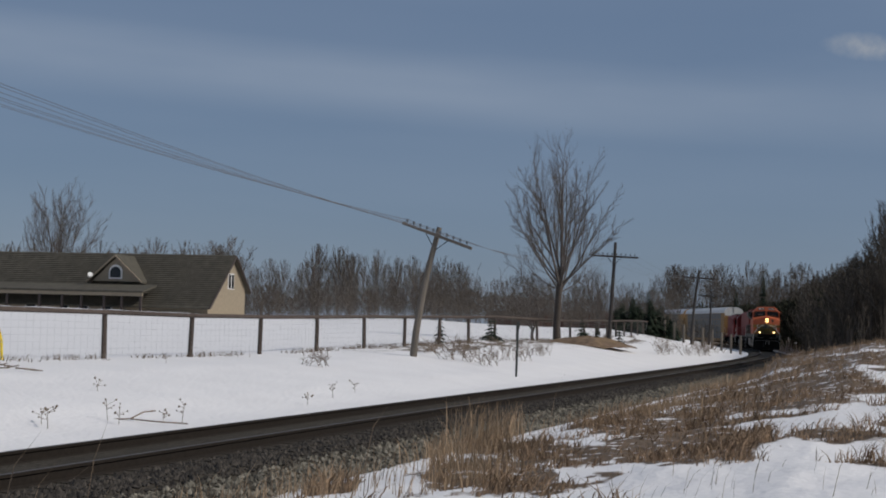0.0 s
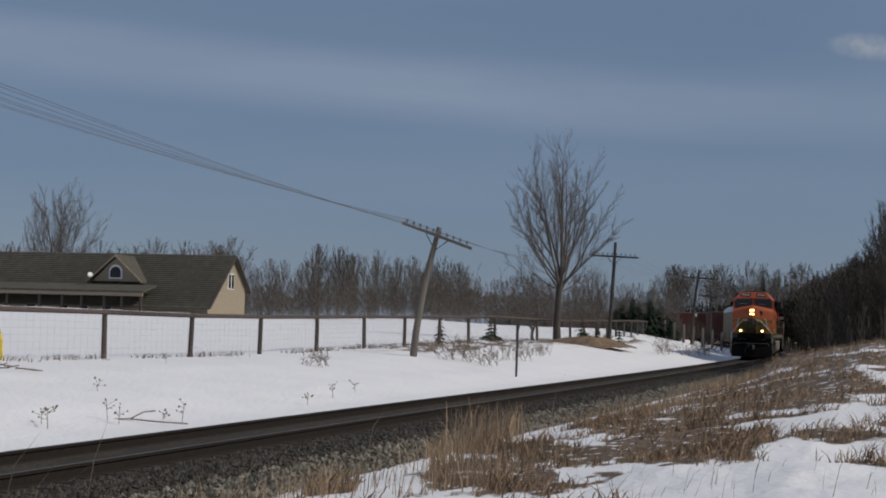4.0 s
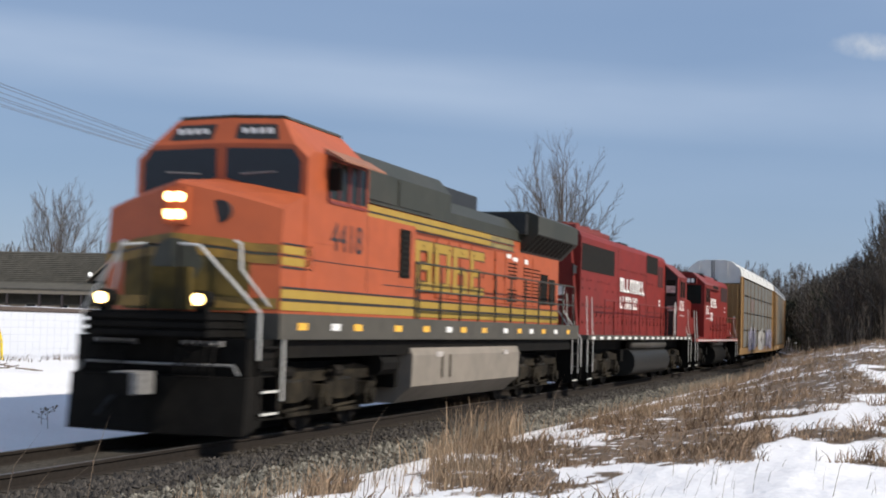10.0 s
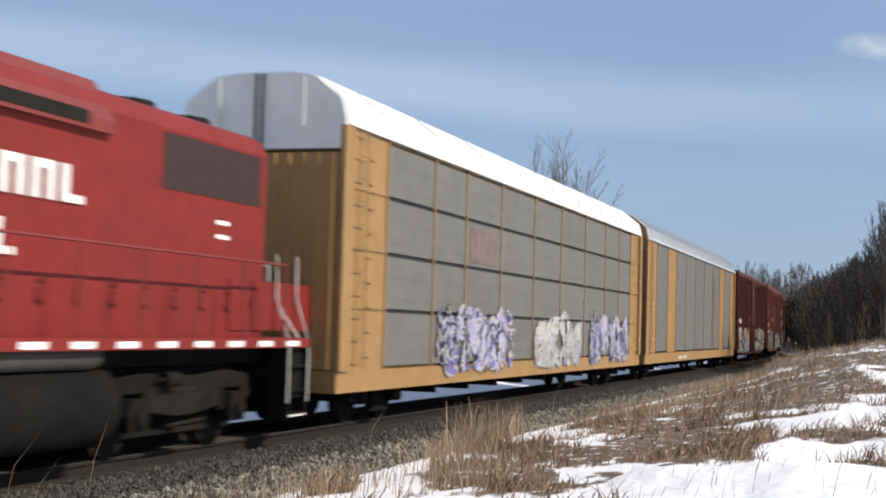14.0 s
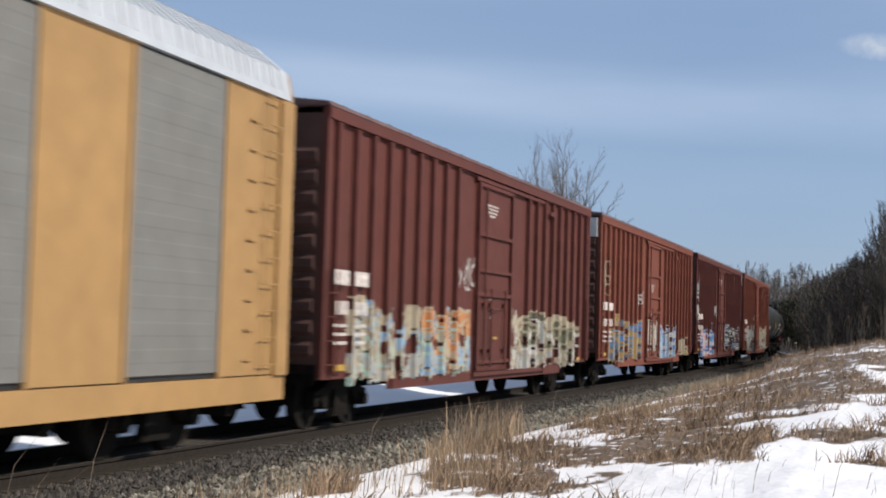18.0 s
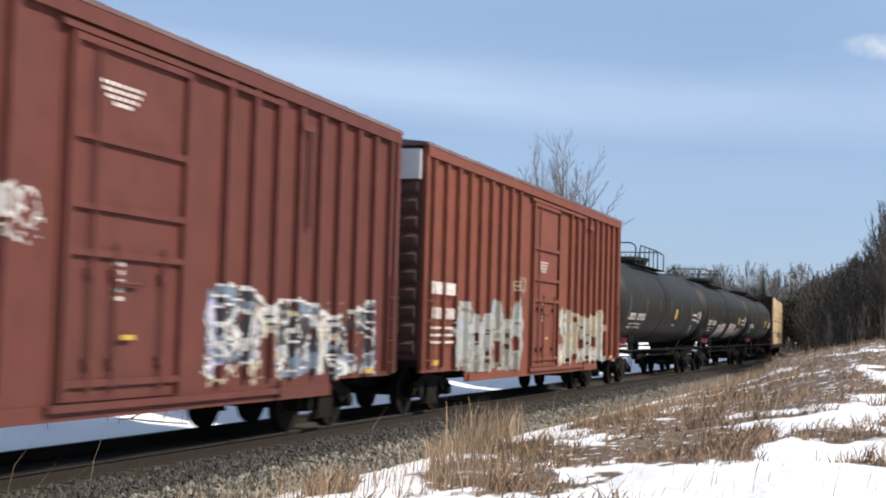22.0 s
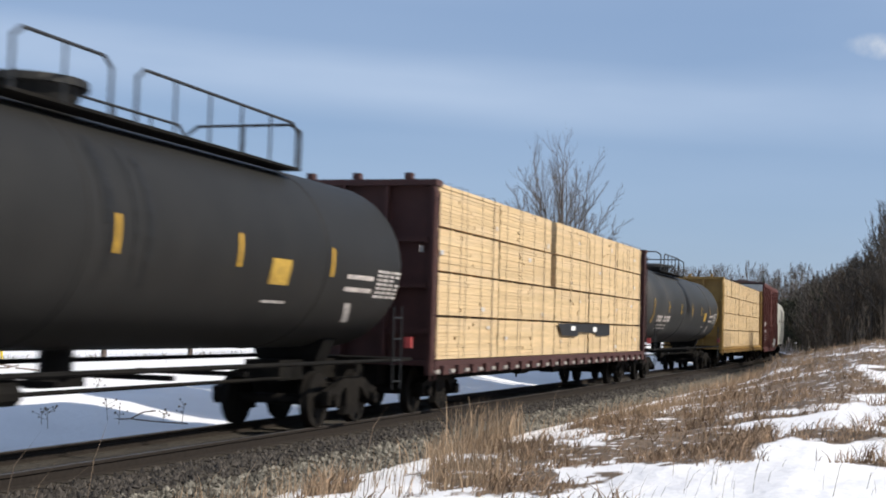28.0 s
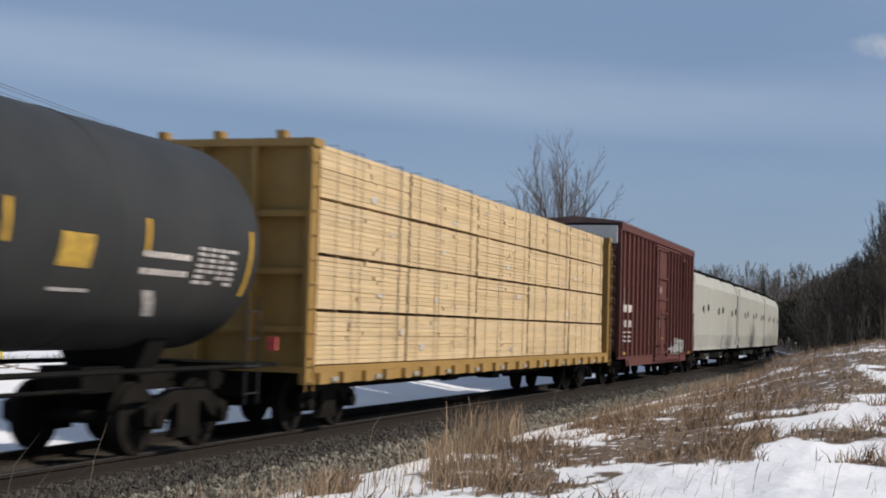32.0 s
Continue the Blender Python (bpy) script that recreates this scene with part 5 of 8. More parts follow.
SPRAY = {c: material("spray_paint_" + c, v, 0.5, 0, 0.12, 5) for c, v in {
    "white": (0.46, 0.44, 0.41), "cream": (0.335, 0.28, 0.195), "black": (0.025, 0.025, 0.03), "blue": (0.085, 0.18, 0.36), "pale_blue": (0.21, 0.31, 0.42),
    "violet": (0.15, 0.145, 0.33), "lilac": (0.33, 0.31, 0.46), "orange": (0.42, 0.165, 0.055), "yellow": (0.36, 0.23, 0.075), "grey": (0.30, 0.30, 0.28), "slate": (0.12, 0.15, 0.19), "olive": (0.10, 0.10, 0.06), "putty": (0.205, 0.19, 0.16),
    "mint": (0.30, 0.40, 0.34), "pink": (0.68, 0.36, 0.36), "navy": (0.055, 0.05, 0.16), "chalk": (0.40, 0.345, 0.335), "green": (0.20, 0.34, 0.16), "red": (0.5, 0.07, 0.06)}.items()}


# ---- the train: shared parts ----
def lettering(name, words, size, mat, parent, x, y, z, label="", squeeze=1.0):
    """Raised letters on the near side, read from there."""
    cu = bpy.data.curves.new(name, "FONT")
    cu.body, cu.size, cu.extrude, cu.align_x, cu.align_y, cu.space_character = words, size, 0.003, "CENTER", "CENTER", 1.05
    tmp = bpy.data.objects.new(name, cu)
    scene.collection.objects.link(tmp)
    me = bpy.data.meshes.new_from_object(tmp.evaluated_get(bpy.context.evaluated_depsgraph_get()))
    bpy.data.objects.remove(tmp)
    me.transform(Matrix.Diagonal((squeeze, 1, 1, 1)))
    me.materials.clear()
    me.materials.append(mat)
    ob = new(name, me)
    ob.parent = parent
    ob.matrix_basis = pose(x, y, z, 90, 0, 180)
    if label:
        tagged(ob, label)
    return ob


def bars(name, spans, y, mat, parent, label=""):
    """Plain painted bars on the near side: (x0, x1, z0, z1) each."""
    ob = None
    for x0, x1, z0, z1 in spans:
        ob = boxpart(name, (min(x0, x1), max(x0, x1), y, y + 0.004, z0, z1), mat, parent, label)
    return ob


def letter_row(x_left, x_right, z0, z1, n, seed):
    """Bars like a row of broad letters, from x_left to x_right."""
    rng = random.Random(seed)
    w = (x_right - x_left) / n
    out = []
    for i in range(n):
        a = x_left + w * (i + 0.12)
        b = x_left + w * (i + 0.88)
        t = (b - a) * 0.32
        out.append((a, a + t, z0, z1))
        k = rng.random()
        if k < 0.75:
            out.append((b - t, b, z0 if k < 0.5 else (z0 + z1) / 2, z1))
        out.append((a + t, b - t, z1 - (z1 - z0) * 0.22, z1) if k < 0.6 else (a + t, b, z0, z0 + (z1 - z0) * 0.22))
    return out


def spray_art(parent, x0, x1, z0, z1, y_of, fills, edge, halo, seed, letters=5, thin=1.0, label="sprayed graffiti lettering, no readable words"):
    """Sprayed shapes that follow the side's ribs: fat interlocking strokes with an outline and an overspray, or thin tags."""
    rng = random.Random(seed)
    cell = 0.036 if thin == 1 else .028
    lo, hi = min(x0, x1), max(x0, x1)
    xs, zs = np.arange(lo, hi, cell), np.arange(z0, z1 + (.25 if thin == 1 else 0), cell)
    gx, gz = np.meshgrid(xs + cell / 2, zs + cell / 2, indexing="ij")
    w, h = (hi - lo) / letters, z1 - z0
    d, core = np.full(gx.shape, 9.0), np.full(gx.shape, 9.0)
    fat = h * .15 if thin == 1 else .022
    lines = np.zeros(gx.shape, bool)
    for i in range(letters):
        cx = hi - w * (i + .5)
        marks = []
        for _ in range(2 if thin == 1 else 1):
            ax, az = cx + rng.uniform(-.3, .3) * w, z0 + h * rng.uniform(.32, .7)
            rx, rz = w * rng.uniform(.3, .55), h * rng.uniform(.2, .34)
            marks.append(np.abs(np.hypot((gx - ax) / rx, (gz - az) / rz) - 1) * min(rx, rz))
        for _ in range(4 if thin == 1 else 5):
            px, qx = cx + rng.uniform(-.7, .7) * w, cx + rng.uniform(-.7, .7) * w
            pz, qz = z0 + h * rng.uniform(.05, .9), z0 + h * rng.uniform(.05, .9)
            ll = max((qx - px) ** 2 + (qz - pz) ** 2, 1e-6)
            t = np.clip(((gx - px) * (qx - px) + (gz - pz) * (qz - pz)) / ll, 0, 1)
            bow = rng.uniform(-.35, .35) * min(w, h)
            marks.append(np.hypot(gx - px - bow * np.sin(math.pi * t) - t * (qx - px), gz - pz - t * (qz - pz)))
        for q in marks:
            f = fat * rng.uniform(.7, 1.2)
            core = np.minimum(core, q)
            lines |= np.abs(q - f) < (.015 if thin == 1 else .0)
            d = np.minimum(d, q - f)
    n1, n2 = rough_noise(gx * .9, gz * 1.3, seed), rough_noise(gx * 6, gz * 6, seed + 7)
    worn = rough_noise(gx * 16, gz * 7, seed + 23)
    d = d + (n2 - .5) * .05 * thin
    code = np.full(gx.shape, -1)
    if thin == 1:
        up = (gz - z0) / h
        haze = rough_noise(gx * 1.4 + 3, gz * .8, seed + 41)
        code[(d < .16) & (worn > .47 + .25 * up)] = 1
        code[(haze > .56) & (worn > .50 + .14 * up) & (up < 1.0)] = 1
        band = np.clip(((n1 * 1.0 + up * .75) / 1.6 * len(fills)).astype(int), 0, len(fills) - 1)
        code = np.where(d < 0.0, 2 + band, code)
        code[lines & (n2 > .34)] = 0
        code[(d > -.03) & (d < .02)] = 0
        code[(core < .035) & (n1 < .42)] = 1
        for i in range(letters * 4):
            px, pz = rng.uniform(lo, hi), z0 + h * rng.uniform(.0, .4)
            qx, qz = px + rng.uniform(-.45, .45) * w, pz + h * rng.uniform(.4, .75)
            ll = (qx - px) ** 2 + (qz - pz) ** 2
            t = np.clip(((gx - px) * (qx - px) + (gz - pz) * (qz - pz)) / ll, 0, 1)
            stroke = np.hypot(gx - px - t * (qx - px), gz - pz - t * (qz - pz)) + (n2 - .5) * .03
            code[(stroke < .10) & (stroke > .04) & (worn < .62)] = 1 if i % 3 == 0 else 2 + i % len(fills)
            code[stroke < .038] = 0
        bare = rough_noise(gx * 2.6, gz * 2.1, seed + 57)
        code[(bare > .60) & (d > -.09) | (bare > .68)] = -1
        rim = np.minimum(np.minimum(gx - lo, hi - gx), (gz - z0) * 1.6)
        code[rim < .55 * (bare - .25)] = -1
        code[worn > .68] = -1
    else:
        code[(d < 0) & (worn < .68)] = 0
    mats = [edge, halo] + fills
    verts, faces, mi = [], [], []
    for i, j in zip(*np.nonzero(code >= 0)):
        a, b = xs[i], xs[i] + cell
        k = len(verts)
        ya, yb = y_of(a) + 0.005, y_of(b) + 0.005
        verts += [(a, ya, zs[j]), (b, yb, zs[j]), (b, yb, zs[j] + cell), (a, ya, zs[j] + cell)]
        faces.append((k + 3, k + 2, k + 1, k))
        mi.append(int(code[i, j]))
    me = from_arrays("graffiti", verts, faces, SPRAY[mats[0]])
    for c in mats[1:]:
        me.materials.append(SPRAY[c])
    me.polygons.foreach_set("material_index", mi)
    ob = new("graffiti", me)
    ob.parent = parent
    return tagged(ob, label, kind="stuff")


def wheelset_mesh(r, name):
    bm = bmesh.new()
    for sgn in (-1, 1):
        y = sgn * 0.74
        rod(bm, (0, y - 0.06, 0), (0, y + 0.06, 0), r, r, 24)
        rod(bm, (0, y - sgn * 0.085, 0), (0, y - sgn * 0.055, 0), r + 0.028, r + 0.028, 24)
        rod(bm, (0, y + sgn * 0.05, 0), (0, y + sgn * 0.16, 0), 0.15, 0.12, 10)
        for a in range(5):
            c, s = math.cos(a * 1.2566), math.sin(a * 1.2566)
            rod(bm, (c * r * .55, y + sgn * 0.058, s * r * .55), (c * r * .55, y + sgn * 0.075, s * r * .55), 0.06, 0.05, 6)
    rod(bm, (0, -0.95, 0), (0, 0.95, 0), 0.09, 0.09, 10)
    return mesh_of(name, bm, M_WHEEL)


WHEEL_F, WHEEL_L = wheelset_mesh(0.457, "freight_wheelset"), wheelset_mesh(0.53, "loco_wheelset")
wheels = []


def wheelset(parent, x, loco=False):
    w = new("wheelset", WHEEL_L if loco else WHEEL_F)
    w.parent = parent
    r = 0.53 if loco else 0.457
    w.location = (x, 0, r)
    wheels.append((w, x, r))


def freight_side():
    bm = bmesh.new()
    prism(bm, [(-1.12, .40), (-1.12, .62), (-.85, .68), (-.42, .84), (.42, .84), (.85, .68), (1.12, .62), (1.12, .40), (.86, .36), (.68, .46),
               (.40, .66), (.30, .66), (.30, .34), (.36, .2), (-.36, .2), (-.30, .34), (-.30, .66), (-.40, .66), (-.68, .46), (-.86, .36)], "y", -.07, .07)
    for x in (-.89, .89):
        rod(bm, (x, -.12, .457), (x, .16, .457), .13, .11, 10)
    for x in (-.18, 0, .18):
        rod(bm, (x, 0, .3), (x, 0, .62), .075, .075, 8)
    return mesh_of("side_frame", bm, M_TRUCKDARK)


SIDE_F = freight_side()


def freight_truck(parent, x):
    bm = bmesh.new()
    box(bm, -.22, .22, -1.0, 1.0, .42, .72)
    rod(bm, (0, 0, .7), (0, 0, .86), .2, .2, 12)
    t = part("truck", bm, M_TRUCKDARK, parent)
    t.location = (x, 0, 0)
    for y in (-1.0, 1.0):
        s = new("side_frame", SIDE_F)
        s.parent = t
        s.location = (0, y, 0)
    for dx in (-.89, .89):
        wheelset(parent, x + dx)


def coupler(parent, x, mat=M_FRAME):
    sgn = 1 if x > 0 else -1
    bm = bmesh.new()
    box(bm, min(x - sgn * .95, x - sgn * .2), max(x - sgn * .95, x - sgn * .2), -.08, .08, .76, .94)
    box(bm, min(x - sgn * .22, x + sgn * .02), max(x - sgn * .22, x + sgn * .02), -.16, .14, .70, 1.0)
    part("coupler", bm, mat, parent, bevel=0.02)
    bm = bmesh.new()
    bent(bm, [(x - sgn * .7, -.35, .85), (x - sgn * .3, -.4, .55), (x, -.35, .42)], .025)
    part("brake_hose", bm, M_BLACKPAINT, parent)


def side_ladder(parent, x, y, z0, z1, mat, w=0.42):
    bm = bmesh.new()
    for dx in (-w / 2, w / 2):
        rod(bm, (x + dx, y, z0), (x + dx, y, z1), .014, .014, 5)
    for z in np.arange(z0 + .15, z1, .38):
        rod(bm, (x - w / 2, y, z), (x + w / 2, y, z), .012, .012, 5)
    part("ladder", bm, mat, parent)


def underframe(parent, half, mat, z0=.62, z1=1.0):
    bm = bmesh.new()
    box(bm, -half, half, -.35, .35, z0 + .08, z1)
    for x in np.arange(-half + 1.2, half, 2.2):
        box(bm, x - .06, x + .06, -1.3, 1.3, z1 - .18, z1)
    part("centre_sill", bm, mat, parent)
    bm = bmesh.new()
    rod(bm, (1.2, .55, .72), (2.0, .55, .72), .16, .16, 10)
    box(bm, -1.8, -1.2, .35, .75, .55, .85)
    bent(bm, [(-half + 3, .3, .6), (-1.8, .5, .66), (1.2, .5, .66), (half - 3, .3, .6)], .02)
    part("brake_gear", bm, M_FRAME, parent)


cars = []
train_length = [0.0]


def couple(car, length, pivot):
    """Add a car to the end of the train."""
    cars.append((car, train_length[0] + length / 2, pivot))
    train_length[0] += length


# ---- locomotives ----
def loco_truck(parent, x, spacing, mat, axles=3):
    """Three- or two-axle truck: cast side plate with sight holes, journal boxes, springs and brake gear."""
    n = (axles - 1) / 2
    reach = spacing * n + .62
    bm = bmesh.new()
    box(bm, -reach + .15, reach - .15, -.88, .88, .24, 1.12)
    t = part("truck", bm, M_FRAME, parent)
    t.location = (x, 0, 0)
    for sgn in (-1, 1):
        y0, y1 = sorted((sgn * 1.0, sgn * 1.12))
        bm = bmesh.new()
        low, top = [], [(-reach, .72), (-reach + .12, 1.0), (-reach * .6, 1.08), (-.35, 1.02), (.35, 1.02), (reach * .6, 1.08), (reach - .12, 1.0), (reach, .72)]
        for i in range(axles):
            ax = (i - n) * spacing
            low += [(ax - .40, .58), (ax - .26, .82), (ax + .26, .82), (ax + .40, .58)]
            if i < axles - 1:
                low += [(ax + spacing * .5 - .25, .50), (ax + spacing * .5 + .25, .50)]
        prism(bm, top + low[::-1], "y", y0, y1)
        frame_side = part("side_frame", bm, mat, t)
        ya, yb = sorted((sgn * 1.0, sgn * 1.24))
        for i in range(axles):
            ax = (i - n) * spacing
            bm = bmesh.new()
            prism(bm, [(ax - .2, .36), (ax + .2, .36), (ax + .24, .56), (ax + .16, .76), (ax - .16, .76), (ax - .24, .56)], "y", ya, yb)
            rod(bm, (ax, sgn * 1.2, .53), (ax, sgn * 1.31, .53), .15, .12, 12)
            part("journal_box", bm, mat, t)
            for dx in (-.31, .31):
                bm = bmesh.new()
                rod(bm, (ax + dx, sgn * 1.1, .52), (ax + dx, sgn * 1.1, .84), .055, .055, 8)
                part("spring", bm, M_TRUCKDARK, t)
        for i in range(axles - 1):
            ax = (i - n + .5) * spacing
            bm = bmesh.new()
            for k in range(4):
                rod(bm, (ax - .24 + k * .16, sgn * 1.121, .84), (ax - .24 + k * .16, sgn * 1.126, .84), .028, .028, 8)
            tagged(part("sight_hole", bm, M_BLACKPAINT, frame_side), kind="stuff")
            bm = bmesh.new()
            box(bm, ax - .42, ax + .42, *sorted((sgn * 1.08, sgn * 1.2)), .30, .36)
            rod(bm, (ax - .5, sgn * 1.15, .42), (ax + .5, sgn * 1.15, .38), .03, .03, 6)
            part("brake_beam", bm, mat, t)
            bm = bmesh.new()
            rod(bm, (ax + .36, sgn * 1.2, .98), (ax + .72, sgn * 1.2, .98), .10, .10, 10)
            rod(bm, (ax + .72, sgn * 1.2, .98), (ax + .86, sgn * 1.2, .98), .03, .03, 6)
            part("brake_cylinder", bm, M_TRUCKDARK, t)
    for i in range(axles):
        wheelset(parent, x + (i - n) * spacing, True)


def stanchions(parent, xs, y, z0, z1, mat, name="handrail"):
    bm = bmesh.new()
    for x in xs:
        rod(bm, (x, y, z0), (x, y, z1), .02, .02, 5)
    rod(bm, (min(xs), y, z1), (max(xs), y, z1), .021, .021, 5)
    part(name, bm, mat, parent)


def corner_steps(parent, x, y, z_deck, fwd, mat=M_FRAME, rails=M_RAILWHITE):
    """Stairs at a deck's end, and the bent grab rails beside them. fwd: +1 towards the train's front."""
    s = 1 if y > 0 else -1
    for z in (.36, .72, 1.08, 1.42):
        boxpart("step", (x - .3, x + .3, min(y - s * .3, y), max(y - s * .3, y), z, z + .04), mat, parent)
    for dx in (-.34, .3):
        boxpart("step_side", (x + dx, x + dx + .04, min(y - s * .32, y), max(y - s * .32, y), .3, z_deck), mat, parent)
    bm = bmesh.new()
    box(bm, x - .3, x + .3, min(y - s * .02, y + s * .004), max(y - s * .02, y + s * .004), .345, .375)
    part("step_edge", bm, rails, parent, "white-painted step edge")
    for dx in (-.36, .36):
        bm = bmesh.new()
        bent(bm, [(x + dx, y, .55), (x + dx, y, 1.45), (x + dx - fwd * .28, y - s * .10, 2.1), (x + dx - fwd * .28, y - s * .12, 2.75)], .014)
        part("grab_rail", bm, rails, parent, "white-painted grab rail")


def hood_doors(parent, x0, x1, y, z0, z1, mat, n):
    w = (x1 - x0) / n
    bm = bmesh.new()
    box(bm, x0 + .03 if w > 0 else x1 + .03, (x0 + w if w > 0 else x1 - w) - .03, 0, .025, z0, z1)
    me = mesh_of("hood_door", bm, mat, bevel=0.008)
    for i in range(n):
        d = new("hood_door", me)
        d.parent = parent
        d.location = (i * w, y, 0)
    bm = bmesh.new()
    for i in range(n):
        a = x0 + w * i + w * .85
        rod(bm, (a, y + .02, (z0 + z1) / 2 - .08), (a, y + .05, (z0 + z1) / 2 + .08), .010, .010, 5)
        for z in (z0 + .25, z1 - .25):
            box(bm, x0 + w * i + .02, x0 + w * i + .06, y + .02, y + .036, z, z + .06)
    tagged(part("door_latch", bm, M_FRAME, parent), kind="stuff")


def hood_outline(w, z0, z1, r=.16):
    return [(-w, z0), (w, z0), (w, z1 - r), (w - r * .35, z1 - r * .3), (w - r, z1), (-w + r, z1), (-w + r * .35, z1 - r * .3), (-w, z1 - r)]


def solid(name, outline, x0, x1, mat, parent, label="", axis="x", bevel=0.0):
    bm = bmesh.new()
    prism(bm, outline, axis, x0, x1)
    return part(name, bm, mat, parent, label, bevel=bevel)


def fan(parent, x, z, r, mat=M_GRILLE):
    bm = bmesh.new()
    rod(bm, (x, 0, z), (x, 0, z + .16), r, r, 20)
    for a in range(6):
        c, s = math.cos(a * math.pi / 6), math.sin(a * math.pi / 6)
        rod(bm, (x - c * r, -s * r, z + .17), (x + c * r, s * r, z + .17), .012, .012, 4)
    part("radiator_fan", bm, mat, parent)


def orange_locomotive():
    L = 22.03
    c = thing("freight_locomotive", "orange and dark green diesel locomotive with yellow stripes leading the train", "locomotive", "locomotives of the train")
    boxpart("frame", (-10.2, 9.9, -1.40, 1.40, 1.22, 1.5), M_FRAME, c)
    boxpart("walkway", (-10.4, 9.2, -1.52, 1.52, 1.5, 1.88), M_DARKSILL, c, "dark grey-green side sill below the walkway")
    # pilot, plough and anticlimber
    bm = bmesh.new()
    prism(bm, [(9.75, .26), (10.32, .14), (10.24, .95), (9.75, .98)], "y", -1.42, 1.42)
    bmesh.ops.bisect_plane(bm, geom=bm.verts[:] + bm.edges[:] + bm.faces[:], plane_co=(0, 0, 0), plane_no=(0, 1, 0))
    for v in bm.verts:
        v.co.x -= .16 * abs(v.co.y)
    part("snow_plough", bm, M_FRAME, c, "black snow plough")
    bm = bmesh.new()
    box(bm, 9.0, 9.95, -1.38, 1.38, .95, 1.5)
    part("pilot", bm, M_FRAME, c)
    bm = bmesh.new()
    for z in (1.52, 1.64, 1.76):
        box(bm, 9.2, 10.42, -.98, .98, z, z + .07)
    box(bm, 9.2, 10.36, -.95, .95, 1.5, 1.86)
    part("anticlimber", bm, M_FRAME, c, "ribbed black anticlimber")
    for sgn in (-1, 1):
        for y in (.42, .56, .70, .84, .98):
            bm = bmesh.new()
            bent(bm, [(9.95, sgn * y, 1.42), (10.22, sgn * (y + .02), 1.36), (10.32, sgn * (y + .03), 1.05), (10.28, sgn * (y + .02), .92)], .024)
            part("air_hose", bm, M_FRAME, c)
            boxpart("hose_fitting", (9.95, 10.06, sgn * y - .035, sgn * y + .035, 1.38, 1.46), M_HOSEEND, c, "pale metal hose fitting")
    bm = bmesh.new()
    bent(bm, [(10.02, -1.3, .98), (10.02, -1.2, 1.12), (10.2, -.3, 1.12), (10.2, .3, 1.12), (10.02, 1.2, 1.12), (10.02, 1.3, .98)], .022)
    part("cut_lever", bm, M_HOSEEND, c)
    coupler(c, 11.0)
    coupler(c, -11.0)
    bm = bmesh.new()
    box(bm, 10.42, 10.98, -.17, .19, .70, 1.02)
    box(bm, 10.7, 11.0, .12, .26, .72, 1.0)
    part("coupler_head", bm, M_HOSEEND, c, "worn grey coupler knuckle", bevel=0.03)

    # nose: two facets that meet in a blunt ridge, its top falling from the ridge to the sides
    def nose_x(y, z):
        return 9.72 - .417 * abs(y) - .10 * max(0, z - 2.9)

    bm = bmesh.new()
    cols = []
    for y, zt, zb in ((-1.46, 3.47, 3.72), (-.75, 3.66, 3.86), (0, 3.82, 3.97), (.75, 3.66, 3.86), (1.46, 3.47, 3.72)):
        cols.append([bm.verts.new(p) for p in ((8.2, y, 2.9), (nose_x(y, 2.9), y, 2.9), (nose_x(y, zt), y, zt - .05), (nose_x(y, zt) - .08, y, zt), (8.2, y, zb))])
    for a, b in zip(cols[:-1], cols[1:]):
        for i in range(5):
            bm.faces.new((a[i], a[(i + 1) % 5], b[(i + 1) % 5], b[i]))
    bm.faces.new(cols[0])
    bm.faces.new(cols[-1][::-1])
    nose = part("nose", bm, M_ORANGE, c, bevel=0.02)
    bm = bmesh.new()
    prism(bm, [(8.2, -1.46), (nose_x(1.46, 2), -1.46), (9.72, 0), (nose_x(1.46, 2), 1.46), (8.2, 1.46)], "z", 1.88, 2.897)
    low = part("lower_nose", bm, M_ORANGE, c, "orange lower nose")

    def nose_panel(name, y0, y1, lo_z, hi_z, mat, lift, parent, label=""):
        """A thin painted panel on the nose's front facets; lo_z and hi_z give its edges over y."""
        bm = bmesh.new()
        ys = sorted(set([y0, y1] + [y for y in np.linspace(y0, y1, 9)] + ([0.0] if y0 < 0 < y1 else [])))
        front = [(bm.verts.new((nose_x(y, 2) + lift, y, lo_z(y))), bm.verts.new((nose_x(y, 2) + lift, y, hi_z(y)))) for y in ys]
        back = [(bm.verts.new((nose_x(y, 2) - .01, y, lo_z(y))), bm.verts.new((nose_x(y, 2) - .01, y, hi_z(y)))) for y in ys]
        for i in range(len(ys) - 1):
            bm.faces.new((front[i][0], front[i + 1][0], front[i + 1][1], front[i][1]))
            bm.faces.new((front[i][1], front[i + 1][1], back[i + 1][1], back[i][1]))
            bm.faces.new((front[i][0], front[i + 1][0], back[i + 1][0], back[i][0]))
        return part(name, bm, mat, parent, label)

    nose_panel("olive_panel", -1.05, 1.05, lambda y: 1.9, lambda y: 2.62 + .26 * (1 - (y / 1.05) ** 2), M_NOSEOLIVE, .006, low, "olive and dark green lower nose, darkened for grime and shade")
    for z0, z1 in ((2.60, 2.72), (2.77, 2.89)):
        nose_panel("nose_stripe", -1.44, 1.44, lambda y: z0 + .13 * max(0, 1 - abs(y) / 1.1) ** .6, lambda y: z1 + .13 * max(0, 1 - abs(y) / 1.1) ** .6, M_NOSEYELLOW, .014, low, "yellow stripe across the nose, darkened for dirt and shade")
    nose_panel("nose_stripe", -1.44, -.5, lambda y: 1.94, lambda y: 2.1, M_NOSEYELLOW, .012, low)
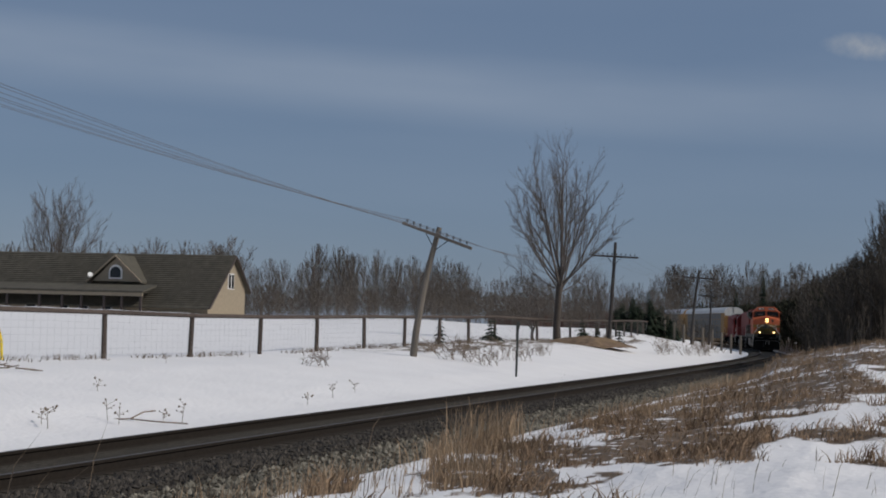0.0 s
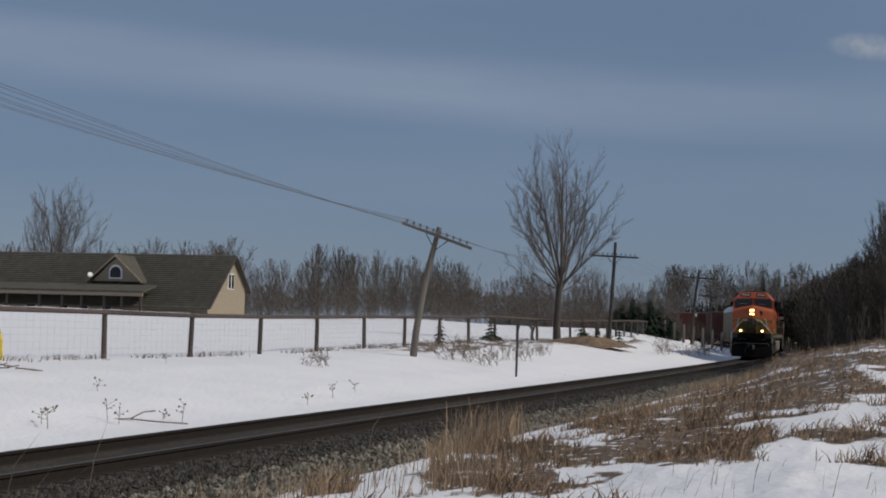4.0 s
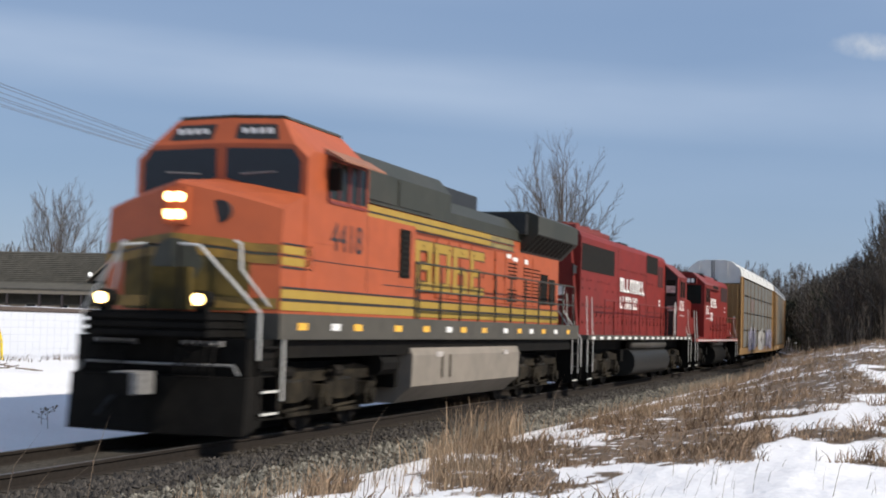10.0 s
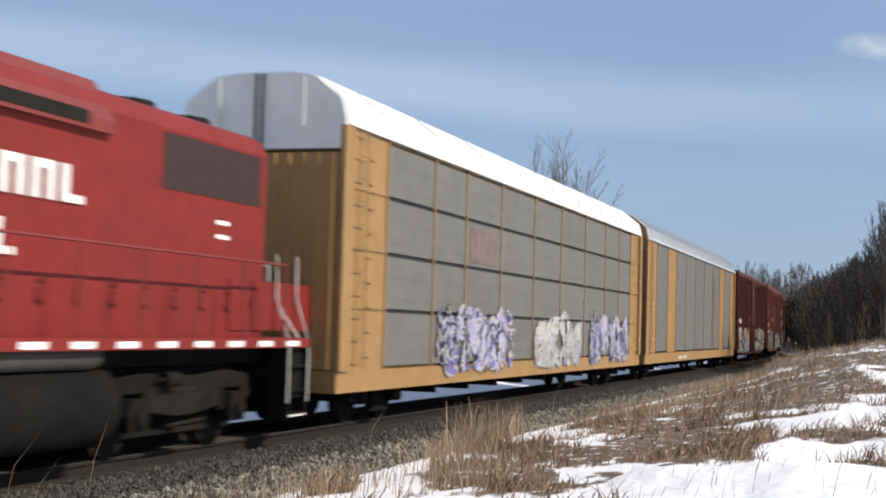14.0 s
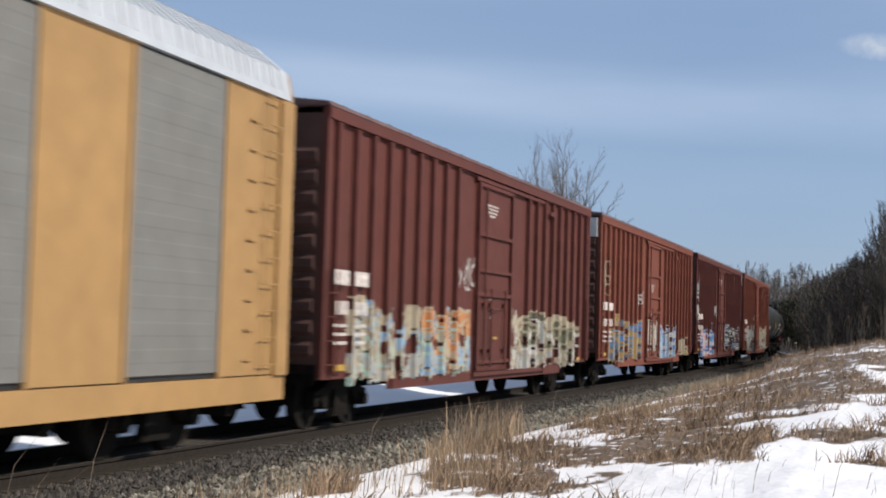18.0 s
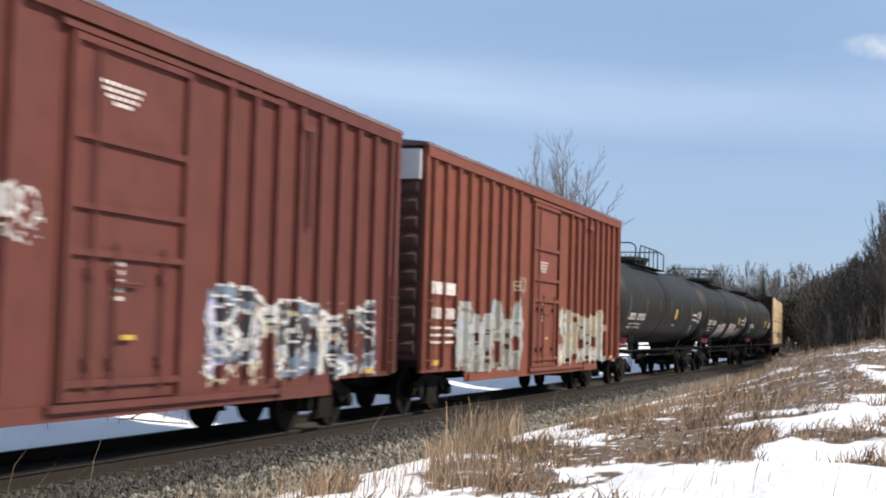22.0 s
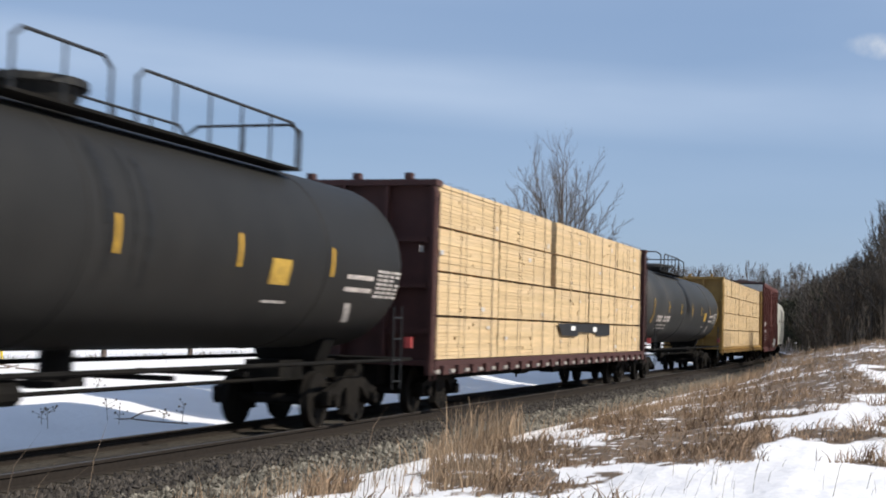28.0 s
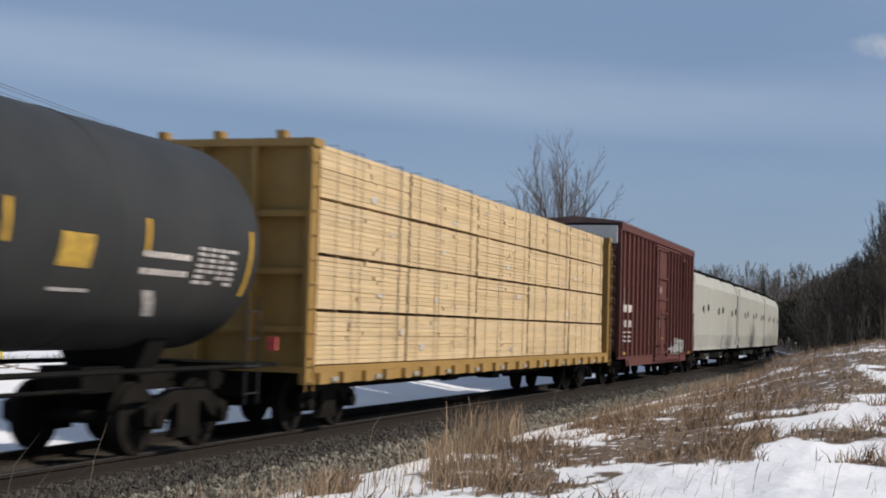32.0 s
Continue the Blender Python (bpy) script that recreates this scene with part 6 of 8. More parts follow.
    nose_panel("nose_stripe", .6, 1.44, lambda y: 1.94, lambda y: 2.1, M_NOSEYELLOW, .012, low)
    nose_panel("nose_line", -1.44, 1.44, lambda y: 2.725 + .13 * max(0, 1 - abs(y) / 1.1) ** .6, lambda y: 2.765 + .13 * max(0, 1 - abs(y) / 1.1) ** .6, M_GREEN, .010, low)
    nose_panel("round_shield", -.42, .42, lambda y: 2.56 - .3 * (1 - (y / .42) ** 2) ** .5, lambda y: 2.6 + .34 * (1 - (y / .42) ** 2) ** .5, M_GREEN, .020, low, "dark green round shield, no lettering")
    for sgn in (-1, 1):
        bars_y = 1.466 if sgn > 0 else -1.47
        for z0, z1 in ((2.60, 2.72), (2.77, 2.89)):
            bars("nose_stripe", [(8.05, 9.10, z0, z1)], bars_y, M_LYELLOW, c, "yellow stripe on the side of the nose")
        bars("stripe_edge", [(8.0, 9.10, 2.55, 2.58), (8.0, 9.10, 2.905, 2.93), (8.0, 9.10, 2.735, 2.755), (7.97, 8.0, 2.55, 2.93)], bars_y, M_BLACKPAINT, c)
    bm = bmesh.new()
    box(bm, 9.60, 9.745, -.30, .30, 1.9, 2.52)
    part("nose_door", bm, M_NOSEOLIVE, low, bevel=0.02)
    # headlamps: two stacked in the nose, ditch lights on the deck
    bm = bmesh.new()
    box(bm, 9.45, 9.70, -.19, .19, 3.14, 3.70)
    part("headlight_box", bm, M_ORANGE, c, bevel=0.03)
    for z in (3.29, 3.55):
        for y in (-.085, .085):
            bm = bmesh.new()
            rod(bm, (9.69, y, z), (9.725, y, z), .075, .075, 12)
            part("headlight", bm, M_LAMP, c, "lit round headlamp")
    for y in (-.78, .78):
        bm = bmesh.new()
        rod(bm, (10.05, y, 2.04), (10.32, y, 2.04), .13, .13, 12)
        box(bm, 10.1, 10.26, y - .08, y + .08, 1.86, 1.95)
        part("lamp_housing", bm, M_FRAME, c)
        bm = bmesh.new()
        rod(bm, (10.32, y, 2.04), (10.35, y, 2.04), .085, .085, 12)
        part("ditch_light", bm, M_LAMP, c, "lit ditch light")
    bm = bmesh.new()
    rod(bm, (9.3, .60, 3.36), (nose_x(.6, 3.3) + .012, .60, 3.36), .17, .17, 16)
    part("round_emblem", bm, M_BLACKPAINT, c, "dark round emblem on the nose")
    # cab
    bm = bmesh.new()
    shells = [(8.29, 4.28, 4.50, 1.24), (8.03, 4.40, 4.93, .92), (7.85, 4.42, 4.95, .92), (5.72, 4.42, 4.95, .92)]
    rings = [[bm.verts.new((x, y, z)) for y, z in ((-1.475, 3.0), (1.475, 3.0), (1.475, za), (w, zb), (0, zb + .03), (-w, zb), (-1.475, za))] for x, za, zb, w in shells]
    for a, b in zip(rings[:-1], rings[1:]):
        for i in range(7):
            bm.faces.new((a[i], a[(i + 1) % 7], b[(i + 1) % 7], b[i]))
    bm.faces.new(rings[0])
    bm.faces.new(rings[-1][::-1])
    cab = part("cab", bm, M_ORANGE, c, bevel=0.02)
    boxpart("cab_base", (3.25, 8.28, -1.47, 1.47, 1.88, 3.0), M_ORANGE, c, "orange lower cab side")
    boxpart("cab_side", (3.25, 5.72, -1.47, 1.47, 3.0, 3.60), M_ORANGE, c, "orange equipment bay side")
    bm = bmesh.new()
    prism(bm, [(-.95, 4.945), (0, 4.985), (.95, 4.945), (.90, 5.0), (0, 5.03), (-.90, 5.0)], "x", 5.68, 7.95)
    part("cab_roof", bm, M_GREEN, c, bevel=0.01)
    for sgn in (-1, 1):
        bm = bmesh.new()
        outline = [(.09, 3.99), (.09, 4.45), (1.22, 4.42), (1.36, 4.22), (1.36, 3.74), (1.2, 3.68)]
        v = [bm.verts.new((8.302, sgn * y, z)) for y, z in outline]
        w = [bm.verts.new((8.27, sgn * y, z)) for y, z in outline]
        bm.faces.new(v)
        bm.faces.new(w[::-1])
        for i in range(6):
            bm.faces.new((v[i], v[(i + 1) % 6], w[(i + 1) % 6], w[i]))
        pane = part("windshield", bm, M_GLASS, cab, "dark windshield pane")
        # pale bar on the opaque pane for the bright strip reflecting in it
        bm = bmesh.new()
        rod(bm, (8.315, sgn * .35, 4.04), (8.315, sgn * .95, 4.07), .016, .012, 5)
        part("reflecting_strip", bm, M_HOSEEND, pane)
        # number board on the sloped face above the windshield
        bm = bmesh.new()
        quad = [(8.22, .20, 4.58), (8.22, .96, 4.56), (8.09, .86, 4.82), (8.09, .20, 4.84)]
        va = [bm.verts.new((x + .03, sgn * y, z + .015)) for x, y, z in quad]
        vb = [bm.verts.new((x - .06, sgn * y, z - .03)) for x, y, z in quad]
        bm.faces.new(va)
        for i in range(4):
            bm.faces.new((va[i], va[(i + 1) % 4], vb[(i + 1) % 4], vb[i]))
        board = part("number_board", bm, M_BLACKPAINT, cab)
        for q in range(4):
            y = sgn * .30 + sgn * q * .145
            boxpart("board_figure", (8.185, 8.2, min(y, y + sgn * .09), max(y, y + sgn * .09), 4.65, 4.77), M_LETTER, board)
        for x0, x1 in ((6.66, 7.42), (5.86, 6.56)):
            ys = sorted((sgn * 1.465, sgn * 1.48))
            bm = bmesh.new()
            box(bm, x0, x1, *ys, 3.74, 4.34)
            part("side_window", bm, M_CABGLASS, cab, "dark cab side window", bevel=0.003)
            bm = bmesh.new()
            for a in ((x0 - .045, x0, 3.69, 4.39), (x1, x1 + .045, 3.69, 4.39), (x0, x1, 3.66, 3.71), (x0, x1, 4.36, 4.40), ((x0 + x1) / 2 - .02, (x0 + x1) / 2 + .02, 3.71, 4.36)):
                box(bm, a[0], a[1], sgn * 1.47 if sgn > 0 else -1.495, 1.495 if sgn > 0 else -1.47, a[2], a[3])
            part("window_frame", bm, M_REDDARK, cab)
        bm = bmesh.new()
        prism(bm, [(sgn * 1.46, 4.46), (sgn * 1.80, 4.30), (sgn * 1.80, 4.33), (sgn * 1.46, 4.52)], "x", 5.75, 7.62)
        part("sunshade", bm, M_SHADE, cab, "faded orange awning over the cab windows")
        for z in np.arange(3.82, 4.42, .12):
            boxpart("cab_louvre", (5.12, 5.66, *sorted((sgn * 1.06, sgn * 1.08)), z, z + .07), M_BLACKPAINT, cab, "black louvre behind the cab windows")
        bm = bmesh.new()
        box(bm, 7.45, 7.53, *sorted((sgn * 1.5, sgn * 1.72)), 3.85, 4.2)
        part("mirror", bm, M_FRAME, cab)
    lettering("road_number", "4418", 0.66, M_BLACKPAINT, c, 6.62, 1.478, 3.12, "black road number on the cab side")
    bars("panel_seam", [(4.1, 7.95, 2.715, 2.73), (5.70, 5.715, 2.3, 3.6), (3.3, 4.9, 2.45, 2.465)], 1.472, M_BLACKPAINT, c)
    # yellow bands along cab and hood
    for x0, x1, y in ((3.26, 9.10, 1.474), (-10.0, 3.22, 1.012)):
        bars("yellow_stripe", [(x0, x1, 1.93, 2.06), (x0, x1, 2.11, 2.24)], y, M_LYELLOW, c, "yellow stripe along the side")
        bars("dark_stripe", [(x0, x1, 2.065, 2.105), (x0, x1, 2.25, 2.28)], y, M_BLACKPAINT, c)
    # equipment bay behind the cab, engine hood, radiator
    solid("control_compartment", hood_outline(1.0, 1.88, 4.58, .3), -.1, 5.7, M_ORANGE, c, "orange equipment bay with dark top")
    solid("bay_top", [(-1.05, 3.93), (1.05, 3.93), (1.05, 4.52), (.78, 4.84), (-.78, 4.84), (-1.05, 4.52)], -.1, 5.70, M_GREEN, c, "dark green top of the equipment bay")
    boxpart("bay_panel", (1.2, 3.1, 1.052, 1.07, 4.0, 4.5), M_GREEN, c, bevel=0.01)
    boxpart("bay_panel", (3.3, 4.9, 1.052, 1.07, 4.0, 4.5), M_GREEN, c, bevel=0.01)
    solid("engine_hood", hood_outline(1.0, 1.88, 4.20, .3), -6.2, -.1, M_ORANGE, c)
    solid("hood_top", [(-1.03, 3.92), (1.03, 3.92), (1.03, 4.16), (.72, 4.46), (-.72, 4.46), (-1.03, 4.16)], -6.2, -.1, M_GREEN, c, "dark green hood roof")
    for x0, x1 in ((-3.1, 5.7), (-5.2, -3.1)):
        m = M_LYELLOW if x1 > 0 else M_FADEDYELLOW
        bars("upper_stripe", [(x0, x1, 3.64, 3.75), (x0, x1, 3.79, 3.90)], 1.052 if x1 > 0 else 1.02, m, c, "yellow band below the hood roof")
    bars("stripe_line", [(-5.2, 5.7, 3.755, 3.785), (-5.2, 5.7, 3.60, 3.625)], 1.05, M_BLACKPAINT, c)
    bm = bmesh.new()
    box(bm, -3.35, -.95, -.62, .62, 4.40, 4.80)
    part("exhaust_pipe", bm, M_BLACKPAINT, c, "sooty exhaust housing", bevel=0.04)
    for x in (-.75, -.55, -.35):
        bm = bmesh.new()
        rod(bm, (x, .35, 4.44), (x, .35, 4.62), .03, .03, 6)
        rod(bm, (x - .16, .35, 4.62), (x + .18, .35, 4.62), .035, .08, 8)
        part("air_horn", bm, M_FRAME, c)
    solid("radiator_body", hood_outline(1.0, 1.88, 4.1, .1), -10.0, -6.2, M_ORANGE, c)
    solid("radiator_wing", [(-1.0, 3.66), (1.0, 3.66), (1.46, 4.12), (1.46, 4.56), (1.2, 4.68), (-1.2, 4.68), (-1.46, 4.56), (-1.46, 4.12)], -10.3, -5.9, M_GREEN, c, "dark overhanging radiator housing")
    bm = bmesh.new()
    box(bm, -6.75, -5.6, -1.2, 1.2, 4.1, 4.6)
    part("radiator_shroud", bm, M_BLACKPAINT, c, bevel=0.05)
    for i in range(9):
        x = -6.1 - i * .45
        bm = bmesh.new()
        v = [bm.verts.new(p) for p in ((x - .18, 1.06, 3.705), (x + .18, 1.06, 3.705), (x + .18, 1.44, 4.085), (x - .18, 1.44, 4.085))]
        bm.faces.new(v)
        w = [bm.verts.new(q.co + Vector((0, -.02, .02))) for q in v]
        bm.faces.new(w[::-1])
        part("radiator_screen", bm, M_GRILLE, c)
    # louvred panels low on the radiator end
    for x0, x1, z0, z1 in ((-4.7, -5.6, 2.9, 3.35), (-4.7, -5.6, 2.35, 2.75), (-6.2, -6.95, 2.4, 3.3), (-7.1, -7.85, 2.4, 3.3), (-8.0, -8.75, 2.4, 3.2), (-8.9, -9.6, 2.4, 3.1)):
        g = boxpart("engine_grille", (x1, x0, 1.0, 1.016, z0, z1), M_GRILLE, c, "dark louvred engine grille")
        for z in np.arange(z0 + .05, z1 - .03, .09):
            boxpart("slat", (x1 + .04, x0 - .04, 1.016, 1.035, z, z + .03), M_TRUCKDARK, g)
    # broad yellow block emblem on the hood, dark-edged plain shapes
    for k, x0 in enumerate((2.05, .83, -.39, -1.61)):
        x1 = x0 - 1.1
        strokes = [(x1, x0, 3.26, 3.44), (x1, x0, 2.46, 2.63), (x0 - .30, x0 - .04, 2.63, 3.26)]
        strokes += [[(x1 + .04, x1 + .30, 2.63, 3.26), (x1 + .3, x0 - .3, 2.88, 3.02)], [(x1 + .04, x1 + .30, 2.63, 3.26)], [(x1 + .04, x1 + .3, 2.63, 2.95), (x1 + .3, x0 - .3, 2.9, 3.02)], [(x1 + .3, x0 - .3, 2.88, 3.03)]][k]
        for a in strokes:
            bars("emblem_edge", [(a[0] - .03, a[1] + .03, a[2] - .03, a[3] + .03)], 1.026, M_EMBLEMEDGE, c)
            bars("block_emblem", [a], 1.031, M_LYELLOW, c, "yellow block emblem")
    bars("white_placard", [(-5.0, -4.6, 3.45, 3.55), (-5.6, -5.2, 3.4, 3.5), (-6.6, -6.3, 3.38, 3.5), (4.55, 4.9, 2.98, 3.02)], 1.022, M_LETTER, c)
    hood_doors(c, 3.1, -.1, 1.0, 2.34, 3.56, M_ORANGE, 4)
    hood_doors(c, -.2, -4.5, 1.0, 2.34, 3.56, M_ORANGE, 5)
    g = boxpart("access_door", (3.55, 4.1, 1.47, 1.486, 2.62, 3.5), M_TRUCKDARK, c, "dark louvred door behind the cab")
    for z in np.arange(2.68, 3.46, .1):
        boxpart("slat", (3.6, 4.05, 1.486, 1.5, z, z + .04), M_GRILLE, g)
    for y in (1.48, -1.48):
        xs = list(np.arange(-9.9, 3.3, 1.29)) + [3.2]
        for x in xs:
            bm = bmesh.new()
            rod(bm, (x, y, 1.88), (x, y, 2.94), .024, .024, 5)
            part("stanchion", bm, M_GREEN, c)
        for z in (2.42, 2.94):
            bm = bmesh.new()
            rod(bm, (-9.9, y, z), (3.2, y, z), .022, .022, 5)
            part("handrail", bm, M_GREEN, c)
    for k, x in enumerate((8.2, 6.9, 5.95, 4.0, 2.45, 1.05, .1, -1.4, -3.1, -4.3, -5.4, -6.6, -7.9, -9.3)):
        bars("reflector", [(x, x + .36, 1.64, 1.75)], 1.522, M_LETTER if k in (1, 5, 8, 10, 12) else M_REFLECT, c)
    # front rails down the nose to the steps
    for sgn in (-1, 1):
        for pts in ([(10.0, .28, 2.84), (10.05, .62, 2.82), (9.72, 1.45, 1.88), (9.72, 1.45, 1.2)], [(9.5, .9, 2.92), (9.5, 1.0, 2.88), (9.5, 1.02, 2.5), (8.98, 1.49, 1.7), (8.98, 1.49, .6)]):
            bm = bmesh.new()
            bent(bm, [(x, sgn * y, z) for x, y, z in pts], .023)
            part("nose_rail", bm, M_RAILWHITE, c, "white-painted front handrail")
        bm = bmesh.new()
        bent(bm, [(9.68, sgn * .28, 2.84), (10.0, sgn * .28, 2.84), (10.0, sgn * .28, 1.86)], .02)
        part("deck_rail", bm, M_FRAME, c)
        for z in (.40, .72, 1.04, 1.36):
            st = boxpart("step", (9.05, 9.65, *sorted((sgn * 1.16, sgn * 1.46)), z, z + .04), M_FRAME, c)
            boxpart("step_edge", (9.08, 9.62, *sorted((sgn * 1.462, sgn * 1.475)), z + .005, z + .04), M_RAILWHITE if z < .9 else M_FRAME, st, "white-painted step edge")
        for x in (9.0, 9.66):
            boxpart("step_side", (x, x + .04, *sorted((sgn * 1.14, sgn * 1.44)), .34, 1.5), M_FRAME, c)
        corner_steps(c, -10.25, sgn * 1.47, 1.88, -1)
    # fuel tank and trucks
    tank_profile = [(-1.42, 1.34), (1.42, 1.34), (1.48, 1.2), (1.46, .62), (1.1, .30), (-1.1, .30), (-1.46, .62), (-1.48, 1.2)]
    solid("fuel_tank", tank_profile, -4.3, 3.25, M_TANTANK, c, "dusty tan fuel tank", bevel=0.02)
    for x in (1.45, .95):
        boxpart("fill_gauge", (x, x + .06, 1.475, 1.49, .75, 1.2), M_TRUCK, c)
    bars("tank_mark", [(1.5, 1.9, 1.16, 1.26), (-3.3, -2.9, 1.16, 1.26)], 1.49, M_FADED, c)
    boxpart("equipment_box", (3.27, 3.45, -1.2, 1.2, .6, 1.3), M_FRAME, c)
    bm = bmesh.new()
    rod(bm, (3.7, 1.2, 1.05), (4.6, 1.2, 1.05), .2, .2, 10)
    part("air_reservoir", bm, M_FRAME, c)
    boxpart("battery_box", (-4.9, -4.4, .5, 1.35, .6, 1.2), M_FRAME, c)
    loco_truck(c, 6.75, 1.98, M_TRUCK)
    loco_truck(c, -6.9, 1.98, M_TRUCK)
    couple(c, L, 6.8)


def red_cab(c, x_front, x_back, nose_x, fwd, number, wide, boards=True):
    """Cab and short nose. fwd: +1 where the nose points to the train's front."""
    lo, hi = min(x_front, x_back), max(x_front, x_back)
    bm = bmesh.new()
    prism(bm, [(-1.5, 1.6), (1.5, 1.6), (1.5, 4.02), (.92, 4.5), (-.92, 4.5), (-1.5, 4.02)], "x", lo, hi)
    cab = part("cab", bm, M_RED, c, bevel=0.03)
    bm = bmesh.new()
    prism(bm, [(1.53, 4.0), (.93, 4.53), (-.93, 4.53), (-1.53, 4.0), (-1.53, 3.96), (-.9, 4.49), (.9, 4.49), (1.53, 3.96)], "x", lo - .08, hi + .08)
    part("cab_roof", bm, M_REDDARK, c, "faded red cab roof")
    mid = (lo + hi) / 2
    for sgn in (-1, 1):
        ys = sorted((sgn * 1.495, sgn * 1.515))
        for k, (a, b) in enumerate(((mid - .62, mid - .05), (mid + .05, mid + .62))):
            bm = bmesh.new()
            box(bm, a, b, *ys, 3.2, 3.82)
            part("side_window", bm, M_CABGLASS, cab, "cab side window")
        bm = bmesh.new()
        for a in ((mid - .7, mid - .62, 3.14, 3.88), (mid + .62, mid + .7, 3.14, 3.88), (mid - .62, mid + .62, 3.12, 3.18), (mid - .62, mid + .62, 3.84, 3.90), (mid - .03, mid + .03, 3.18, 3.84)):
            box(bm, a[0], a[1], min(sgn * 1.5, sgn * 1.535), max(sgn * 1.5, sgn * 1.535), a[2], a[3])
        part("window_frame", bm, M_REDDARK, cab)
    xf = x_front + fwd * .004
    for y0, y1 in ((.62, 1.35), (-1.35, -.62), (-.52, -.05), (.05, .52)):
        bm = bmesh.new()
        box(bm, min(xf, xf + fwd * .015), max(xf, xf + fwd * .015), y0, y1, 3.35 if abs(y0) < 1 and abs(y1) < 1 else 3.1, 3.95)
        part("windshield", bm, M_CABGLASS, cab)
    bm = bmesh.new()
    box(bm, min(xf, xf + fwd * .22), max(xf, xf + fwd * .22), -1.16, 1.16, 3.99, 4.29)
    part("number_board_box", bm, M_RED, cab, bevel=0.03)
    if boards:
        for y0, y1 in ((-1.12, -.32), (.32, 1.12)):
            bm = bmesh.new()
            a = xf + fwd * .222
            box(bm, min(a, a + fwd * .01), max(a, a + fwd * .01), y0, y1, 4.02, 4.26)
            part("number_board", bm, M_BLACKPAINT, cab)
            a += fwd * .011
            for q in range(4):
                boxpart("board_figure", (min(a, a + fwd * .004), max(a, a + fwd * .004), y0 + .06 + q * .18, y0 + .19 + q * .18, 4.05, 4.23), M_LETTER, cab)
    bm = bmesh.new()
    a = xf + fwd * .22
    rod(bm, (a, -.1, 4.2), (a + fwd * .04, -.1, 4.2), .08, .08, 10)
    rod(bm, (a, .1, 4.2), (a + fwd * .04, .1, 4.2), .08, .08, 10)
    part("headlight", bm, M_GLASS, cab)
    # nose
    bm = bmesh.new()
    n0, n1 = sorted((x_front + fwd * .002, nose_x))
    top = 3.28 if not wide else 3.35
    prism(bm, [(-.9, 1.6), (.9, 1.6), (.9, top - .12), (.72, top), (-.72, top), (-.9, top - .12)], "x", n0, n1)
    nose = part("nose", bm, M_RED, c, bevel=0.04)
    bm = bmesh.new()
    a = nose_x
    box(bm, min(a, a + fwd * .012), max(a, a + fwd * .012), .12, .72, 2.82, 3.12)
    part("name_plate", bm, M_LETTER, nose, "white panel on the nose")
    bm = bmesh.new()
    box(bm, min(a, a + fwd * .016), max(a, a + fwd * .016), .25, .6, 2.92, 3.02)
    part("plate_mark", bm, M_BLACKPAINT, nose)
    bm = bmesh.new()
    for y in (-.55, .55):
        rod(bm, (a + fwd * .35, y, 2.0), (a + fwd * .40, y, 2.0), .09, .09, 10)
    part("ditch_light", bm, M_GLASS, c)
    lettering("road_number", number, 0.58, M_LETTER, c, mid - fwd * .05, 1.506, 2.82, "white road number on the cab side")
    bars("small_text", [(mid - .6, mid + .55, 2.44, 2.46)], 1.503, M_LETTER, c)


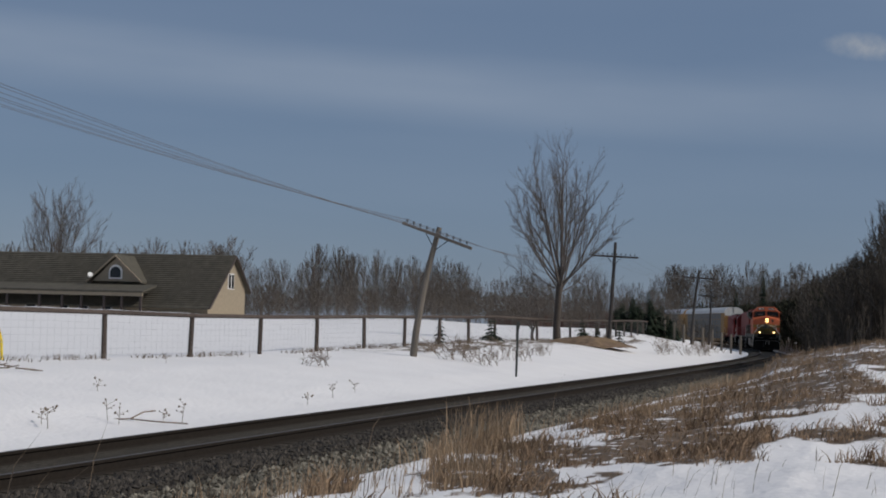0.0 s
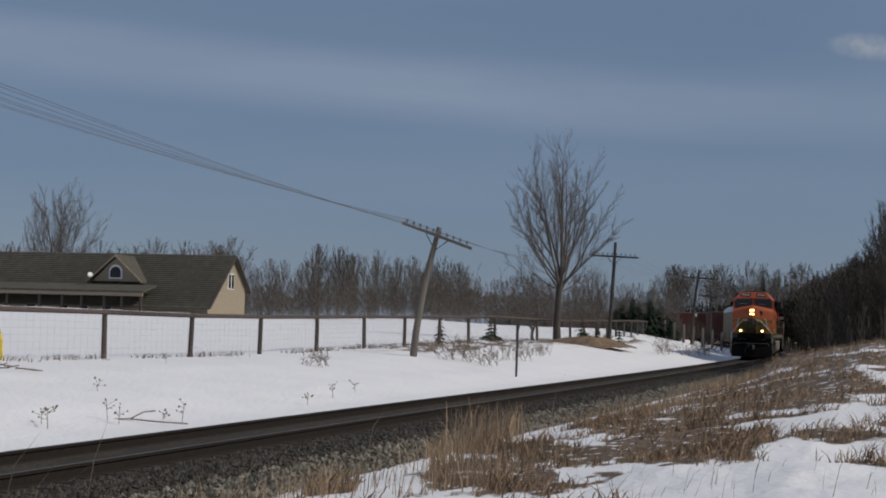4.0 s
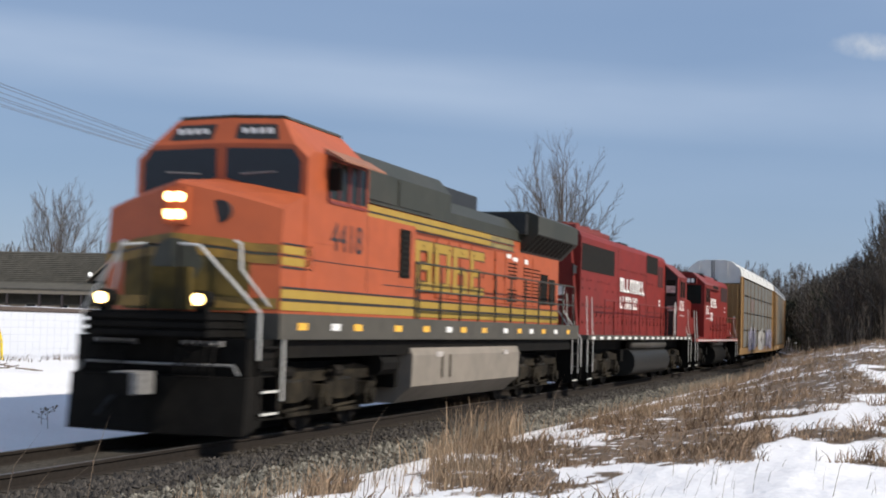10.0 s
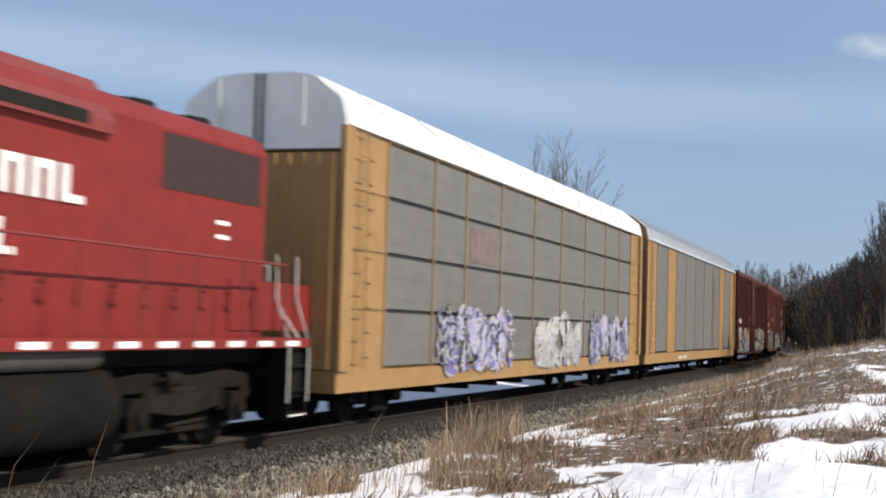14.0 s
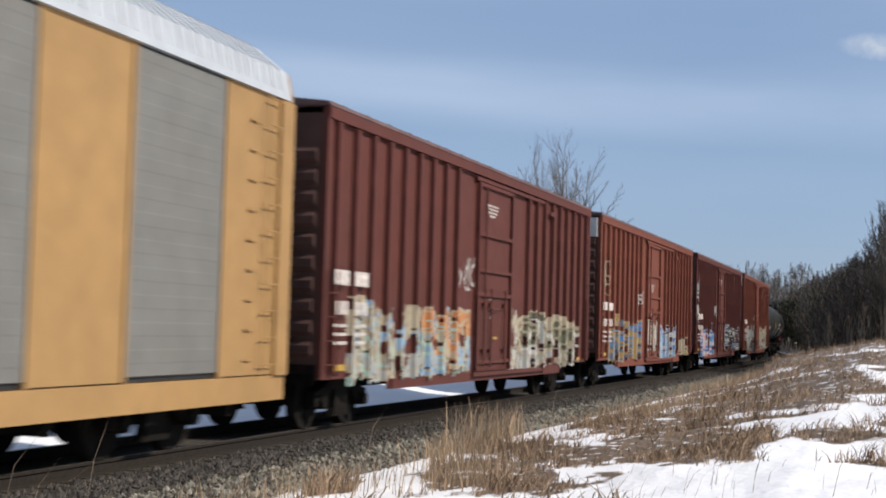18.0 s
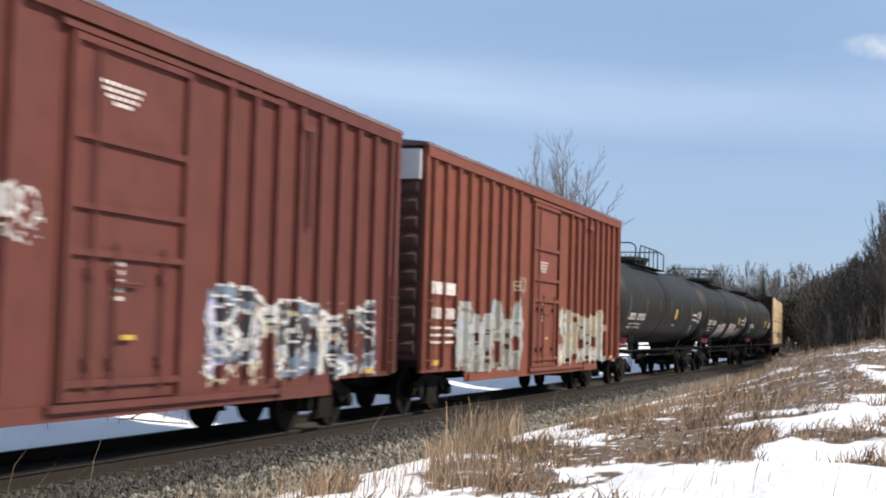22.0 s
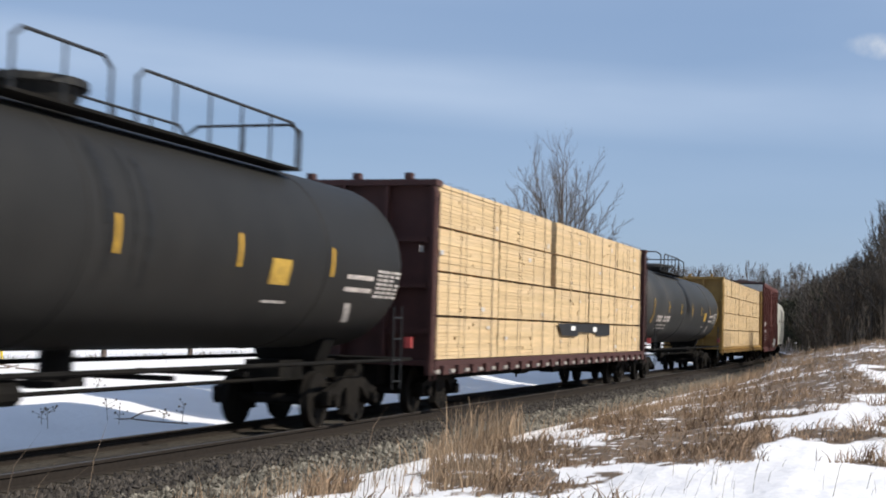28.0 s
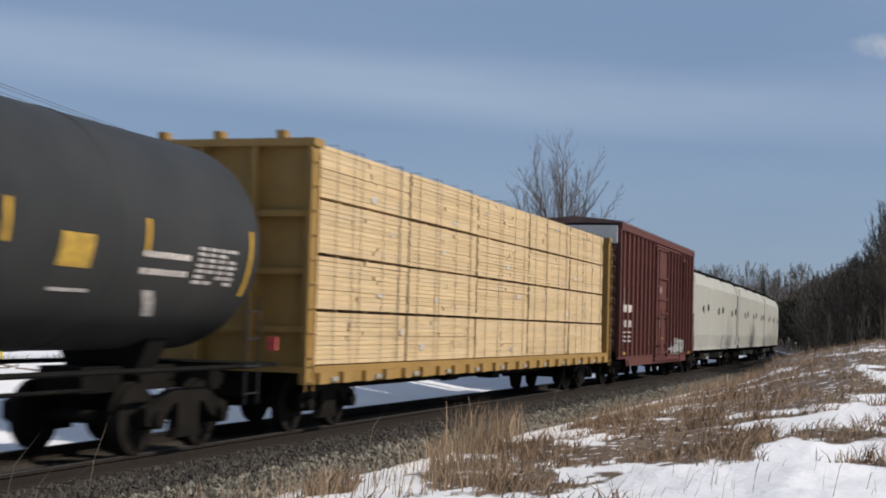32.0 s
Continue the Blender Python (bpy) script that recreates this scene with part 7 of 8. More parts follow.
def red_locomotive(long_one):
    if long_one:
        c = thing("freight_locomotive", "red diesel locomotive running long hood first, with white lettering bars", "locomotive", "locomotives of the train")
        L, deck, half, truck, axles, spacing = 21.77, 1.6, 10.2, 6.7, 3, 2.03
    else:
        c = thing("freight_locomotive", "shorter red diesel locomotive with white handrails and lettering bars", "locomotive", "locomotives of the train")
        L, deck, half, truck, axles, spacing = 18.2, 1.5, 8.45, 5.2, 2, 2.74
    boxpart("frame", (-half, half, -.95, .95, 1.14, deck - .12), M_FRAME, c)
    boxpart("walkway", (-half, half, -1.5, 1.5, deck - .12, deck + .02), M_DARKSILL if long_one else M_RED, c, "dark grey side sill with white dashes" if long_one else "red side sill with white dashes")
    for x in np.arange(-half + .4, half - .4, 1.12 if long_one else .95):
        bars("white_dash", [(x, x + .48, deck - .10, deck - .02)], 1.502, M_LETTER, c)
    for e in (-1, 1):
        bm = bmesh.new()
        xs = sorted((e * (half - .55), e * half))
        box(bm, *xs, -1.4, 1.4, .62, deck - .12)
        xs = sorted((e * half, e * (half + .12)))
        box(bm, *xs, -1.3, 1.3, .35, .8)
        part("pilot", bm, M_FRAME, c)
        coupler(c, e * L / 2)
        for s in (-1, 1):
            corner_steps(c, e * (half - .35), s * 1.48, deck, e)
        bm = bmesh.new()
        xe = e * (half + .04)
        bent(bm, [(xe, 1.3, .7), (xe, 1.3, 1.5), (xe, .75, 2.3), (xe, .75, 2.62), (xe, -.75, 2.62), (xe, -.75, 2.3), (xe, -1.3, 1.5), (xe, -1.3, .7)], .018)
        part("end_rail", bm, M_RAILWHITE, c, "white-painted end handrail")
        for q in (-1, 1):
            bm = bmesh.new()
            bent(bm, [(xe, q * 1.16, .7), (xe, q * 1.16, 1.5), (xe, q * .6, 2.3), (xe, q * .6, 2.5)], .017)
            part("end_rail", bm, M_RAILWHITE, c, "white-painted end handrail")
        for y in (-.8, -.6, -.4, .4, .6, .8):
            bm = bmesh.new()
            bent(bm, [(xe, y, 1.35), (xe + e * .22, y, 1.2), (xe + e * .25, y, .7)], .022)
            part("air_hose", bm, M_FRAME, c)
    if long_one:
        solid("long_hood", hood_outline(1.0, 1.6, 4.76, .22), -6.1, 9.2, M_RED, c)
        bm = bmesh.new()
        prism(bm, [(-1.0, 1.62), (1.0, 1.62), (.72, 4.5), (-.72, 4.5)], "x", 9.2, 9.5)
        part("hood_end", bm, M_RED, c, bevel=0.08)
        bars("radiator_grille", [(4.2, 9.1, 3.55, 4.36)], 1.004, M_GRILLE, c, "large black radiator grille")
        bars("intake_grille", [(-4.22, -1.86, 3.95, 4.60)], 1.004, M_GRILLE, c, "black intake grille")
        for a, b in ((-4.82, -4.30), (-5.45, -4.92)):
            bars("filter_grille", [(a, b, 3.5, 4.3)], 1.004, M_LOUVRE, c, "dark red louvred filter door")
        for x in (4.9, 6.4, 7.9):
            fan(c, x, 4.86, .62, M_REDDARK)
        bm = bmesh.new()
        box(bm, 3.9, 8.9, -.75, .75, 4.74, 4.92)
        part("fan_deck", bm, M_REDDARK, c, bevel=0.03)
        bm = bmesh.new()
        box(bm, -1.2, .3, -.4, .4, 4.74, 4.94)
        part("exhaust_pipe", bm, M_BLACKPAINT, c, bevel=0.03)
        for x in (-2.4, -3.6):
            fan(c, x, 4.72, .45)
        bars("lettering_bar", letter_row(3.35, -1.3, 3.08, 3.56, 8, 1) + letter_row(3.3, .05, 2.52, 2.94, 7, 2), 1.028, M_LETTER, c, "white lettering bar")
        hood_doors(c, 8.9, 3.6, 1.0, 1.72, 2.75, M_RED, 8)
        hood_doors(c, 3.5, -5.8, 1.0, 1.72, 2.45, M_RED, 12)
        bars("end_board", [(9.3, 9.75, 3.42, 3.66)], .9, M_BLACKPAINT, c)
        bm = bmesh.new()
        box(bm, 9.44, 9.49, -.05, .85, 3.34, 3.72)
        part("number_board", bm, M_BLACKPAINT, c, bevel=0.02)
        for q in range(4):
            boxpart("board_figure", (9.49, 9.496, .03 + q * .2, .17 + q * .2, 3.41, 3.65), M_LETTER, c)
        bm = bmesh.new()
        box(bm, 9.50, 9.53, .0, .6, 2.78, 3.08)
        part("end_plate", bm, M_LETTER, c, "white plate on the hood end")
        bars("panel_mark", [(-4.9, -4.6, 2.75, 2.85), (-4.9, -4.6, 2.9, 3.0)], 1.004, M_LETTER, c)
        for x0, x1, z, step in ((3.1, -1.6, 3.84, .42), (8.9, 3.9, 3.28, .55), (8.9, 3.9, 3.02, .9), (-1.9, -5.6, 3.55, .6)):
            for k, x in enumerate(np.arange(x0, x1, -step)):
                if k % 5 != 3:
                    boxpart("hood_bolt", (x - .03, x + .03, 1.0, 1.014, z - .035, z + .035), M_LOUVRE, c)
        bars("hood_seam", [(9.1, -5.9, 2.475, 2.495), (3.6, 3.57, 1.66, 4.5), (-1.72, -1.75, 1.66, 4.5)], 1.006, M_LOUVRE, c)
        red_cab(c, -8.5, -6.1, -9.75, -1, "6255", True)
        # a black plate stands in for the shade on the cab's rear wall
        bm = bmesh.new()
        prism(bm, [(1.005, 1.66), (1.49, 1.66), (1.49, 4.0), (1.005, 4.40)], "x", -6.098, -6.06)
        part("cab_rear_shade", bm, M_BLACKPAINT, c, "black plate for the shaded recess behind the cab")
        boxpart("rear_window", (-6.06, -6.05, 1.08, 1.42, 3.2, 3.85), M_CABGLASS, c)
        boxpart("door_sign", (-6.05, -6.04, 1.05, 1.42, 3.34, 3.62), M_MARKWHITE, c, "white sign behind the cab")
        boxpart("door_sign", (-6.06, -6.05, 1.10, 1.36, 2.62, 2.82), M_FADED, c, "worn sign behind the cab")
        for xa in (-5.9, -5.6):
            bm = bmesh.new()
            bent(bm, [(xa, 1.46, 1.62), (xa, 1.46, 2.5), (xa - .25, 1.46, 2.95)], .018)
            part("grab_rail", bm, M_RAILWHITE, c, "white-painted grab rail")
        xs = list(np.arange(-5.6, 9.2, 1.48))
        tank = (-4.6, 2.75)
    else:
        solid("long_hood", hood_outline(.98, 1.5, 4.55, .3), -7.8, 3.75, M_RED, c)
        bars("radiator_grille", [(-7.6, -4.65, 3.46, 4.2)], .985, M_REDGRILLE, c, "dark red-black radiator grille")
        solid("dynamic_brake", [(-1.02, 3.95), (1.08, 3.95), (1.08, 4.1), (.75, 4.62), (-.75, 4.62), (-1.08, 4.1)], -3.3, .6, M_REDDARK, c)
        bars("brake_grille", [(-2.7, -.6, 4.0, 4.16)], 1.082, M_GRILLE, c)
        for x in (-5.0, -6.6):
            fan(c, x, 4.5, .55)
        fan(c, -1.3, 4.6, .5)
        bm = bmesh.new()
        box(bm, 1.1, 2.6, -.35, .35, 4.5, 4.7)
        part("exhaust_pipe", bm, M_BLACKPAINT, c, bevel=0.03)
        bars("filter_grille", [(2.1, 3.6, 3.55, 4.05)], .985, M_GRILLE, c)
        bars("lettering_bar", letter_row(1.85, -2.82, 3.06, 3.5, 8, 3) + letter_row(1.8, -1.5, 2.4, 2.8, 7, 4), 1.008, M_LETTER, c, "white lettering bar")
        hood_doors(c, 2.6, -7.4, .98, 1.62, 2.36, M_RED, 13)
        bars("panel_mark", [(-6.6, -6.2, 3.1, 3.16), (-6.6, -6.2, 2.9, 2.96)], .987, M_LETTER, c)
        red_cab(c, 5.85, 3.75, 8.0, 1, "3053", False)
        xs = list(np.arange(-7.6, 3.6, 1.38))
        tank = (-3.0, 1.3)
    stanchions(c, xs, 1.44, deck, deck + 1.1, M_REDDARK)
    stanchions(c, xs, -1.44, deck, deck + 1.1, M_REDDARK)
    side = [(1.02 + .45 * math.sin(a) ** .75, .71 + .46 * math.cos(a)) for a in (math.pi * (.02 + .96 * i / 16) for i in range(17))]
    profile = [(-y, z) for y, z in side] + side[::-1]
    solid("fuel_tank", profile, tank[0], tank[1], M_GREYTANK if long_one else M_FRAME, c, "grimy dark fuel tank", bevel=0.02)
    bm = bmesh.new()
    rod(bm, (tank[0] + .3, 1.24, 1.30), (tank[1] - .2, 1.24, 1.30), .15, .15, 14)
    part("air_reservoir", bm, M_RESERVOIR, c, smooth=True)
    boxpart("battery_box", (tank[1] + .15, tank[1] + .6, .7, 1.1, .75, 1.14), M_FRAME, c, bevel=0.02)
    loco_truck(c, truck, spacing, M_TRUCK if long_one else M_TRUCKDARK, axles)
    loco_truck(c, -truck, spacing, M_TRUCK if long_one else M_TRUCKDARK, axles)
    couple(c, L, truck)


# ---- freight cars ----
def flat(x):
    return 1.52


def auto_rack(first):
    L = 27.74 if first else 28.63
    half = L / 2 - .5
    c = thing("auto_rack_car", "tan-yellow auto rack with grey panels, a white roof and graffiti" if first else "tan-yellow auto rack with tall grey panels and a galvanised roof", "freight car", "auto racks in the train")
    boxpart("deck", (-half, half, -1.48, 1.48, .62, .98), M_RACKYELLOW, c, "yellow side sill", bevel=0.02)
    boxpart("inner_shell", (-half + .3, half - .3, -1.40, 1.40, .98, 5.0), M_RACKYELLOW, c)
    roof_mat = M_WHITEROOF if first else M_GALVROOF
    bm = bmesh.new()
    prism(bm, [(-1.53, 5.02), (1.53, 5.02), (1.51, 5.12), (1.44, 5.44), (.92, 5.85), (.5, 5.92), (-.5, 5.92), (-.92, 5.85), (-1.44, 5.44), (-1.51, 5.12)], "x", -half + .15, half - .15)
    roof = part("roof", bm, roof_mat, c)
    bm = bmesh.new()
    for x in np.arange(-half + .5, half - .3, 3.05 if first else .28):
        for a, b in (((x, 1.51, 5.13), (x, 1.45, 5.44)), ((x, 1.45, 5.445), (x, .92, 5.86)), ((x, .92, 5.86), (x, .5, 5.93))):
            rod(bm, a, b, .012 if first else .018, .012 if first else .018, 4, False)
    tagged(part("roof_rib", bm, roof_mat, roof), kind="stuff")
    for e in (-1, 1):
        bm = bmesh.new()
        xs = sorted((e * (half - .28), e * (half - .02)))
        rim = [(e * (half - .28), -1.45)]
        for y in np.arange(-1.3, 1.31, .26):
            rim += [(e * (half - .02), y - .1), (e * (half - .02), y - .03), (e * (half + .02), y - .02), (e * (half + .02), y + .02), (e * (half - .02), y + .03), (e * (half - .02), y + .1)]
        prism(bm, rim + [(e * (half - .28), 1.45)], "z", 1.0, 4.55)
        part("end_door", bm, M_RACKYELLOW, c, "ribbed yellow end door")
        bm = bmesh.new()
        xs = sorted((e * (half - .3), e * (half - .03)))
        prism(bm, [(-1.45, 4.62), (1.45, 4.62), (1.5, 5.1), (1.42, 5.44), (.9, 5.84), (.5, 5.90), (-.5, 5.90), (-.9, 5.84), (-1.42, 5.44), (-1.5, 5.1)], "x", *xs)
        part("end_hood", bm, roof_mat if first else M_RACKYELLOW, c)
        for y, z0, z1 in ((-.12, 4.66, 5.88), (.0, 4.66, 5.88), (-.8, 5.0, 5.8), (.75, 5.0, 5.8)):
            bm = bmesh.new()
            rod(bm, (e * half, y, z0), (e * half, y, z1), .02, .02, 5)
            part("end_rail", bm, M_FRAME if abs(y) < .2 else roof_mat, c)
        for z in np.arange(1.2, 4.9, .42):
            boxpart("post_rung", (*sorted((e * (half - 1.42), e * (half - 1.16))), 1.49, 1.508, z, z + .022), M_RACKYELLOW, c)
        for y in (-1.5, 1.5):
            boxpart("corner_post", (*sorted((e * (half - .42), e * half)), *sorted((y - .04 * y, y + .02 * y)), .98, 5.0), M_RACKYELLOW, c, bevel=0.01)
        side_ladder(c, e * (half - .75), 1.56, 1.0, 5.0, M_RACKYELLOW)
        coupler(c, e * L / 2)
    posts = [13.0, 11.25, 8.65, 6.6, 3.95, 1.0, -1.8, -4.7, -7.5, -9.6, -11.5, -13.0] if first else [13.45, 11.5, 8.95, 6.78, 4.1, 1.3, -1.57, -4.54, -7.27, -9.22, -11.67, -13.45]
    bm = bmesh.new()
    box(bm, -.032, .032, 0, .05, .98, 5.02)
    me = mesh_of("post", bm, M_RACKYELLOW)
    for x in posts:
        for y, r in ((1.44, 0), (-1.44, 180)):
            p = new("post", me)
            p.parent = c
            p.matrix_basis = pose(x, y, 0, 0, 0, r)
    rows = [(1.02, 1.97), (2.03, 2.97), (3.03, 3.97), (4.03, 4.95)] if first else [(1.05, 5.0)]
    solid_bays = (0, 10) if first else (0, 2, 8, 10)
    for i in range(len(posts) - 1):
        a, b = posts[i + 1] + .05, posts[i] - .05
        for z0, z1 in rows:
            for y in (1.44, -1.47):
                bm = bmesh.new()
                if i in solid_bays:
                    box(bm, a, b, y, y + .03, z0 - .05, z1 + .05)
                    part("side_sheet", bm, M_RACKYELLOW, c)
                    continue
                k = max(4, int((z1 - z0) / .16))
                hgt = (z1 - z0) / k
                wave = []
                for q in range(k):
                    d = .003 if q % 2 else 0
                    wave += [(y + .03 + d, z0 + (q + .08) * hgt), (y + .03 + d, z0 + (q + .92) * hgt)]
                prism(bm, [(y, z0)] + wave + [(y, z1)], "x", a, b)
                part("side_panel", bm, M_PANEL, c)
    bars("dark_gap", [(posts[-2], posts[1], z - .03, z + .03) for z in ((2.0, 3.0, 4.0) if first else (1.02, 5.01))], 1.42, M_BLACKPAINT, c)
    if first:
        spray_art(c, 8.5, 2.7, .72, 2.12, lambda x: 1.515, ["navy", "violet", "lilac", "navy"], "white", "black", 4, 4)
        spray_art(c, 1.0, -4.4, .72, 2.05, lambda x: 1.515, ["mint", "grey", "white"], "white", "violet", 9, 4)
        spray_art(c, -5.3, -11.3, .75, 2.1, lambda x: 1.515, ["violet", "navy", "lilac"], "white", "navy", 15, 5)
        bars("emblem", [(4.35, 6.3, 3.12, 3.86)], 1.480, material("faded_red_mark", (0.160, 0.112, 0.100), 0.65, 0, 0.3, 5), c, "faded reddish emblem panel")
    else:
        bars("data_bar", [(3.7 + .27 * i, 3.84 + .27 * i, .71, .83) for i in range(9) if i != 4], 1.492, M_LETTER, c, "unreadable white reporting marks")
        bars("dirt_streak", [(-5.0, -4.92, 1.1, 4.35)], 1.478, M_TRUCKDARK, c, "dark dirt streak down the panel")
        bars("small_plate", [(12.2, 12.7, 2.75, 2.82), (12.2, 12.6, 2.55, 2.6), (12.2, 12.6, 1.45, 1.55)], 1.50, M_FADED, c)
    underframe(c, half - .2, M_FRAME, .45, .62)
    for x in (-1, 1):
        freight_truck(c, x * (half - 3.0))
    couple(c, L, half - 3.0)


def box_car(L, mat, art, bare_end, tone):
    half = L / 2 - .75
    c = thing("box_car", tone, "freight car", "box cars in the train")
    ribs = [half - .45 - .79 * i for i in range(9)] + [-half + .45 + .79 * i for i in range(9)]
    ribs = [r for r in ribs if abs(r) > 1.6]

    def side_y(x):
        return 1.571 if min(abs(x - r) for r in ribs) < .085 else (1.505 if abs(x) < 1.4 else 1.475)
    for y in (1.44, -1.47):
        bm = bmesh.new()
        prism(bm, [(-half, .86), (-6.4, .86), (-6.25, .62), (6.4, .62), (6.55, .86), (half, .86), (half, 5.15), (-half, 5.15)], "y", y, y + .03)
        part("side", bm, mat, c)
    bm = bmesh.new()
    prism(bm, [(-.07, 0), (-.06, .098), (.06, .098), (.07, 0)], "z", .95, 4.98)
    rib_me = mesh_of("side_rib", bm, mat)
    for r in ribs:
        for y, a in ((1.47, 0), (-1.47, 180)):
            o = new("side_rib", rib_me)
            o.parent = c
            o.matrix_basis = pose(r, y, 0, 0, 0, a)
    boxpart("side_sill", (-6.3, 6.3, 1.47, 1.51, .62, .80), mat, c)
    boxpart("top_chord", (-half, half, 1.46, 1.56, 5.0, 5.19), mat, c, bevel=0.01)
    boxpart("floor", (-half, half, -1.44, 1.44, .95, 1.1), M_FRAME, c)
    # plug door with its bars, rods and tracks
    bm = bmesh.new()
    box(bm, -1.32, 1.42, 1.47, 1.50, .82, 4.86)
    door = part("door", bm, mat, c, "flush plug door with locking rods")
    for z in (.98, 2.43, 2.95, 3.72, 4.78):
        boxpart("door_bar", (-1.22, 1.3, 1.50, 1.56, z, z + .08), mat, door)
    for x in (-1.26, 1.34):
        boxpart("door_edge", (x - .05, x + .05, 1.50, 1.57, .84, 4.86), mat, door)
    for x in (-.75, .35, .85):
        bm = bmesh.new()
        rod(bm, (x, 1.565, .9), (x, 1.565, 4.8 if x > .5 else 2.6), .024, .024, 6)
        part("lock_rod", bm, mat, door)
        for z in (1.2, 2.2):
            boxpart("rod_guide", (x - .07, x + .07, 1.50, 1.575, z, z + .09), mat, door)
    boxpart("tack_board", (-5.25, -4.72, 1.55, 1.59, 4.64, 4.74), mat, c)
    boxpart("tack_board", (-5.22, -5.12, 1.55, 1.58, 3.2, 4.64), mat, c)
    boxpart("door_stop", (-4.3, -4.2, 1.55, 1.6, .66, .9), mat, c)
    bm = bmesh.new()
    rod(bm, (-.2, 1.58, 2.15), (.35, 1.58, 2.15), .025, .025, 6)
    part("lock_handle", bm, mat, door)
    boxpart("door_track", (-4.2, 1.6, 1.512, 1.585, .72, .80), mat, c)
    boxpart("door_track", (-4.2, 1.6, 1.50, 1.565, 4.88, 4.95), mat, c)
    # roof and ends
    bm = bmesh.new()
    prism(bm, [(-1.57, 5.192), (1.57, 5.192), (1.55, 5.26), (0, 5.42), (-1.55, 5.26)], "x", -half - .05, half + .05)
    roof = part("roof", bm, M_BOXROOF, c, "weathered boxcar roof")
    bm = bmesh.new()
    for x in np.arange(-half + .6, half, 1.05):
        for y in (-1.52, 1.52):
            rod(bm, (x, y, 5.27), (x, 0, 5.425), .022, .022, 4, False)
    tagged(part("roof_rib", bm, M_BOXROOF, roof), kind="stuff")
    for e in (-1, 1):
        bm = bmesh.new()
        box(bm, *sorted((e * (half - .03), e * half)), -1.44, 1.44, .95, 5.08)
        wall = part("end_wall", bm, M_BOXEND, c, "dark corrugated end")
        for z in np.arange(1.2, 4.3, .34):
            bm = bmesh.new()
            prism(bm, [(e * half, z), (e * (half + .08), z + .08), (e * (half + .08), z + .2), (e * half, z + .28)], "y", -1.36, 1.36)
            part("end_rib", bm, M_BOXEND, wall)
        if bare_end and e > 0:
            boxpart("end_sheet", (half, half + .1, -1.42, 1.42, 4.55, 5.12), M_BARE, c, "bare grey sheet at the top of the end")
        boxpart("corner_post", (*sorted((e * (half - .16), e * (half + .02))), 1.46, 1.54, .9, 5.05), mat, c)
        side_ladder(c, e * (half - .28), 1.58, .95, 2.6, mat)
        coupler(c, e * L / 2)
    # data marks and reflectors
    q = half - .35
    bars("data_square", [(q, q - .6, 2.38, 2.62), (q - .85, q - 1.45, 2.38, 2.62)], 1.574, M_MARKWHITE, c, "white stencil square")
    for k in range(3):
        bars("data_mark", [(q - .06 - k * .19, q - .19 - k * .19, 1.9, 2.12), (q - .91 - k * .19, q - 1.04 - k * .19, 1.9, 2.12)], 1.574, M_MARKWHITE, c, "unreadable white data mark")
    bars("data_mark", [(q, q - .58, z, z + .05) for z in (1.42, 1.56, 1.70)] + [(q - .85, q - 1.4, z, z + .05) for z in (1.42, 1.56, 1.70)], 1.574, M_FADED, c)
    zt = 3.2 if bare_end else 4.2
    for k, wd in enumerate((1.1, .95, .8, .5)):
        n = int(wd / .14)
        bars("door_text", [(.2 + wd / 2 - j * .14, .2 + wd / 2 - j * .14 - .1, zt + .2 - k * .075, zt + .245 - k * .075) for j in range(n)], 1.508, M_MARKWHITE, c, "small unreadable white stencil")
    for k in range(6):
        bars("door_text", [(.1, .32, 1.95 + k * .1, 2.0 + k * .1)], 1.508, M_FADED, c)
    bars("yellow_mark", [(q - .1, q - .5, 1.0, 1.10), (-half + 1.2, -half + 1.55, .93, 1.01), (.2, -.1, 1.5, 1.56)], 1.574, M_PLACARD, c)
    for k, (a, b, z0, z1, fills, edge, halo, n) in enumerate(art):
        spray_art(c, a, b, z0, z1, side_y, fills, edge, halo, 31 + k + int(L * 10), n, .3 if z0 > 2.2 else 1.0)
    underframe(c, half - .1, M_FRAME, .5, .95)
    for x in (-1, 1):
        freight_truck(c, x * (half - 2.0))
    couple(c, L, half - 2.0)


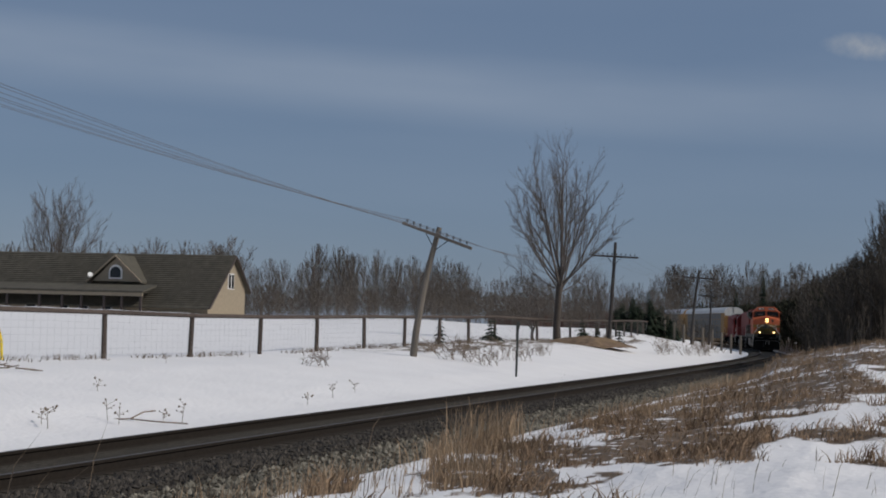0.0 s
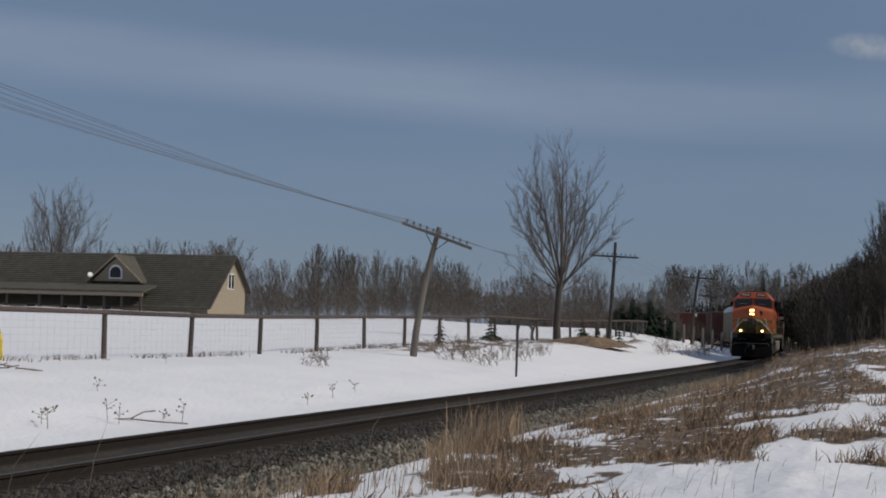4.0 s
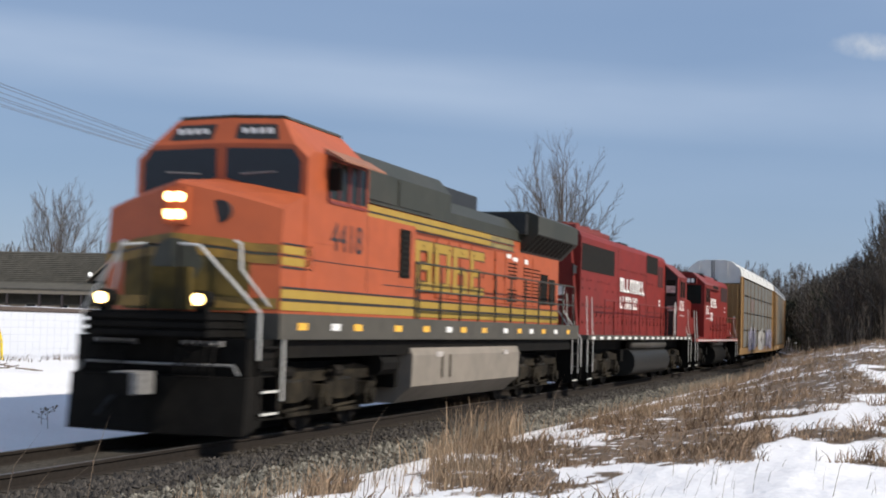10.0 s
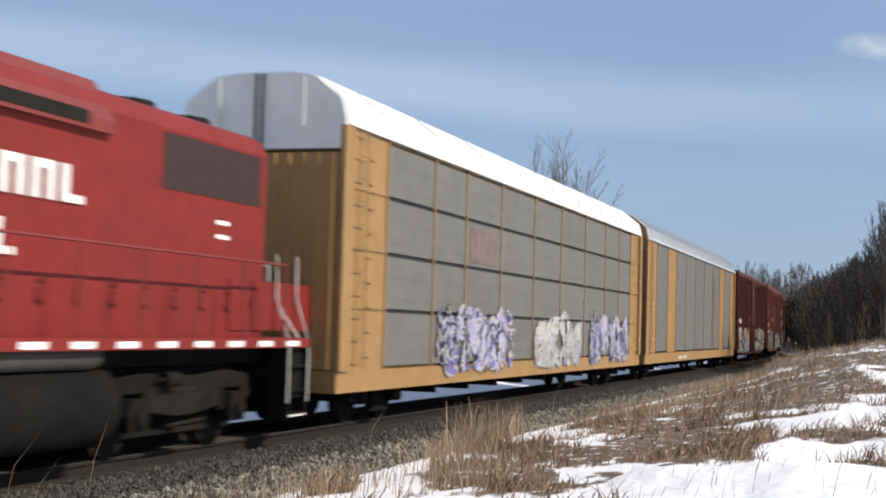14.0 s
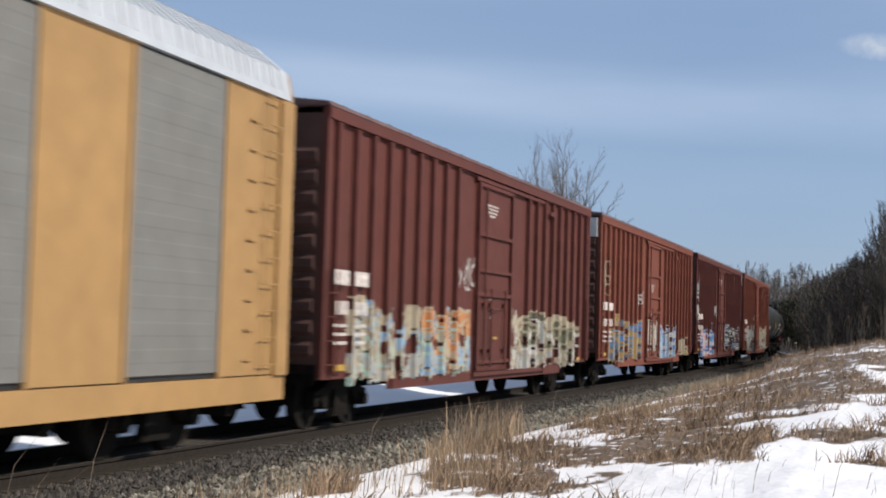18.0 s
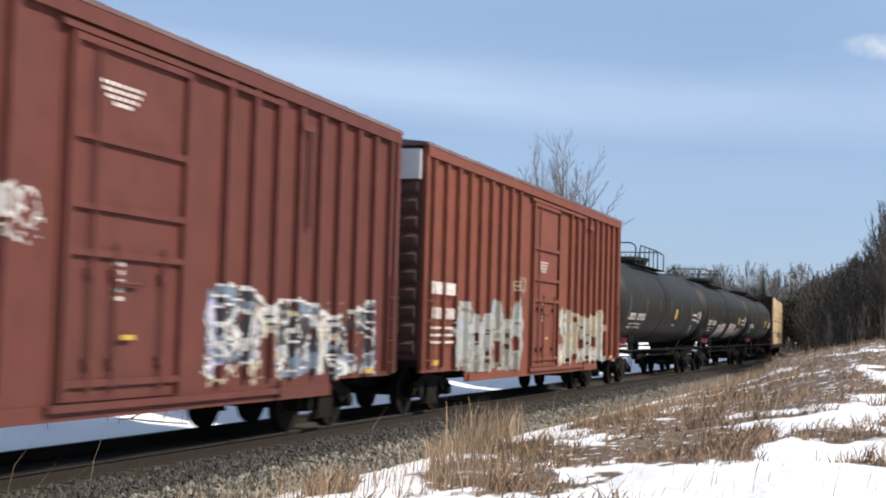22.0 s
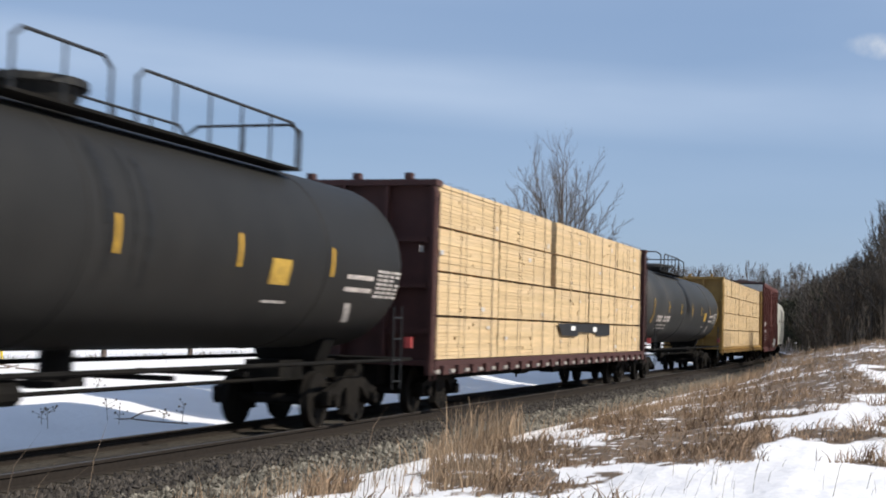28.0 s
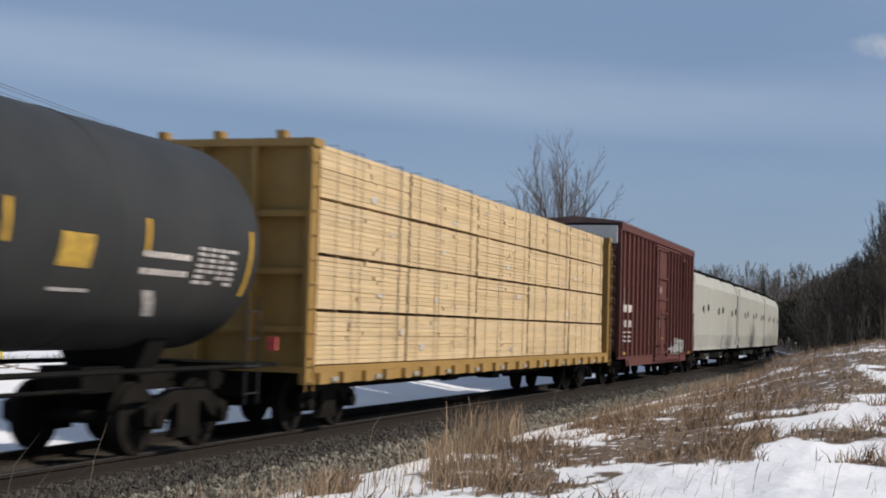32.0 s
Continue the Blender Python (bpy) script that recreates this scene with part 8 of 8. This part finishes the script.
def tank_car(L, mat, marks, patches=(), rear=False, pairs=(9.0, 5.7, 2.65, -.45, -3.2, -6.3), placard=-4.8, bright=False):
    c = thing("tank_car", marks, "freight car", "tank cars in the train")
    half, r, zc = L / 2 - .55, 1.48, 2.80
    prof = [(half - .9 + .85 * math.cos(a), r * math.sin(a)) for a in (math.pi / 2 * i / 8 for i in range(9))]
    prof = prof + [(0.0, r)] + [(-x, y) for x, y in reversed(prof)]
    n = 36
    bm = bmesh.new()
    rings = []
    for x, q in prof:
        rings.append([bm.verts.new((x, max(q, .01) * math.cos(2 * math.pi * i / n), zc + max(q, .01) * math.sin(2 * math.pi * i / n))) for i in range(n)])
    for a, b in zip(rings[:-1], rings[1:]):
        for i in range(n):
            bm.faces.new((a[i], a[(i + 1) % n], b[(i + 1) % n], b[i]))
    bm.faces.new(rings[0])
    bm.faces.new(rings[-1][::-1])
    part("tank_shell", bm, mat, c, smooth=True)
    for x in (-half * .55, half * .18, half * .62):
        bm = bmesh.new()
        loops = [[bm.verts.new((x + dx, q * math.cos(2 * math.pi * i / n), zc + q * math.sin(2 * math.pi * i / n))) for i in range(n)] for dx, q in ((-.02, r - .01), (0, r + .012), (.02, r - .01))]
        for a, b in zip(loops[:-1], loops[1:]):
            for i in range(n):
                bm.faces.new((a[i], a[(i + 1) % n], b[(i + 1) % n], b[i]))
        part("weld_band", bm, mat, c)
    # saddles, stub sills, side rails
    for e in (-1, 1):
        bm = bmesh.new()
        x = e * (half - 2.2)
        prism(bm, [(-.5, 1.0), (.5, 1.0), (.72, 1.50), (.5, 1.42), (0, 1.34), (-.5, 1.42), (-.72, 1.50)], "x", x - .25, x + .25)
        box(bm, *sorted((e * (half - 3.4), e * (half + .15))), -.32, .32, .78, 1.12)
        part("saddle", bm, M_FRAME, c)
        boxpart("end_platform", (*sorted((e * (half - 1.0), e * (half + .1))), -1.42, 1.42, 1.10, 1.16), M_FRAME, c)
        coupler(c, e * L / 2)
        freight_truck(c, e * (half - 1.95))
        side_ladder(c, e * (half - .95), 1.5, .6, 2.1, M_BLACKPAINT)
        bm = bmesh.new()
        box(bm, *sorted((e * (half - .12), e * (half - .07))), 1.34, 1.48, 1.34, 1.54)
        part("red_white_marker", bm, M_REDMARK, c, "small red and white end marker")
    bm = bmesh.new()
    for y in (-1.38, 1.38):
        bent(bm, [(-half + .6, y, 1.12), (half - .6, y, 1.12)], .035)
    part("side_rail", bm, M_FRAME, c)
    bm = bmesh.new()
    rod(bm, (0, 0, 1.0), (0, 0, 1.4), .22, .22, 12)
    box(bm, -.5, .5, -.12, .12, .86, 1.02)
    for x in (-3.6, -1.4, 1.3, 3.2):
        box(bm, x - .05, x + .05, -.9, .9, .93, 1.0)
    rod(bm, (-half + 3, .3, .82), (half - 3, .3, .82), .03, .03, 6)
    rod(bm, (1.6, .5, .85), (2.5, .5, .85), .14, .14, 10)
    part("bottom_outlet", bm, M_FRAME, c)
    # top platform, dome and railings
    x0, x1 = (-5.1, 2.7) if rear else (-1.1, 5.2)
    bm = bmesh.new()
    box(bm, x0, x1, .62, 1.0, 4.16, 4.20)
    box(bm, x0, x1, -1.0, -.62, 4.16, 4.20)
    part("top_walkway", bm, M_FRAME, c)
    bm = bmesh.new()
    rod(bm, (.85, 0, 4.2), (.85, 0, 4.50), .55, .66, 20)
    rod(bm, (.85, 0, 4.50), (.85, 0, 4.60), .74, .72, 20)
    rod(bm, (.85, 0, 4.60), (.85, 0, 4.66), .60, .3, 20)
    part("manway_dome", bm, mat, c, "black manway dome on top of the tank")

    def loop(a, b, z):
        bm = bmesh.new()
        a, b = Vector(a), Vector(b)
        up = Vector((0, 0, z))
        d = (b - a).normalized() * .18
        bent(bm, [a, a + up - Vector((0, 0, .12)), a + d + up, b - d + up, b + up - Vector((0, 0, .12)), b], .025)
        k = max(1, int((b - a).length / 1.2))
        for i in range(1, k + 1):
            p = a + (b - a) * i / (k + 1)
            rod(bm, p, p + up, .02, .02, 5)
        part("railing", bm, M_BLACKPAINT, c)
    if rear:
        loop((0.0, 1.0, 4.16), (-4.9, 1.0, 4.16), .72)
        loop((.6, 1.0, 4.16), (2.6, 1.0, 4.16), .72)
        loop((2.6, -1.0, 4.16), (-4.9, -1.0, 4.16), .72)
        loop((-5.05, -1.0, 4.16), (-5.05, 1.0, 4.16), .74)
    else:
        loop((.6, 1.0, 4.16), (4.4, 1.0, 4.16), .72)
        loop((.6, -1.0, 4.16), (5.1, -1.0, 4.16), .72)
        loop((5.25, -1.0, 4.16), (5.25, 1.0, 4.16), .76)
        loop((-.8, -1.0, 4.16), (-.8, 1.0, 4.16), .76)

    def on_shell(name, x, z0, z1, w, m, label="", slant=0.0):
        """A thin painted strip that follows the tank's curve."""
        bm = bmesh.new()
        k = 6 if z1 - z0 > .3 else 2
        rows = []
        for i in range(k + 1):
            z = z0 + (z1 - z0) * i / k
            y = math.sqrt(max((r + .008) ** 2 - (z - zc) ** 2, 0))
            a = x + slant * (i / k - .5)
            rows.append((bm.verts.new((a - w / 2, y, z)), bm.verts.new((a + w / 2, y, z))))
        for a, b in zip(rows[:-1], rows[1:]):
            bm.faces.new((a[0], a[1], b[1], b[0]))
        part(name, bm, m, c, label)
    stripe = M_MARK if bright else M_DULLMARK
    for x in pairs:
        if abs(x) < half - .6:
            tall = abs(x) > 8.2
            on_shell("yellow_stripe", x, 2.1 if tall else 2.5, 3.0 if tall else 2.96, .09 if bright else .075, stripe)
    on_shell("placard", placard, 2.30, 2.68, .66 if bright else .56, M_PLACARD, "yellow placard")
    on_shell("small_text", placard - .1, 2.03, 2.07, .8, M_FADED)
    rng = random.Random(int(L * 100))
    x = 8.2
    for i in range(10):
        if i != 4:
            w = rng.uniform(.16, .22)
            on_shell("reporting_mark", x - .1, 2.16, 2.39, w, M_MARKWHITE, "unreadable white reporting marks")
            on_shell("mark_counter", x - .1, 2.23 + rng.uniform(-.03, .03), 2.31, w * .42, mat)
        x -= .3
    for z, k in ((2.0, 11), (1.88, 12)):
        for i in range(k):
            on_shell("small_text", 7.7 - i * .2, z, z + .055, rng.uniform(.1, .17), M_FADED)
    # stencils at the rear: two bold lines, a block of small rows, a slanted mark
    for z in (2.50, 2.29):
        for i in range(6):
            on_shell("data_panel", -6.2 - i * .2, z, z + .075, rng.uniform(.13, .18), M_MARKWHITE)
    for k in range(7):
        for i in range(4):
            if rng.random() < .85:
                on_shell("stencil", -7.62 - i * .29, 2.22 + k * .073, 2.265 + k * .073, rng.uniform(.16, .26), M_FADED)
    on_shell("slanted_mark", -6.7, 1.78, 2.1, .28, M_FADED, slant=.4)
    # spill streaks below the dome
    for k in range(7):
        x = .85 + rng.uniform(-.55, .55)
        on_shell("spill_streak", x, rng.uniform(2.0, 3.0), rng.uniform(3.7, 3.95), rng.uniform(.05, .16), M_STREAK)
    for k, (xa, xb, drift, z0, z1) in enumerate(patches):
        cell = .05
        verts, faces = [], []
        gx, gz = np.meshgrid(np.arange(xb - drift, xa, cell), np.arange(z0, z1, cell), indexing="ij")
        lean = drift * (z1 - gz) / (z1 - z0)
        edge = np.minimum(np.minimum(xa - lean - gx, gx - xb + lean), np.minimum(gz - z0, z1 - gz) * 1.5)
        wear = rough_noise(gx * 3.5 + gz * 1.2, gz * 2.0, 61 + k)
        fine = rough_noise(gx * 14, gz * 9, 71 + k)
        for q in zip(*np.nonzero((edge > .28 * wear) & (fine + .35 * wear < .82))):
            a, z = gx[q], gz[q]
            y0, y1 = (math.sqrt((r + .009) ** 2 - (h - zc) ** 2) for h in (z, z + cell))
            n0 = len(verts)
            verts += [(a, y0, z), (a + cell, y0, z), (a + cell, y1, z + cell), (a, y1, z + cell)]
            faces.append((n0 + 3, n0 + 2, n0 + 1, n0))
        ob = new("paint_patch", from_arrays("paint_patch", verts, faces, SPRAY["chalk"]))
        ob.parent = c
        tagged(ob, "pinkish white sprayed patch, worn and slanted", kind="stuff")
    couple(c, L, half - 1.95)


def lumber_bundle(length, seed, parent, place, split):
    """A strapped stack of boards, its outer face towards +y, its base at z = 0."""
    rng = random.Random(seed)
    core = bmesh.new()
    h, n = .835, 11
    t = h / n
    box(core, .05, length - .05, -.6, .52, .0, h - .005)
    boards = []
    for i in range(n):
        j = rng.uniform(-.008, .008)
        pieces = [0, length] if rng.random() < .62 else [0, length * rng.uniform(.3, .7), length]
        for p, q in zip(pieces[:-1], pieces[1:]):
            k = rng.uniform(-.005, .005)
            boards.append((p + .006 + rng.uniform(0, .05), q - .006 - rng.uniform(0, .05), .5, .60 + j + k, i * t + .001, (i + 1) * t - rng.choice((.002, .003, .004, .007))))
    if not split:
        for b in boards:
            box(core, *b)
    o = part("lumber_pack", core, M_LUMBER, parent)
    o.matrix_basis = place
    if split:
        for b in boards:
            boxpart("board", b, M_LUMBER, o)
        for _ in range(1):
            x, z = rng.uniform(.1, length - .4), rng.uniform(.05, .65)
            boxpart("paper_tag", (x, x + rng.uniform(.1, .22), .63, .634, z, z + rng.uniform(.06, .12)), M_BARE, o, "pale paper tag")
    else:
        tagged(o, kind="stuff")


def centre_beam(L, mat, red):
    half = L / 2 - .45
    c = thing("centre_beam_car", "maroon centre-beam flat car stacked with fresh lumber" if red else "yellow centre-beam flat car stacked with fresh lumber", "freight car", "lumber cars in the train")
    bm = bmesh.new()
    box(bm, -half, half, -1.46, 1.46, .98, 1.08)
    part("deck", bm, mat, c)
    for y in (-1.46, 1.36):
        boxpart("side_sill", (-half, half, y, y + .1, .80, .978), mat, c)
    bm = bmesh.new()
    box(bm, -.18, .18, 1.42, 1.54, .80, .98)
    me = mesh_of("winch", bm, mat, bevel=0.02)
    bm = bmesh.new()
    box(bm, -.13, .13, 1.46, 1.50, .83, .90)
    me2 = mesh_of("winch_plate", bm, material("dull_winch_plate", (0.3, 0.28, 0.25), 0.6))
    for i, x in enumerate(np.arange(-half + .8, half - .5, .98)):
        o = new("winch", me)
        o.parent = c
        o.location = (x, 0, 0)
        if red or i % 2:
            o = new("winch_plate", me2)
            o.parent = c
            o.location = (x + .42, 0, 0)
    bm = bmesh.new()
    box(bm, -half + .3, half - .3, -.06, .06, 4.3, 4.58)
    for x in np.arange(-half + 1, half, 1.5):
        box(bm, x - .08, x + .08, -.07, .07, 1.08, 4.4)
    part("centre_beam", bm, mat, c)
    for e in (-1, 1):
        xa, xb = sorted((e * (half - .32), e * (half - .22)))
        bm = bmesh.new()
        box(bm, xa, xb, -1.46, 1.46, 1.05, 4.58)
        wall = part("bulkhead", bm, mat, c, "braced end bulkhead")
        for y in (-1.46, -.5, .42, 1.38):
            boxpart("bulkhead_post", (*sorted((e * (half - .22), e * (half - .02))), y, y + .08, 1.05, 4.5), mat, wall)
        for z in (1.6, 2.5, 3.4):
            for y in (-1.38, -.42, .5):
                boxpart("bulkhead_brace", (*sorted((e * (half - .218), e * (half - .08))), y, y + .84, z, z + .1), mat, wall)
        boxpart("bulkhead_top", (*sorted((e * (half - .4), e * half)), -1.5, 1.5, 4.5, 4.62), mat, wall, bevel=0.01)
        for y in (-1.3, -.3, .8):
            boxpart("bulkhead_cap", (*sorted((e * (half - .3), e * (half - .1))), y, y + .14, 4.62, 4.76), mat, c)
        if red:
            bars("bulkhead_plate", [(e * half - .2, e * half, 3.2, 3.32)], 1.2, M_LETTER, c)
        coupler(c, e * L / 2)
        side_ladder(c, e * (half - .1), 1.5, .7, 4.4, mat, .3)
        freight_truck(c, e * (half - 1.9))
    underframe(c, half - .1, M_FRAME, .5, .96)
    if red:
        cols = [(11.25, 6.75), (6.7, 2.1), (1.36, -2.7), (-2.75, -6.8), (-6.85, -10.9)]
    else:
        cols = [(11.1, 6.8), (6.75, 2.45), (2.4, -1.9), (-1.95, -6.25), (-6.3, -10.6)]
    for i, (a, b) in enumerate(cols):
        for tier in range(4):
            seed = 100 + i * 7 + tier * 3 + (50 if red else 0)
            slip = random.Random(seed).uniform(-.04, .04)
            if red and i == 1:
                b = 1.88 if tier > 1 else 1.42
            for y, rot in ((.80 + slip * .5, 0), (-.80, 180)):
                lumber_bundle(a - b, seed, c, pose((b if rot == 0 else a) + slip, y, 1.10 + tier * .885, 0, 0, rot), rot == 0)
    bm = bmesh.new()
    for tier in range(1, 4):
        for a, b in cols:
            for x in np.arange(b + .5, a, 1.3):
                box(bm, x - .05, x + .05, .25, 1.30, 1.10 + tier * .885 - .05, 1.10 + tier * .885)
    tagged(part("dunnage", bm, M_LUMBER, c), kind="stuff")
    for i, (a, b) in enumerate(cols):
        for f in (.12, .15, .36, .62, .66, .87):
            x = b + (a - b) * (f + random.Random(i * 9 + int(f * 50)).uniform(-.04, .04))
            bm = bmesh.new()
            prism(bm, [(1.445, 1.1), (1.451, 1.1), (1.451, 4.64), (.3, 4.64), (.3, 4.634), (1.445, 4.634)], "x", x - .008, x + .008)
            part("strap", bm, M_STRAP, c)
    if red:
        bm = bmesh.new()
        prism(bm, [(1.2, 1.92), (-5.5, 1.96), (-5.55, 1.62), (-3.6, 1.60), (-3.5, 1.68), (-1.2, 1.70), (-1.1, 1.58), (.7, 1.60)], "y", 1.445, 1.46)
        part("torn_wrap", bm, M_WRAP, c, "torn black plastic wrap")
        bars("wrap_mark", [(-.8, -.3, 1.74, 1.86), (-3.6, -3.1, 1.72, 1.85)], 1.463, M_LETTER, c)
    couple(c, L, half - 1.9)


def covered_hopper(L):
    c = thing("covered_hopper_car", "pale grey covered hopper with rounded ribbed bays", "freight car", "covered hoppers in the train")
    half = L / 2 - .6
    bay = 2 * half / 3
    for i in range(3):
        a = -half + bay * i
        bm = bmesh.new()
        k = 8
        rings = []
        for j in range(k + 1):
            f = j / k
            w = 1.30 + .22 * math.sin(math.pi * f) ** .4 if 0 < f < 1 else 1.28
            ring = [(-w + .1, 1.15), (w - .1, 1.15), (w, 1.7), (w, 3.9), (w - .25, 4.45), (-w + .25, 4.45), (-w, 3.9), (-w, 1.7)]
            rings.append([bm.verts.new((a + .03 + (bay - .06) * f, y, z)) for y, z in ring])
        for p, q in zip(rings[:-1], rings[1:]):
            for m in range(8):
                bm.faces.new((p[m], p[(m + 1) % 8], q[(m + 1) % 8], q[m]))
        bm.faces.new(rings[0][::-1])
        bm.faces.new(rings[-1])
        part("hopper_bay", bm, M_HOPPER, c, smooth=False)
        bm = bmesh.new()
        prism(bm, [(a + .5, 1.2), (a + bay - .5, 1.2), (a + bay / 2 + .4, .5), (a + bay / 2 - .4, .5)], "y", -.9, .9)
        part("discharge_chute", bm, M_HOPPER, c)
        bars("small_mark", [(a + bay * .6, a + bay * .66, 2.7, 3.0), (a + bay * .3, a + bay * .38, 2.8, 3.1)], 1.53, M_FRAME, c)
    bm = bmesh.new()
    box(bm, -half, half, -1.1, 1.1, 4.46, 4.52)
    for x in np.arange(-half + .4, half, .8):
        box(bm, x - .05, x + .05, -1.15, 1.15, 4.5, 4.62)
    part("roof_walk", bm, M_FRAME, c)
    boxpart("side_sill", (-half, half, -1.4, 1.4, 1.0, 1.16), M_HOPPER, c)
    underframe(c, half, M_FRAME, .6, 1.0)
    for e in (-1, 1):
        coupler(c, e * L / 2)
        freight_truck(c, e * (half - 1.7))
        side_ladder(c, e * (half - .2), 1.35, 1.0, 4.3, M_HOPPER)
    couple(c, L, half - 1.7)


orange_locomotive()
red_locomotive(True)
red_locomotive(False)
auto_rack(True)
auto_rack(False)
box_car(20.63, M_BROWN, [(8.5, 4.6, .70, 2.1, ["cream", "grey", "pale_blue", "cream"], "cream", "mint", 3), (5.2, 1.45, .72, 2.05, ["cream", "pale_blue", "orange", "orange"], "cream", "mint", 3),
                         (-1.42, -8.4, .74, 2.05, ["cream", "grey", "olive", "cream"], "cream", "white", 4), (2.7, 1.4, 2.48, 3.3, ["white"], "white", "grey", 3)], False, "brown ribbed box car with cream and orange graffiti")
box_car(20.16, M_ORANGEBROWN, [(7.7, 1.9, .72, 2.12, ["slate", "slate", "blue", "blue"], "yellow", "cream", 4), (-1.4, -5.1, .72, 2.05, ["grey", "pale_blue", "blue"], "white", "grey", 3),
                               (8.9, 8.0, 2.75, 4.0, ["cream"], "cream", "cream", 3), (1.5, -1.3, .80, 2.0, ["grey", "cream"], "white", "black", 5), (2.8, 1.6, 2.5, 3.2, ["white"], "white", "cream", 3),
                               (-5.6, -8.6, .8, 1.5, ["cream"], "cream", "cream", 4)], True, "orange-brown ribbed box car with faded blue graffiti")
box_car(19.9, M_BROWN, [(8.0, 2.85, .70, 2.02, ["pale_blue", "blue", "blue", "pale_blue"], "white", "pink", 3), (-2.0, -8.45, .84, 2.1, ["lilac", "slate", "black", "slate"], "white", "cream", 3),
                        (9.1, 8.6, 3.05, 4.5, ["white"], "white", "white", 2), (9.0, 8.2, 1.85, 2.8, ["white"], "white", "white", 3), (2.95, 1.7, 2.45, 3.15, ["white"], "white", "white", 3)], False, "dark brown ribbed box car with blue and white graffiti")
box_car(20.28, M_ORANGEBROWN, [(7.5, 1.9, .74, 2.3, ["putty", "putty", "grey", "pale_blue"], "grey", "putty", 3), (-1.6, -7.3, .78, 2.2, ["cream", "grey", "cream"], "cream", "white", 6),
                               (3.0, 1.8, 2.5, 3.0, ["cream"], "cream", "cream", 3)], True, "orange-brown ribbed box car with grey and cream graffiti")
tank_car(20.02, M_TANK, "black tank car with white stencils and a yellow placard", pairs=(8.45, 5.3, 2.55, -.1, -2.85, -5.45), placard=-1.5)
tank_car(20.15, M_TANK, "black tank car with white sprayed patches", ((4.45, 1.0, .6, 1.46, 2.32), (-.35, -3.9, .95, 1.43, 2.36), (-4.6, -6.0, .5, 1.55, 2.1)), pairs=(8.8, 6.8, 2.8, -.3, -2.9, -5.6))
tank_car(19.99, M_TANK, "black tank car with white reporting marks and a long top railing", rear=True, pairs=(6.72, 3.87, 1.1, -2.1, -5.43, -8.95), placard=-3.49, bright=True)
centre_beam(24.1, M_CBRED, True)
tank_car(21.3, M_TANKGREY, "charcoal grey tank car with white stencils", pairs=(9.22, 5.84, 2.69, -0.49, -3.34, -6.19, -9.04), placard=-4.68, bright=True)
centre_beam(23.85, M_CBYELLOW, False)
box_car(17.6, M_MAROON, [(7.4, 7.0, 2.3, 3.4, ["white"], "white", "pink", 1), (-2.0, -5.5, .9, 1.5, ["grey"], "white", "grey", 3)], True, "maroon ribbed box car with small white marks")
for _ in range(3):
    covered_hopper(18.6)


# ---- what moves ----
TRAIN_T = [0, 4, 8, 12, 16, 20, 24, 28, 32]
TRAIN_V = [13.82, 14.104, 14.688, 14.62, 14.349, 14.03, 13.229, 13.091, 12.568]
_ft = np.linspace(0, 32, 961)
_fv = np.interp(_ft, TRAIN_T, TRAIN_V)
_fd = np.concatenate([[0], np.cumsum((_fv[1:] + _fv[:-1]) / 2 * np.diff(_ft))])


def travelled(t):
    return float(np.interp(t, _ft, _fd))


def car_pose(t, offset, pivot):
    """Pose of a car whose middle is offset metres behind the train's front; trucks at +-pivot."""
    s = 144.15 - travelled(t) + offset
    a, b = on_track(s - pivot), on_track(s + pivot)
    d = a - b
    return Matrix.Translation((a + b) / 2) @ Matrix.Rotation(math.atan2(d.y, d.x), 4, "Z")


def motions():
    times = [0, 0.1, 0.2] + [0.5 * i for i in range(1, 64)] + [31.8, 31.9, 32.0]
    for car, offset, pivot in cars:
        walk(car, [(t, car_pose(t, offset, pivot)) for t in times])
    walk(cloud, [(t, pose(x, 2400, 507, 90, 3, 0)) for t, x in ((0, 722), (6, 730), (16, 745), (32, 768))])
    ticks = [k / FPS for k in range(0, 32 * FPS + 1)]
    for wheel, x, r in wheels:
        walk(wheel, [(t, pose(x, 0, r, 0, math.degrees(travelled(t) / r), 0)) for t in ticks])


motions()
